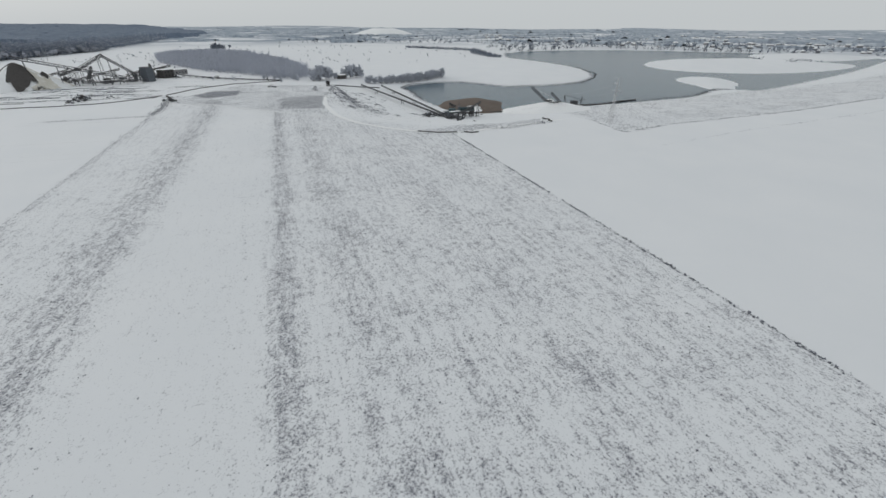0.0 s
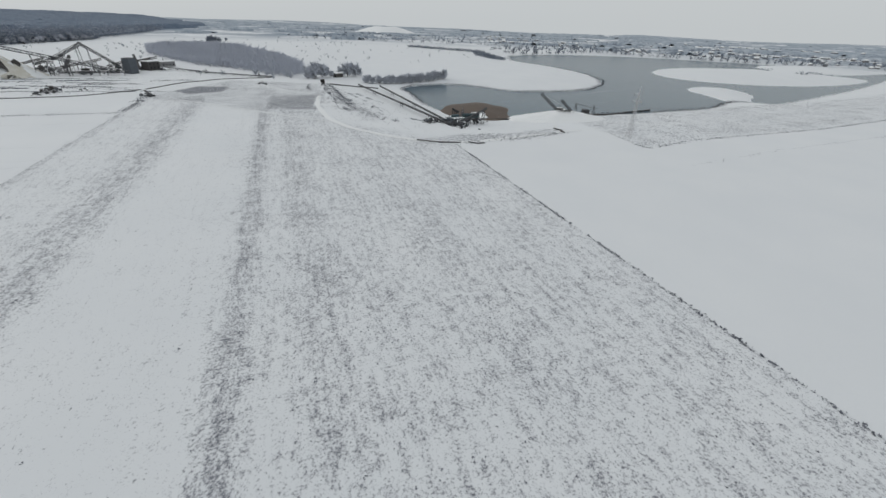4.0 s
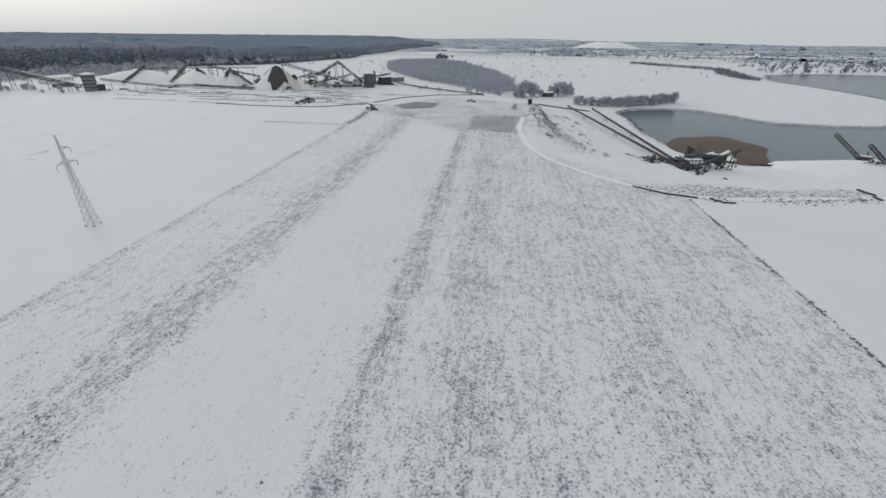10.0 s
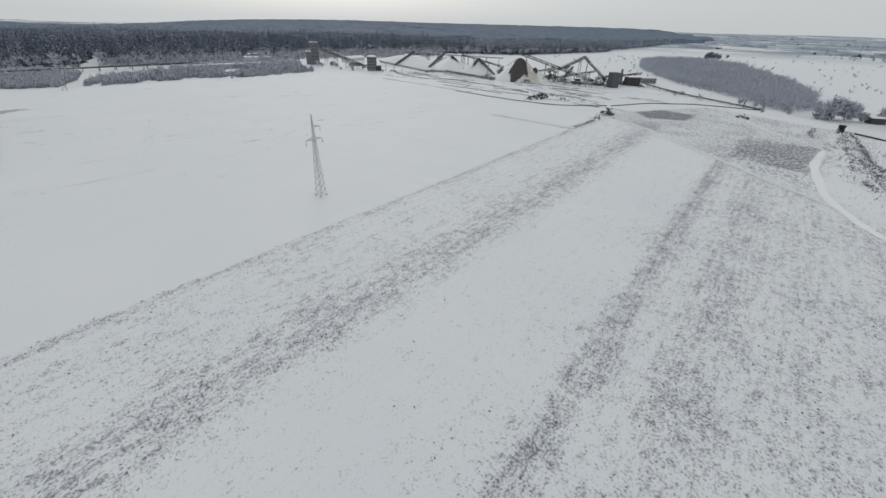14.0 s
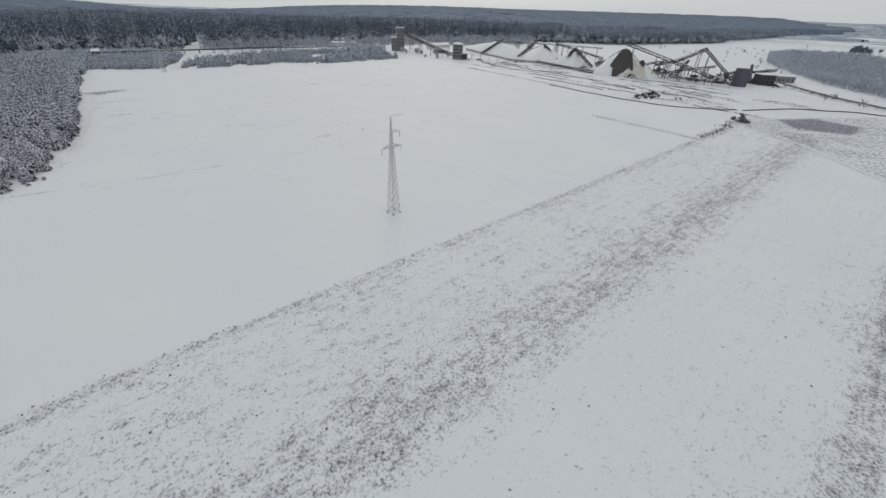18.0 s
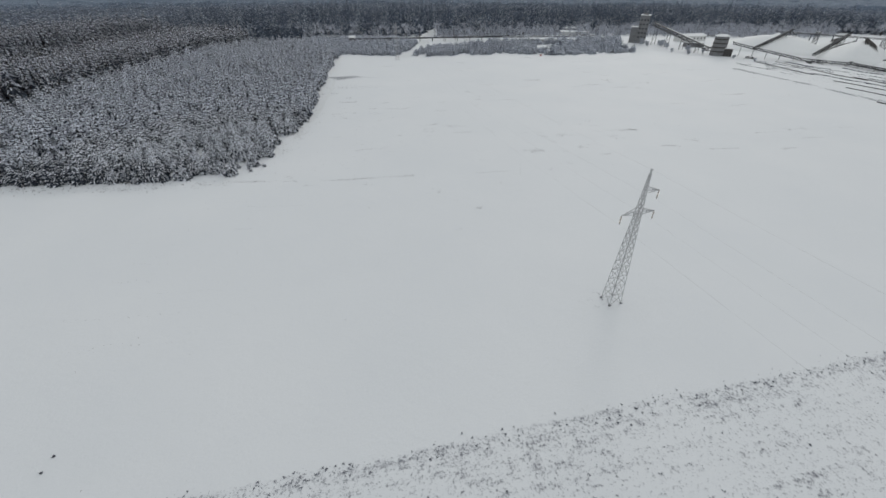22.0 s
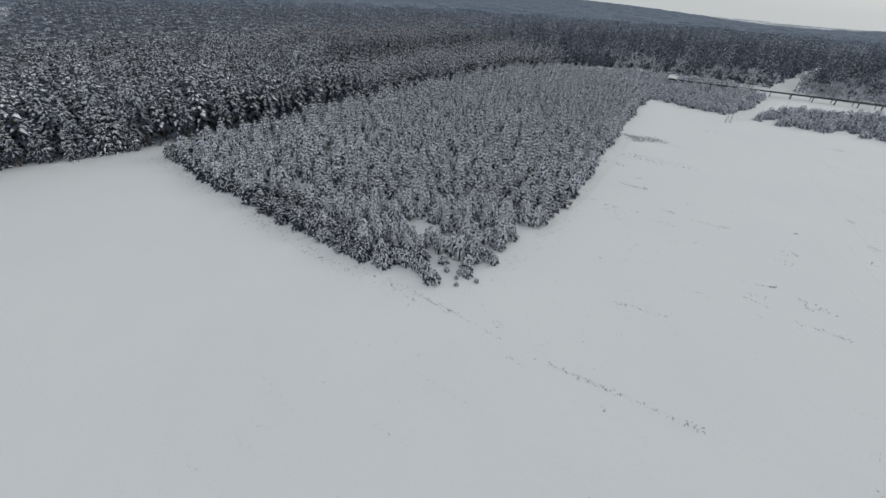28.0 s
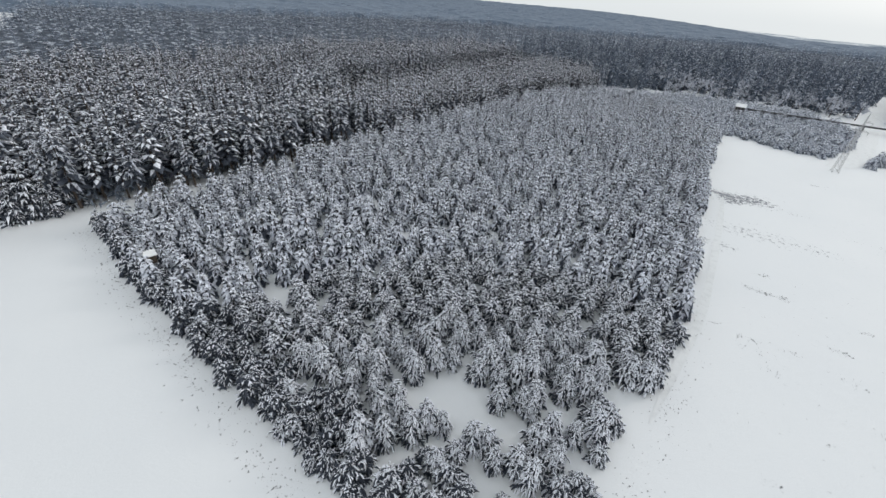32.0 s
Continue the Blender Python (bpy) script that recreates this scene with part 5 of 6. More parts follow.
for z in (3.0, 6.2, 9.4, 12.6):
    part("dark_band", made(lambda bm: drum(bm, (0, 0, z), (0, 0, z + 1.1), 5.95 - z * 0.033, 8)), "rust", house, "band of dark openings")
part("roof", made(lambda bm: (drum(bm, (0, 0, 15.2), (0, 0, 15.9), 6.0, 8), drum(bm, (0, 0, 15.9), (0, 0, 17.0), 5.9, 8, 1.5))), "snow", house, "roof under thick snow")
part("annex", made(lambda bm: box(bm, 4, 11, -3, 3, -0.5, 6, 0.08)), "rust", house)
part("annex_roof", made(lambda bm: box(bm, 3.7, 11.4, -3.4, 3.4, 6, 6.6, 0.15)), "snow", house)
building("workshop_hall", -138, 612, 58, 34, 12, 5.5, "whitewash", "long low workshop hall under snow", rise=2.2, rows=(2.5,), cols=(-15, -10, -5, 0, 5, 10, 15))
building("store_shed", -122, 556, 40, 16, 8, 4, "house", "low store shed with a thick snow roof", rise=1.5, rows=(2,), cols=(-7, -2, 3, 8))
building("storage_hall", -60, 690, 30, 30, 10, 4, "house", "long storage hall with snow on the roof", rise=1.6, rows=(2.5,), cols=(-14, -7, 0, 7, 14))
building("plant_silo", 172, 426, 20, 8.5, 8, 13.5, "panel", "blue-grey sheet-metal silo block beside the conveyors", roof="steel", over=0.1)
building("crusher_house", 200, 447, 12, 13, 10, 8.5, "rust", "dark crusher house with a snowed lean-to roof", rows=(2, 5.5), cols=(-4, 0, 4))
building("site_hut", 228, 474, 10, 17, 9, 5.5, "house", "beige site hut with a snowed ridge roof", rise=1.5, rows=(1.6,), cols=(-6, -2, 2, 6))
building("long_shed", -250, 494, 37, 62, 7, 3.2, "whitewash", "long low shed with a white snow roof by the forest road", rise=1.2)
building("long_shed", -264, 582, 30, 34, 9, 4.0, "whitewash", "long low shed with a white snow roof by the forest", rise=1.4)
building("pump_shed", 306, 277, -10, 9, 6, 4.0, "rust", "dark wooden pump shed under snow by the trees", rise=1.0)
for x, y, w, t, h in ((-397, 338, 5.5, 45, 6), (-495, 428, 8, 40, 6), (-277, 600, 16, 50, 6)):
    building("forest_hut", x, y, t, w, 6, h, "rust", "small dark hut with a thick snow roof in the wood", rise=2.0)


# ---- conveyors ----
def conveyor(a, b, wide, label, legs=3, high=1.5, name="belt_conveyor", mat="steel", capped=True):
    """A girder with a belt on top, drums at its ends and trestle legs down to the ground."""
    a, b = Vector(a), Vector(b)
    base = a if a.z < b.z else b
    ob = thing(name, base.x, base.y, float(land_height(base.x, base.y)), label, "conveyor", "quarry conveyors")
    o = ob.matrix_world.translation
    length = (b - a).length
    part("girder", made(lambda bm: truss(bm, a - o, b - o, wide, high, max(4, int(length / 3.5)), 0.24 if wide > 1.5 else 0.14)), mat, ob)
    up = Vector((0, 0, high + 0.15))
    part("belt", made(lambda bm: beam(bm, a - o + up, b - o + up, wide * 0.85, 0.25)), "belt", ob)
    side = (b - a).cross(Vector((0, 0, 1))).normalized() * wide * 0.55
    for p in (a, b):
        part("drum", made(lambda bm: drum(bm, p - o + up - side, p - o + up + side, 0.5, 12)), "steel", ob)
    if capped and length > 12:
        part("snow_strip", made(lambda bm: beam(bm, a.lerp(b, 0.02) - o + up + Vector((0, 0, 0.22)) + side * 0.5, b.lerp(a, 0.25) - o + up + Vector((0, 0, 0.22)) + side * 0.5, wide * 0.35, 0.2)), "snow", ob)
    for k in range(legs):
        f = (k + 0.7) / legs
        p = a.lerp(b, f)
        g = float(land_height(p.x, p.y))
        if p.z - g < 0.8:
            continue

        def trestle(bm):
            for e in (-1, 1):
                beam(bm, p - o + side * e, Vector((p.x, p.y, g - 0.4)) - o + side * e * 1.5, 0.3)
            n = max(1, int((p.z - g) / 4))
            for j in range(n):
                z0, z1 = g + (p.z - g) * j / n, g + (p.z - g) * (j + 1) / n
                beam(bm, Vector((p.x, p.y, z0)) - o - side * 1.3, Vector((p.x, p.y, z1)) - o + side * 1.2, 0.16)
                beam(bm, Vector((p.x, p.y, z1)) - o - side * 1.2, Vector((p.x, p.y, z1)) - o + side * 1.2, 0.16)

        part("trestle", made(trestle), mat, ob)
    return ob


conveyor((-98, 503, 3), (-164, 552, 17.5), 2.8, "covered inclined conveyor rising to the tower", 4, 2.6)
conveyor((-82, 507, 9.5), (-33, 512, 1.0), 2.2, "steel conveyor sloping down from the screening house", 5)
conveyor((-33, 512, 0.8), (0, 504, 1.0), 1.6, "long low belt conveyor crossing the snow", 4)
conveyor((0, 504, 1.6), (52, 450, 0.8), 2.8, "long low belt conveyor crossing the snow", 6, mat="belt")
conveyor((158, 418, 2.5), (79, 457, 25.5), 2.6, "long rising steel conveyor above the sand heap", 4, 2.2)
conveyor((118, 440, 13.5), (148, 458, 24), 2.4, "steel conveyor climbing to a sharp peak", 2, 2.0)
conveyor((171, 442, 3), (148, 458, 24), 2.2, "steep steel conveyor meeting another at a peak", 2, 1.8)
conveyor((118, 438, 2.5), (165, 415, 2.2), 2.2, "short low conveyor between plant blocks", 4)
conveyor((214, 447, 2), (222, 395, 1), 1.4, "low conveyor leaving the crusher house in snow", 5, 0.8)
conveyor((222, 394, 1), (250, 314, 0.8), 1.3, "long low conveyor line beside the bare wood", 8, 0.7)
conveyor((20, 530, 2), (45, 512, 11), 2.0, "inclined stacker conveyor over a snowy cone", 2, mat="belt", capped=False)
conveyor((54, 480, 2), (38, 518, 15), 2.0, "inclined stacker conveyor over a snowy cone", 2, mat="belt", capped=False)
conveyor((70, 530, 6), (18, 552, 17), 2.0, "inclined stacker conveyor over a snowy cone", 2, mat="belt", capped=False)
conveyor((-24, 540, 2), (-6, 588, 15.5), 2.0, "dark inclined stacker conveyor between snowy heaps", 2, mat="belt", capped=False)
conveyor((62, 520, 2), (92, 505, 12), 1.8, "dark inclined stacker conveyor behind the sand heap", 2, mat="belt", capped=False)
conveyor((-70, 556, 2), (-48, 590, 16), 1.8, "dark inclined stacker conveyor over the broad heap", 2, mat="belt", capped=False)
conveyor((180, 460, 6), (214, 462, 10), 2.0, "short conveyor between crusher and silo", 2)
conveyor((120, 500, 5), (150, 520, 10), 2.0, "short idle conveyor standing in snow", 2, mat="belt", capped=False)
for a, b, w, n in (((126, 447, 4), (140, 470, 13), 1.8, 2), ((135, 480, 3), (168, 478, 9), 1.8, 2), ((184, 436, 2), (196, 470, 12), 1.8, 2), ((176, 430, 12), (160, 445, 5), 1.6, 1), ((205, 455, 10), (188, 482, 3), 1.6, 2), ((108, 452, 2), (130, 452, 6), 1.6, 2),
                   ((60, 500, 2), (86, 515, 9), 1.8, 2), ((-20, 560, 3), (-2, 556, 12), 1.6, 2), ((98, 500, 3), (120, 470, 12), 1.8, 2)):
    conveyor(a, b, w, "short rusty feed conveyor among the plant blocks", n, 1.4, mat="rust", capped=False)
def lattice_trestle(x, y, h, w, label):
    ob = thing("lattice_trestle", x, y, float(land_height(x, y)), label, "trestle", "quarry trestles", 25)
    corner = [(-1, -1), (1, -1), (1, 1), (-1, 1)]
    for cx, cy in corner:
        part("leg", made(lambda bm: beam(bm, (cx * w / 2, cy * w / 2, -0.3), (cx * w * 0.4, cy * w * 0.4, h), 0.28)), "steel", ob)
    for i in range(4):
        for k in range(4):
            part("brace", made(lambda bm: beam(bm, (corner[i][0] * w * 0.48, corner[i][1] * w * 0.48, h * k / 4), (corner[(i + 1) % 4][0] * w * 0.44, corner[(i + 1) % 4][1] * w * 0.44, h * (k + 1) / 4), 0.18)), "steel", ob)
    part("platform", made(lambda bm: box(bm, -w * 0.6, w * 0.6, -w * 0.6, w * 0.6, h, h + 0.4, 0.05)), "steel", ob)
    part("deck_snow", made(lambda bm: box(bm, -w * 0.55, w * 0.55, -w * 0.55, w * 0.55, h + 0.4, h + 0.7, 0.08)), "snow", ob)
    return ob


for x, y, h, w in ((116, 443, 12, 4), (-47, 655, 10.5, 3), (-28, 592, 16, 3), (-10, 618, 13, 3), (22, 612, 13, 3), (64, 500, 9, 3), (150, 452, 9, 3.5), (94, 490, 8, 3)):
    lattice_trestle(x, y, h, w, "grey steel lattice trestle standing among quarry conveyors")
gallery = conveyor((-62, 628, 12.5), (75, 585, 12.5), 1.2, "thin high conveyor gallery on lattice trestles", 8, 0.8, "conveyor_gallery", "steel")


conveyor((-398, 346, 3.6), (-298, 484, 3.6), 0.9, "long raised belt conveyor running before the dark forest", 12, 0.6, mat="belt", capped=False)


def pipe_bridge(points, z, label):
    """A raised pipe on posts."""
    ob = thing("pipe_bridge", points[0][0], points[0][1], 0, label, "pipe", "quarry pipes")
    o = Vector((points[0][0], points[0][1], 0))
    for (x0, y0), (x1, y1) in zip(points, points[1:]):
        a, b = Vector((x0, y0, z)) - o, Vector((x1, y1, z)) - o
        part("pipe", made(lambda bm: drum(bm, a, b, 0.45, 10)), "steel", ob)
        part("snow_strip", made(lambda bm: beam(bm, a + Vector((0, 0, 0.5)), b + Vector((0, 0, 0.5)), 0.5, 0.22)), "snow", ob)
        n = max(1, int((b - a).length / 12))
        for k in range(n):
            p = a.lerp(b, k / n)
            part("post", made(lambda bm: beam(bm, (p.x, p.y, -0.4), (p.x, p.y, z - 0.3), 0.35)), "steel", ob)
    return ob


pipe_bridge([(-371, 394), (-322, 458), (-270, 509), (-228, 567)], 3.0, "long raised grey pipe on posts along the forest road")
barrel = thing("oil_drum", -208, 394, float(land_height(-208, 394)), "small red oil drum at the thicket's edge", "drum")
part("shell", made(lambda bm: drum(bm, (0, 0, 0), (0, 0, 1.5), 0.75, 14)), "redpaint", barrel)
part("lid", made(lambda bm: drum(bm, (0, 0, 1.5), (0, 0, 1.6), 0.7, 14)), "snow", barrel, "snow on the lid")
hide = thing("hunting_hide", -221, 28, float(land_height(-221, 28)), "small raised hunting hide with a snowed roof among young pines", "hide", "", 35)
part("cabin", made(lambda bm: box(bm, -1.1, 1.1, -1.0, 1.0, 2.6, 4.6, 0.05)), "bark", hide)
part("roof", made(lambda bm: box(bm, -1.5, 1.5, -1.3, 1.3, 4.6, 5.0, 0.12)), "snow", hide, "thick snow on a flat roof")
for sx in (-1, 1):
    for sy in (-1, 1):
        part("leg", made(lambda bm: beam(bm, (sx * 1.2, sy * 1.1, -0.3), (sx * 0.95, sy * 0.85, 2.7), 0.16)), "bark", hide)
part("ladder", made(lambda bm: [beam(bm, (-0.3, -1.9, -0.2), (-0.3, -1.0, 2.8), 0.08), beam(bm, (0.3, -1.9, -0.2), (0.3, -1.0, 2.8), 0.08)] + [beam(bm, (-0.3, -1.9 + 0.9 * k / 7, -0.2 + 3.0 * k / 7), (0.3, -1.9 + 0.9 * k / 7, -0.2 + 3.0 * k / 7), 0.06) for k in range(1, 7)]), "bark", hide)


def pipe_run(points, r, label, name="dredge_pipe"):
    cu = bpy.data.curves.new(name, "CURVE")
    cu.dimensions, cu.bevel_depth, cu.bevel_resolution = "3D", r, 2
    s = cu.splines.new("POLY")
    rs = random.Random(len(points))
    pts = []
    for (x0, y0), (x1, y1) in zip(points, points[1:]):
        n = max(2, int(math.hypot(x1 - x0, y1 - y0) / 9))
        pts += [(x0 + (x1 - x0) * k / n, y0 + (y1 - y0) * k / n) for k in range(n)]
    pts.append(points[-1])
    s.points.add(len(pts) - 1)
    for pt, (x, y) in zip(s.points, pts):
        x, y = x + rs.uniform(-0.9, 0.9), y + rs.uniform(-0.9, 0.9)
        pt.co = (x, y, max(float(land_height(x, y)), WATER) + r * 0.9, 1)
    cu.materials.append(MAT["rust"])
    return tagged(new(name, cu), label, "pipe", "quarry pipes")


pipe_run([(10, 362), (29, 345), (58, 322), (90, 307), (129, 311)], 0.27, "long rusty pipe lying across the snow")
pipe_run([(132, 312), (171, 331), (209, 333), (252, 316)], 0.32, "long rusty pipe lying in the snow")
for line in ([(-58, 482), (-40, 462), (-20, 440)], [(-46, 494), (-25, 472), (-6, 449), (8, 438)], [(-8, 422), (8, 412), (25, 399)], [(2, 449), (16, 434), (29, 420), (48, 408)], [(-2, 400), (23, 381), (50, 357)]):
    pipe_run(line, 0.2, "thin rusty pipe half buried in yard snow")
pipe_run([(141, 53), (152, 33)], 0.32, "rusty pipe length lying beside the track")
pipe_run([(155, 30), (159, 23)], 0.3, "short rusty pipe lying beside the track")


# ---- scrap and machines ----
def scrap_heap(x, y, w, d, h, label, seed, n=26, mats=("rust", "steel", "panel", "belt"), z=None):
    """Old machine parts thrown together: plates, boxes, drums and bars, each a part."""
    r = random.Random(seed)
    ob = thing("scrap_heap", x, y, float(land_height(x, y)) if z is None else z, label, "scrap", "quarry scrap", r.uniform(0, 180))
    for k in range(int(n * 1.5)):
        cx, cy = r.gauss(0, w * 0.27), r.gauss(0, d * 0.27)
        up = max(0, h * (1 - math.hypot(cx / w, cy / d) * 2.2)) * r.uniform(0.15, 0.8)
        kind = r.choice(("plate", "bar", "drum", "case"))
        bm = bmesh.new()
        s = r.uniform(0.5, 1.5) ** 2 * 0.25 * h ** 0.7 + 0.2
        if kind == "plate":
            box(bm, -s, s, -s * 0.6, s * 0.6, -0.08, 0.08)
        elif kind == "bar":
            beam(bm, (-s * 1.8, 0, 0), (s * 1.8, 0, r.uniform(-0.3, 0.5) * s), 0.25)
        elif kind == "drum":
            drum(bm, (-s * 0.5, 0, 0), (s * 0.5, 0, 0), s * 0.45, 10)
        else:
            box(bm, -s * 0.7, s * 0.7, -s * 0.5, s * 0.5, -s * 0.4, s * 0.4, 0.06)
        bmesh.ops.rotate(bm, verts=bm.verts, matrix=Euler((r.uniform(-0.5, 0.5), r.uniform(-0.5, 0.5), r.uniform(0, 6.3))).to_matrix())
        lift = -min(v.co.z for v in bm.verts)
        bmesh.ops.translate(bm, verts=bm.verts, vec=(cx, cy, lift - 0.15 + up))
        part(kind if kind != "case" else "machine_case", bm, r.choice(mats), ob)
    return ob


scrap_heap(80, 340, 30, 10, 5, "long pile of dark scrapped machine parts in snow", 3, 46)
scrap_heap(117, 277, 9, 7, 4.5, "small dark pile of scrap at the field corner", 4, 22)
scrap_heap(120, 480, 34, 24, 7, "jumble of rusty plant parts behind the heap", 5, 40)
scrap_heap(185, 470, 40, 26, 8, "jumble of steel plant parts beside the silo", 6, 44)
scrap_heap(140, 446, 16, 10, 5, "rusty plant parts below the conveyors", 7, 22)
scrap_heap(228, 395, 10, 8, 3.5, "dark machine parts beside the conveyor line", 8, 16)
for x, y, w, d, h, n in ((-20, 505, 12, 7, 3.5, 14), (48, 488, 12, 8, 3, 14), (104, 468, 14, 9, 5, 18), (158, 436, 12, 8, 4, 16), (160, 462, 16, 10, 5, 18), (205, 436, 12, 8, 4, 16), (-66, 500, 10, 6, 3, 12), (100, 336, 9, 5, 2, 10)):
    scrap_heap(x, y, w, d, h, "scattered dark steel parts in the quarry yard snow", int(x + y), n)
scrap_heap(26, 520, 10, 8, 6, "dark stacker parts among the snowy cones", 9, 18)
scrap_heap(216, 282, 8, 5, 3, "few dark machine parts on the bank", 10, 12)


def feeder(x, y, turn, label, s=1.0, mat="rust"):
    """A feed hopper on legs with a ladder and a short belt."""
    ob = thing("feed_hopper", x, y, float(land_height(x, y)), label, "machine", "quarry machines", turn)

    def funnel(bm):
        a = [bm.verts.new((sx * 4 * s, sy * 2.6 * s, 6.2 * s)) for sx, sy in ((-1, -1), (1, -1), (1, 1), (-1, 1))]
        b = [bm.verts.new((sx * 1.5 * s, sy * 1.1 * s, 2.6 * s)) for sx, sy in ((-1, -1), (1, -1), (1, 1), (-1, 1))]
        for k in range(4):
            bm.faces.new([b[k], b[(k + 1) % 4], a[(k + 1) % 4], a[k]])
        bm.faces.new(b[::-1])
        bmesh.ops.solidify(bm, geom=bm.faces[:], thickness=0.2)

    part("funnel", made(funnel), mat, ob)
    for sx in (-1, 1):
        for sy in (-1, 1):
            part("leg", made(lambda bm: beam(bm, (sx * 3.2 * s, sy * 2.0 * s, -0.4), (sx * 3.0 * s, sy * 2.0 * s, 5.2 * s), 0.4 * s)), mat, ob)
    part("engine_box", made(lambda bm: box(bm, 3.6 * s, 6.4 * s, -1.5 * s, 1.5 * s, -0.3, 3.0 * s, 0.1)), "belt", ob)
    part("chute", made(lambda bm: beam(bm, (-1 * s, 0, 2.4 * s), (-7 * s, 0, 0.8 * s), 1.6 * s, 0.4)), "steel", ob)
    return ob


feeder(253, 243, 40, "dark rusty feed hopper at the head of the bank", 0.7)
pipe_run([(260, 240), (276, 222), (291, 208)], 0.5, "dark pipe running down the bank from the hopper")
feeder(140, 442, 20, "rusty feed hopper below the conveyors", 0.8)
feeder(178, 440, 70, "rusty feed hopper beside the silo block", 0.9)
feeder(34, 522, 10, "dark feed hopper of a stacker among snowy cones", 1.4)

# ---- the washing plant on the shore ----
conveyor((275, 218, 0.3), (190, 62, -1.4), 1.4, "long dark conveyor running down to the washing plant", 3, 0.5, mat="belt", capped=False)
conveyor((292, 206, -1.2), (196, 64, -2.2), 1.3, "long dark conveyor along the lake shore", 3, 0.45, mat="belt", capped=False)
scrap_heap(197, 68, 26, 12, 4.5, "blue-green washing plant machinery at the shore", 12, 70, ("panel", "steel", "belt", "panel"))
scrap_heap(192, 60, 22, 8, 2.6, "tangle of thin dark bars at the washing plant", 16, 40, ("belt", "panel", "belt", "steel"))
scrap_heap(226, 66, 18, 6, 2.2, "dark machine parts along the sand spit", 17, 24, ("belt", "panel", "steel"))
scrap_heap(208, 72, 20, 7, 2.4, "dark bars and plates beside the lake", 18, 28, ("belt", "steel", "panel"))
scrap_heap(252, 36, 8, 5, 2.0, "dark scrapped parts on the snowy bank crest", 15, 14)
scrap_heap(188, 78, 12, 6, 3, "dark scrapped parts beside the washing plant", 13, 22)
scrap_heap(216, 60, 18, 8, 3.5, "steel washing plant parts near the sand spit", 14, 24)
def washing_plant(x, y, turn, label):
    """A screening deck on posts with a drum washer, side belts and a snowed cabin."""
    ob = thing("washing_plant", x, y, float(land_height(x, y)), label, "machine", "shore machines", turn)
    for px_ in (-9, -3, 3, 9):
        for py_ in (-2.6, 2.6):
            part("post", made(lambda bm: beam(bm, (px_, py_, -0.5), (px_, py_, 3.6), 0.3)), "belt", ob)
        part("brace", made(lambda bm: (beam(bm, (px_, -2.6, 0.3), (px_, 2.6, 3.4), 0.18), beam(bm, (px_, 2.6, 0.3), (px_, -2.6, 3.4), 0.18))), "belt", ob)
    part("deck", made(lambda bm: box(bm, -10, 10, -3.1, 3.1, 3.6, 3.95, 0.05)), "teal", ob)
    part("deck_snow", made(lambda bm: box(bm, -9.5, -1.5, -2.8, 0.6, 3.95, 4.2, 0.08)), "snow", ob)
    part("screen_box", made(lambda bm: box(bm, -8.5, -3.5, 0.8, 2.8, 3.95, 5.6, 0.1)), "teal", ob, "blue-green screen box")
    washer = part("washer_drum", made(lambda bm: drum(bm, (-1, 0.4, 5.2), (6.5, 0.4, 4.7), 1.15, 18)), "teal", ob, "blue-green washing drum")
    for k in range(3):
        part("drum_ring", made(lambda bm: drum(bm, (0.2 + 2.4 * k, 0.4, 5.12 - 0.16 * k), (0.6 + 2.4 * k, 0.4, 5.1 - 0.16 * k), 1.32, 18)), "belt", washer)
    cab = part("cabin", made(lambda bm: box(bm, 7, 9.8, -2.6, 0.4, 3.95, 6.2, 0.08)), "teal", ob)
    part("cabin_roof", made(lambda bm: box(bm, 6.8, 10, -2.8, 0.6, 6.2, 6.5, 0.1)), "snow", cab)
    part("window", made(lambda bm: box(bm, 7.4, 9.4, -2.68, -2.58, 4.8, 5.8)), "glass", cab)
    for sy in (-3.0, 3.0):
        part("handrail", made(lambda bm: [beam(bm, (-10, sy, 5.0), (6.6, sy, 5.0), 0.09)] + [beam(bm, (-10 + 2.05 * k, sy, 3.95), (-10 + 2.05 * k, sy, 5.0), 0.09) for k in range(9)]), "belt", ob)
    part("chute", made(lambda bm: beam(bm, (-9, -3, 3.4), (-13, -7, 0.2), 1.1, 0.5)), "belt", ob)
    return ob


washing_plant(206, 62, -28, "blue-green washing plant on posts with snow on its deck")
conveyor((194, 57, 0.5), (218, 53, 5.5), 1.2, "short dark belt rising beside the washing plant", 3, 0.8, mat="belt", capped=False)
conveyor((222, 76, 0.0), (203, 69, 5.0), 1.2, "short dark belt rising to the washing deck", 3, 0.8, mat="belt", capped=False)
pipe_run([(228, 9), (222, 3), (216, -1)], 0.4, "rusty pipe length at the foot of the mound")
pipe_run([(213, 80), (238, 62), (256, 46), (280, 33)], 0.5, "rusty dredge pipe along the lake shore")
pipe_run([(284, 30), (318, 2), (350, -14), (378, -28)], 0.6, "rusty dredge pipe along the lake shore")
spit = new("sand_spit", heap_mesh("sand_spit", 34, 4.6, "sand", 21, stretch=1.5, sharp=1.6, rings=18, n=56))
spit.matrix_world = pose(262, 84, WATER - 1.0, 0, 0, 18)
tagged(spit, "low brown wet sand spit in the lake", "sand")
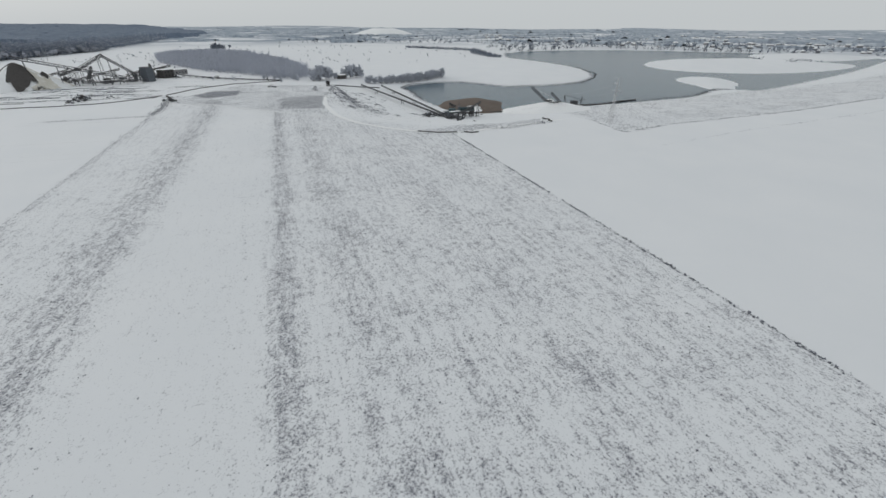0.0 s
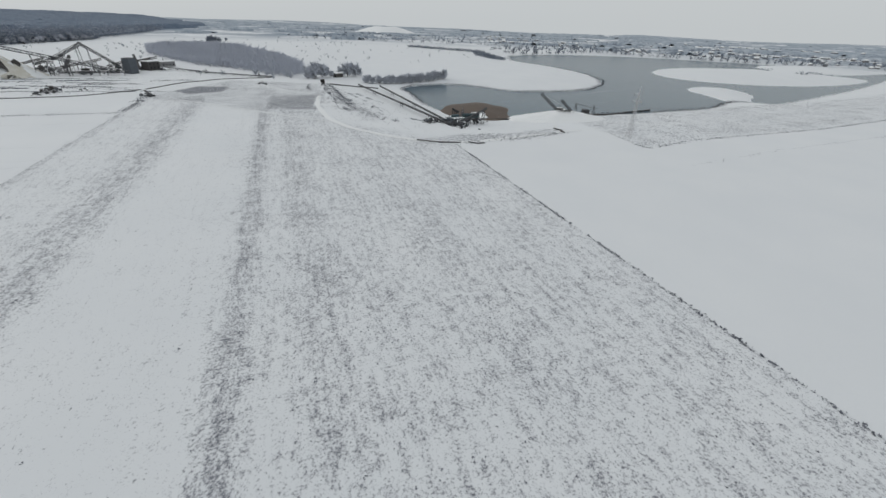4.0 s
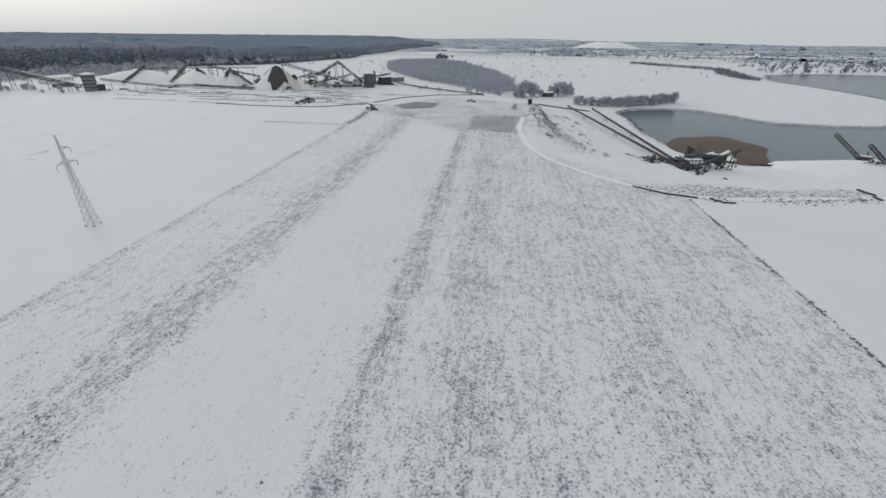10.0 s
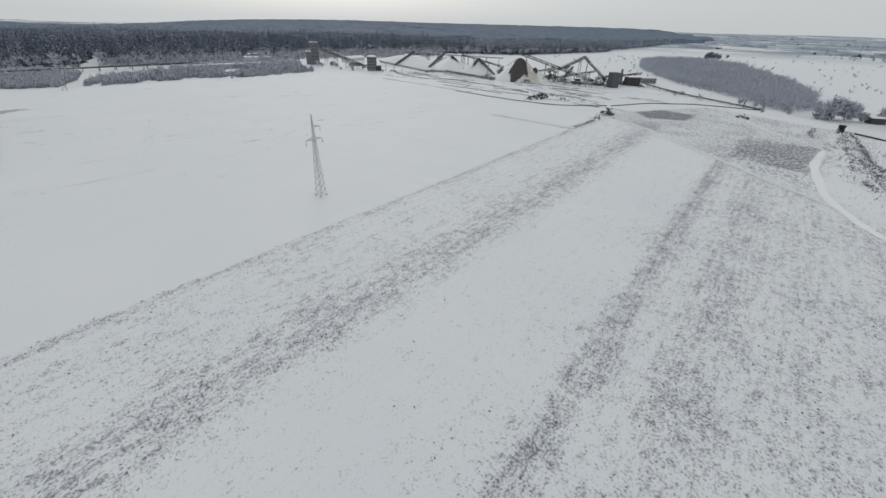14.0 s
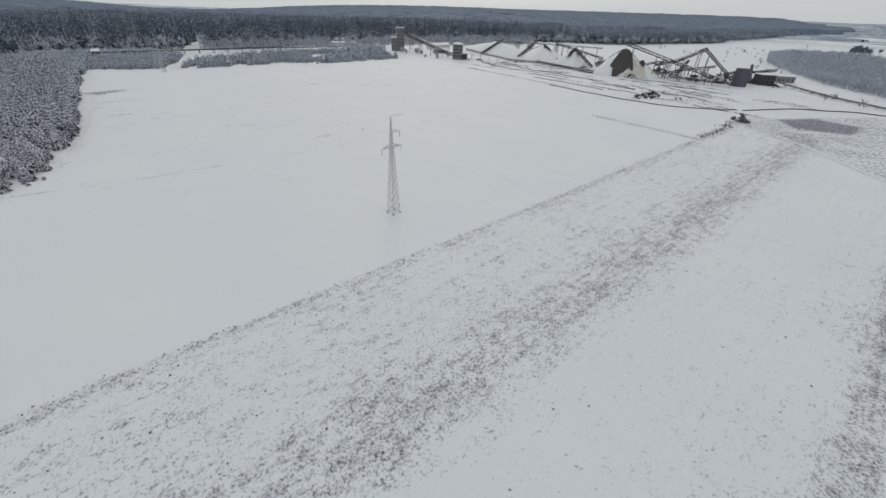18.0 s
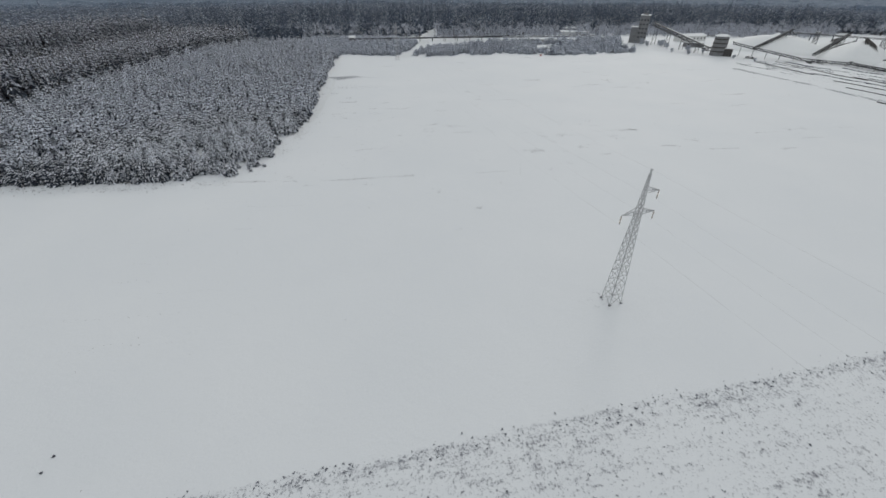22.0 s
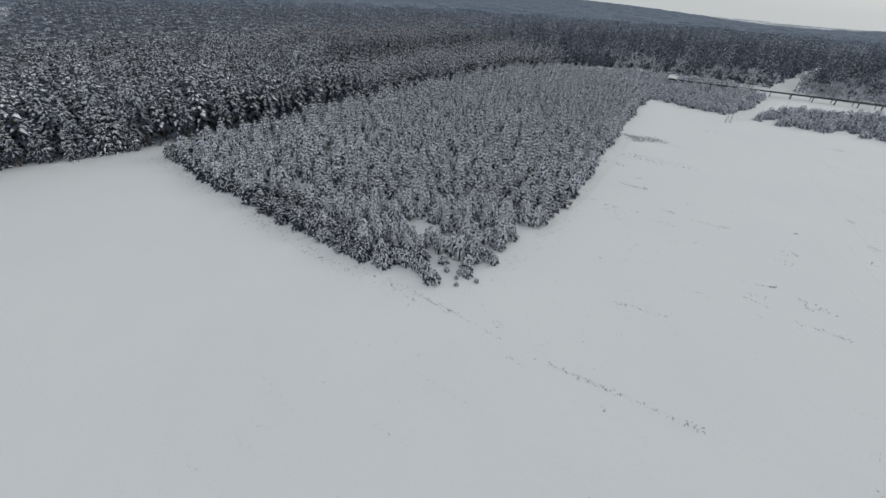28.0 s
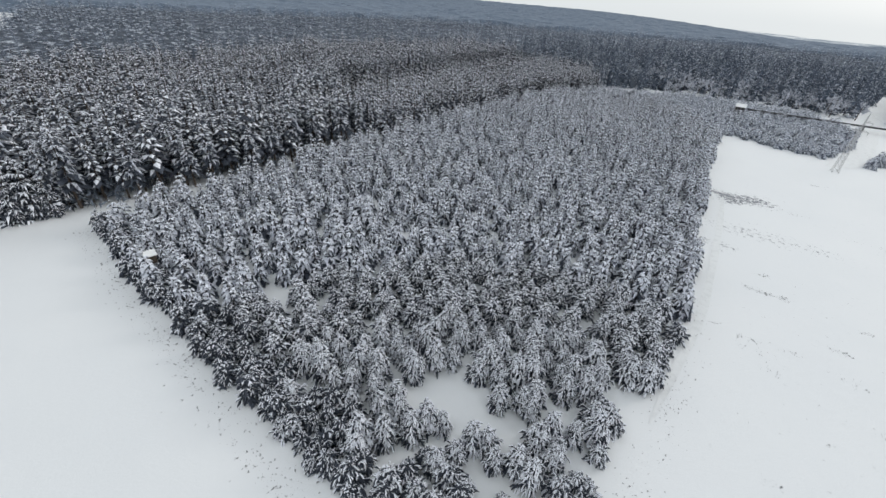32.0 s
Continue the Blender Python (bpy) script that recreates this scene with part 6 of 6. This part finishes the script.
for x, y, r, h, k in ((246, 70, 6.0, 6.8, 22), (238, 74, 5.5, 4.0, 24), (241, 66, 5.0, 3.6, 25)):
    hump = new("snow_hump", heap_mesh("snow_hump", r, h, "snow", k, sharp=1.1, stretch=1.25, n=18, rings=7))
    hump.matrix_world = pose(x, y, float(land_height(x, y)) - 0.2)
    tagged(hump, "uneven heap of snow-covered sand beside the water", "heap", "sand heaps")
MOUND = (274.0, 18.0)
MOUND_Z = float(land_height(*MOUND)) - 0.5
mound = new("snow_mound", heap_mesh("snow_mound", 20, 8.2, "snow", 23, stretch=2.1, sharp=0.95, n=56))
mound.matrix_world = pose(*MOUND, MOUND_Z, 0, 0, -43)
tagged(mound, "broad snow-covered spoil mound at the shore", "heap")


def on_mound(x, y):
    """The height of the mound's skin at a place."""
    dx, dy, a = x - MOUND[0], y - MOUND[1], radians(-43)
    f = math.hypot((dx * math.cos(a) + dy * math.sin(a)) / 42, (dy * math.cos(a) - dx * math.sin(a)) / 20)
    return MOUND_Z + 8.2 * (1 - min(1.0, f) ** 0.95)


def crane(x, y, turn, label, boom, rise):
    ob = thing("dragline_crane", x, y, on_mound(x, y) - 0.5, label, "crane", "shore machines", turn)
    for side in (-1, 1):
        track_ = part("crawler", made(lambda bm: box(bm, -2.6, 2.6, side * 1.9 - 0.5, side * 1.9 + 0.5, 0, 1.1, 0.2)), "belt", ob)
        for k in range(4):
            part("roller", made(lambda bm: drum(bm, (-1.9 + 1.27 * k, side * 2.42, 0.45), (-1.9 + 1.27 * k, side * 2.5, 0.45), 0.35, 10)), "steel", track_)
    cab = part("cabin", made(lambda bm: box(bm, -3.2, 1.6, -1.6, 1.6, 1.1, 4.0, 0.15)), "rust", ob)
    part("window", made(lambda bm: box(bm, 1.56, 1.66, -1.2, 0.2, 2.4, 3.6)), "glass", cab)
    part("roof_snow", made(lambda bm: box(bm, -3.1, 1.4, -1.5, 1.5, 4.0, 4.25, 0.08)), "snow", cab)
    part("boom", made(lambda bm: truss(bm, (1.5, 0, 1.8), (1.5 + boom, 0, 1.8 + rise), 1.7, 1.6, 9, 0.22)), "belt", ob, "dark lattice boom")
    part("mast", made(lambda bm: (beam(bm, (-1.5, -0.9, 4.0), (-0.6, 0, 6.6), 0.2), beam(bm, (-1.5, 0.9, 4.0), (-0.6, 0, 6.6), 0.2))), "belt", ob)
    part("stay", made(lambda bm: beam(bm, (-0.6, 0, 6.6), (1.5 + boom, 0, 2.8 + rise), 0.1)), "wire", ob)
    return ob


scrap_heap(271, 17, 9, 5, 2.0, "dark scrapped parts on the crest of the snowy mound", 19, 12, z=MOUND_Z + 6.6)
crane(284, 25, 112, "dark dragline crane with a raised lattice boom on the snowy mound", 13, 10.5)


def dredger(x, y, turn):
    ob = thing("dredger", x, y, WATER - 0.4, "dark floating dredger moored at the snowy shore", "boat", "shore machines", turn)
    part("hull", made(lambda bm: box(bm, -16, 16, -3.5, 3.5, -0.3, 1.4, 0.25)), "belt", ob)
    part("deck_snow", made(lambda bm: box(bm, -15, 6, -3, 3, 1.4, 1.62, 0.08)), "snow", ob)
    part("wheelhouse", made(lambda bm: box(bm, -3, 2, -2.2, 2.2, 1.6, 5.0, 0.12)), "belt", ob)
    part("ladder_boom", made(lambda bm: truss(bm, (-11, 0, 1.6), (-22, 0, 11), 2.0, 1.4, 8, 0.18)), "belt", ob)
    part("gantry", made(lambda bm: (beam(bm, (-8, -3, 1.4), (-9.5, 0, 9.5), 0.35), beam(bm, (-8, 3, 1.4), (-9.5, 0, 9.5), 0.35), beam(bm, (-9.5, 0, 9.5), (4, 0, 6.5), 0.25))), "belt", ob)
    part("mast", made(lambda bm: (beam(bm, (6, -2, 1.4), (6, 0, 8.5), 0.3), beam(bm, (6, 2, 1.4), (6, 0, 8.5), 0.3), beam(bm, (3, 0, 5), (9, 0, 6), 0.22))), "belt", ob)
    part("pontoon", made(lambda bm: box(bm, 16.2, 26, -1.4, 1.4, -0.2, 1.0, 0.2)), "rust", ob)


dredger(312, 11, -52)

# ---- the far country ----
def canopy(name, poly, step, height, label, seed, mat="canopy"):
    """Far woods as one uneven roof of treetops with steep edges."""
    xs, ys = [p[0] for p in poly], [p[1] for p in poly]
    x, y = np.meshgrid(np.arange(min(xs), max(xs) + step, step), np.arange(min(ys), max(ys) + step, step), indexing="ij")
    r = np.random.RandomState(seed)
    x, y = x + r.uniform(-0.35, 0.35, x.shape) * step, y + r.uniform(-0.35, 0.35, y.shape) * step
    inside = in_poly(x, y, poly) & ~in_poly(x, y, RIDE) & (edge_dist(x, y, RIDE) > 17)
    z = land_height(x, y) + np.where(inside, height * (0.72 + 0.3 * r.rand(*x.shape) + 0.14 * fractal(x, y, 180, seed)), -2)
    ids = np.arange(x.size).reshape(x.shape)
    q = np.stack([ids[:-1, :-1], ids[1:, :-1], ids[1:, 1:], ids[:-1, 1:]], -1).reshape(-1, 4)
    flag = inside.ravel()
    q = q[flag[q].any(1)]
    used, back_ = np.unique(q, return_inverse=True)
    me = mesh_np(name, np.stack([x, y, z], -1).reshape(-1, 3)[used], back_.reshape(q.shape), [mat])
    return tagged(new(name, me), label, "woods", kind="stuff")


canopy("far_woods", [(-1190, 200), (-880, -420), (-1500, -1500), (-3800, -2200), (-4700, 500), (-4300, 2600), (-2400, 4300), (-1100, 4500), (-500, 3600), (-200, 2500), (100, 1900), (370, 1390), (-330, 1250), (-1000, 890)], 26, 20, "distant frosted forest on low hills, haze painted in its colour", 1)
# added dark sheet that paints the shade between the far trees
canopy("forest_floor_canopy", [(p[0] * 1.0 - 22, p[1] + 26) if p[0] > -500 else p for p in FAR_A], 13, 11, "dark sheet below the far treetops, standing in for shade", 3, "gap")
canopy("far_woods", [(380, 1390), (100, 1900), (-500, 3600), (-1100, 4500), (200, 4780), (1900, 4500), (1750, 3300), (1500, 2600), (1250, 2150), (905, 1900)], 24, 18, "distant frosted forest edge, haze painted in its colour", 2)
DIKE = [(965, 670), (940, 430), (857, 357), (775, 290), (726, 288), (735, 306), (800, 375), (905, 440), (930, 660)]
forest("dike_scrub", "dark brush along a low dike", [DIKE], 5.5, bush, 0.9, 12, mats=("fardark", "bark"), thin=0.15)
rs = np.random.RandomState(5)
k = 0
while k < 100:
    a, r = radians(rs.uniform(-32, 62)), rs.uniform(1480, 4300)
    cx, cy = r * math.cos(a), r * math.sin(a)
    w, d, turn = rs.uniform(25, 150) * (r / 2400), rs.uniform(12, 36) * (r / 1800), a + math.pi / 2 + rs.uniform(-0.4, 0.4)
    poly = [(cx + w * math.cos(t) * math.cos(turn) - d * math.sin(t) * math.sin(turn), cy + w * math.cos(t) * math.sin(turn) + d * math.sin(t) * math.cos(turn)) for t in np.arange(0, 6.28, 0.5)]
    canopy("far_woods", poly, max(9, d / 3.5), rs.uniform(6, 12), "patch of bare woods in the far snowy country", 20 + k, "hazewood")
    k += 1
for k, (r0, wide) in enumerate(((2500, 60), (3000, 110), (3600, 170), (4300, 260))):
    for a0 in range(-44, 62, 14):
        lo, hi = a0 + rs.uniform(0, 4), a0 + 14 - rs.uniform(0, 3)
        arc = [lo + (hi - lo) * j / 6 for j in range(7)]
        inner, outer_ = [r0 * (1 + 0.02 * math.sin(a * 0.7 + k)) - wide * rs.uniform(0.2, 1) for a in arc], [r0 * (1 + 0.02 * math.sin(a * 0.7 + k)) + wide * rs.uniform(0.2, 1) for a in arc]
        ring = [(r * math.cos(radians(a)), r * math.sin(radians(a))) for r, a in zip(inner, arc)] + [(r * math.cos(radians(a)), r * math.sin(radians(a))) for r, a in list(zip(outer_, arc))[::-1]]
        # horizon belts take the same haze-tinted colour
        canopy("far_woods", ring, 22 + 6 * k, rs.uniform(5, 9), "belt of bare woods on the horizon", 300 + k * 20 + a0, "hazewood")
bushes = []
for _ in range(280):
    x, y = rs.uniform(120, 900), rs.uniform(330, 1100)
    if y > 1.1 * x + 480 or in_poly(np.array([x]), np.array([y]), WOOD)[0]:
        continue
    bushes.append((x, y))
bushes += [(rs.uniform(195, 380), rs.uniform(500, 860)) for _ in range(70)]
bushes += [(rs.uniform(330, 560), rs.uniform(690, 960)) for _ in range(50)]
b = np.array(bushes)
sz = rs.uniform(0.25, 1.0, len(b)) ** 1.8
v, t, i = scatter(bush[0], np.stack([b[:, 0], b[:, 1], land_height(*b.T), rs.uniform(0, 6, len(b)), sz, sz], -1))
tagged(new("plain_bushes", mesh_np("plain_bushes", v, t, ["fardark", "bark"], i)), "scattered dark bushes on the snowy plain", "bushes", kind="stuff")


def lakeside(points, step, jitter, sizes, seed, name, label, mat="fardark"):
    r = np.random.RandomState(seed)
    pts = np.array(points, float)
    cum = np.concatenate([[0], np.cumsum(np.hypot(*np.diff(pts, axis=0).T))])
    at = np.arange(0, cum[-1], step) + r.uniform(-0.5, 0.5, len(np.arange(0, cum[-1], step))) * step
    x, y = np.interp(at, cum, pts[:, 0]) + r.normal(0, jitter, len(at)), np.interp(at, cum, pts[:, 1]) + r.normal(0, jitter, len(at))
    s = r.uniform(*sizes, len(at))
    v, t, i = joined([scatter(q, np.stack([x, y, np.maximum(land_height(x, y), WATER), r.uniform(0, 6, len(at)), s, s * 1.1], -1)[k::2]) for k, q in enumerate(bush)])
    return tagged(new(name, mesh_np(name, v, t, [mat, "bark"], i)), label, "trees", kind="stuff")


lakeside([(1010, 402), (1215, 320), (1330, 262), (1362, 110), (1375, 20), (1366, -110), (1420, -290)], 10, 8, (1.0, 3.0), 3, "shore_trees", "row of bare trees along the far lake shore")
lakeside([(1080, 470), (1300, 400), (1480, 240), (1500, 40), (1490, -160), (1560, -330), (1700, -520)], 9, 30, (0.8, 2.4), 4, "shore_trees", "bare trees among the far village")
lakeside([(830, 312), (774, 215), (681, 110), (600, 62), (571, 56), (540, 50), (480, 50), (431, 75), (391, 111)], 0.55, 0.7, (0.07, 0.19), 5, "reed_fringe", "dark reed fringe along the lake shore", "reed")
lakeside([(402, 166), (390, 190), (350, 209), (318, 201), (305, 178), (268, 139)], 0.55, 0.7, (0.08, 0.22), 6, "reed_fringe", "dark reed fringe along the lake inlet", "reed")
lakeside([(290, 30), (332, -9), (385, -43), (432, -74), (500, -88)], 1.8, 1.2, (0.15, 0.45), 7, "reed_fringe", "dark reeds and brush on the near shore", "reed")
lakeside([(940, -200), (969, -190), (1066, -259), (1090, -235)], 4, 3, (0.3, 0.8), 8, "isle_brush", "dark brush on the long snowy island")
lakeside([(1095, -60), (1119, -156), (1125, -170)], 3, 7, (0.3, 0.9), 9, "isle_brush", "frosted brush on the long snowy island")

for k, r0 in enumerate((1560, 1750, 1980, 2250, 2550, 2900)):
    arc = [(r0 * math.cos(radians(a)) * (1 + 0.04 * math.sin(a * 0.9 + k)), r0 * math.sin(radians(a)) * (1 + 0.04 * math.sin(a * 0.9 + k))) for a in range(-28, 52, 4)]
    lakeside(arc, 7 + 2 * k, 60, (0.6, 1.7), 40 + k, "village_trees", "bare trees among far fields and houses")
hill = new("spoil_cone", heap_mesh("spoil_cone", 190, 42, "snow", 33, stretch=1.0, sharp=1.6, top=0.35))
hill.matrix_world = pose(2150, 1740, float(land_height(2150, 1740)) - 2)
tagged(hill, "wide flat-topped snowy spoil hill in the distance", "hill")


def house_meshes(w, d, h, rise):
    bm = bmesh.new()
    box(bm, -w / 2, w / 2, -d / 2, d / 2, -1.0, h)
    wall = bpy.data.meshes.new("wall")
    bm.to_mesh(wall), bm.free()
    wall.materials.append(MAT["house"])
    bm = bmesh.new()
    a, b = w / 2 + 0.6, d / 2 + 0.6
    vs = [bm.verts.new(p) for p in ((-a, -b, h), (a, -b, h), (a, b, h), (-a, b, h), (-a, 0, h + rise), (a, 0, h + rise))]
    for q in ((0, 1, 5, 4), (2, 3, 4, 5), (1, 2, 5), (3, 0, 4), (3, 2, 1, 0)):
        bm.faces.new([vs[i] for i in q])
    roof = bpy.data.meshes.new("roof")
    bm.to_mesh(roof), bm.free()
    roof.materials.append(MAT["snow"])
    return wall, roof


forms = [house_meshes(11, 9, 4.5, 4.0), house_meshes(15, 10, 6.0, 4.5), house_meshes(24, 12, 5.0, 3.0), house_meshes(9, 8, 3.5, 3.5)]
rs = np.random.RandomState(17)
lots = []
while len(lots) < 200:
    a, r = radians(rs.uniform(-30, 26)), rs.uniform(1420, 2900)
    x, y = r * math.cos(a), r * math.sin(a)
    if in_poly(np.array([x]), np.array([y]), LAKE)[0] or float(edge_dist(np.array([x]), np.array([y]), LAKE)[0]) < 25:
        continue
    if fractal(np.array([x]), np.array([y]), 700, 9)[0] < -0.1:
        continue
    lots.append((x, y))
for x, y in lots:
    form = forms[rs.randint(4)]
    ob = thing("village_house", x, y, float(land_height(x, y)), "small village house with a snowed gable roof across the lake", "house", "village houses", rs.uniform(0, 180))
    s = rs.uniform(0.45, 1.0)
    ob.scale = (s, s, s)
    for nm, me in zip(("wall", "roof"), form):
        child = new(nm, me)
        child.parent = ob
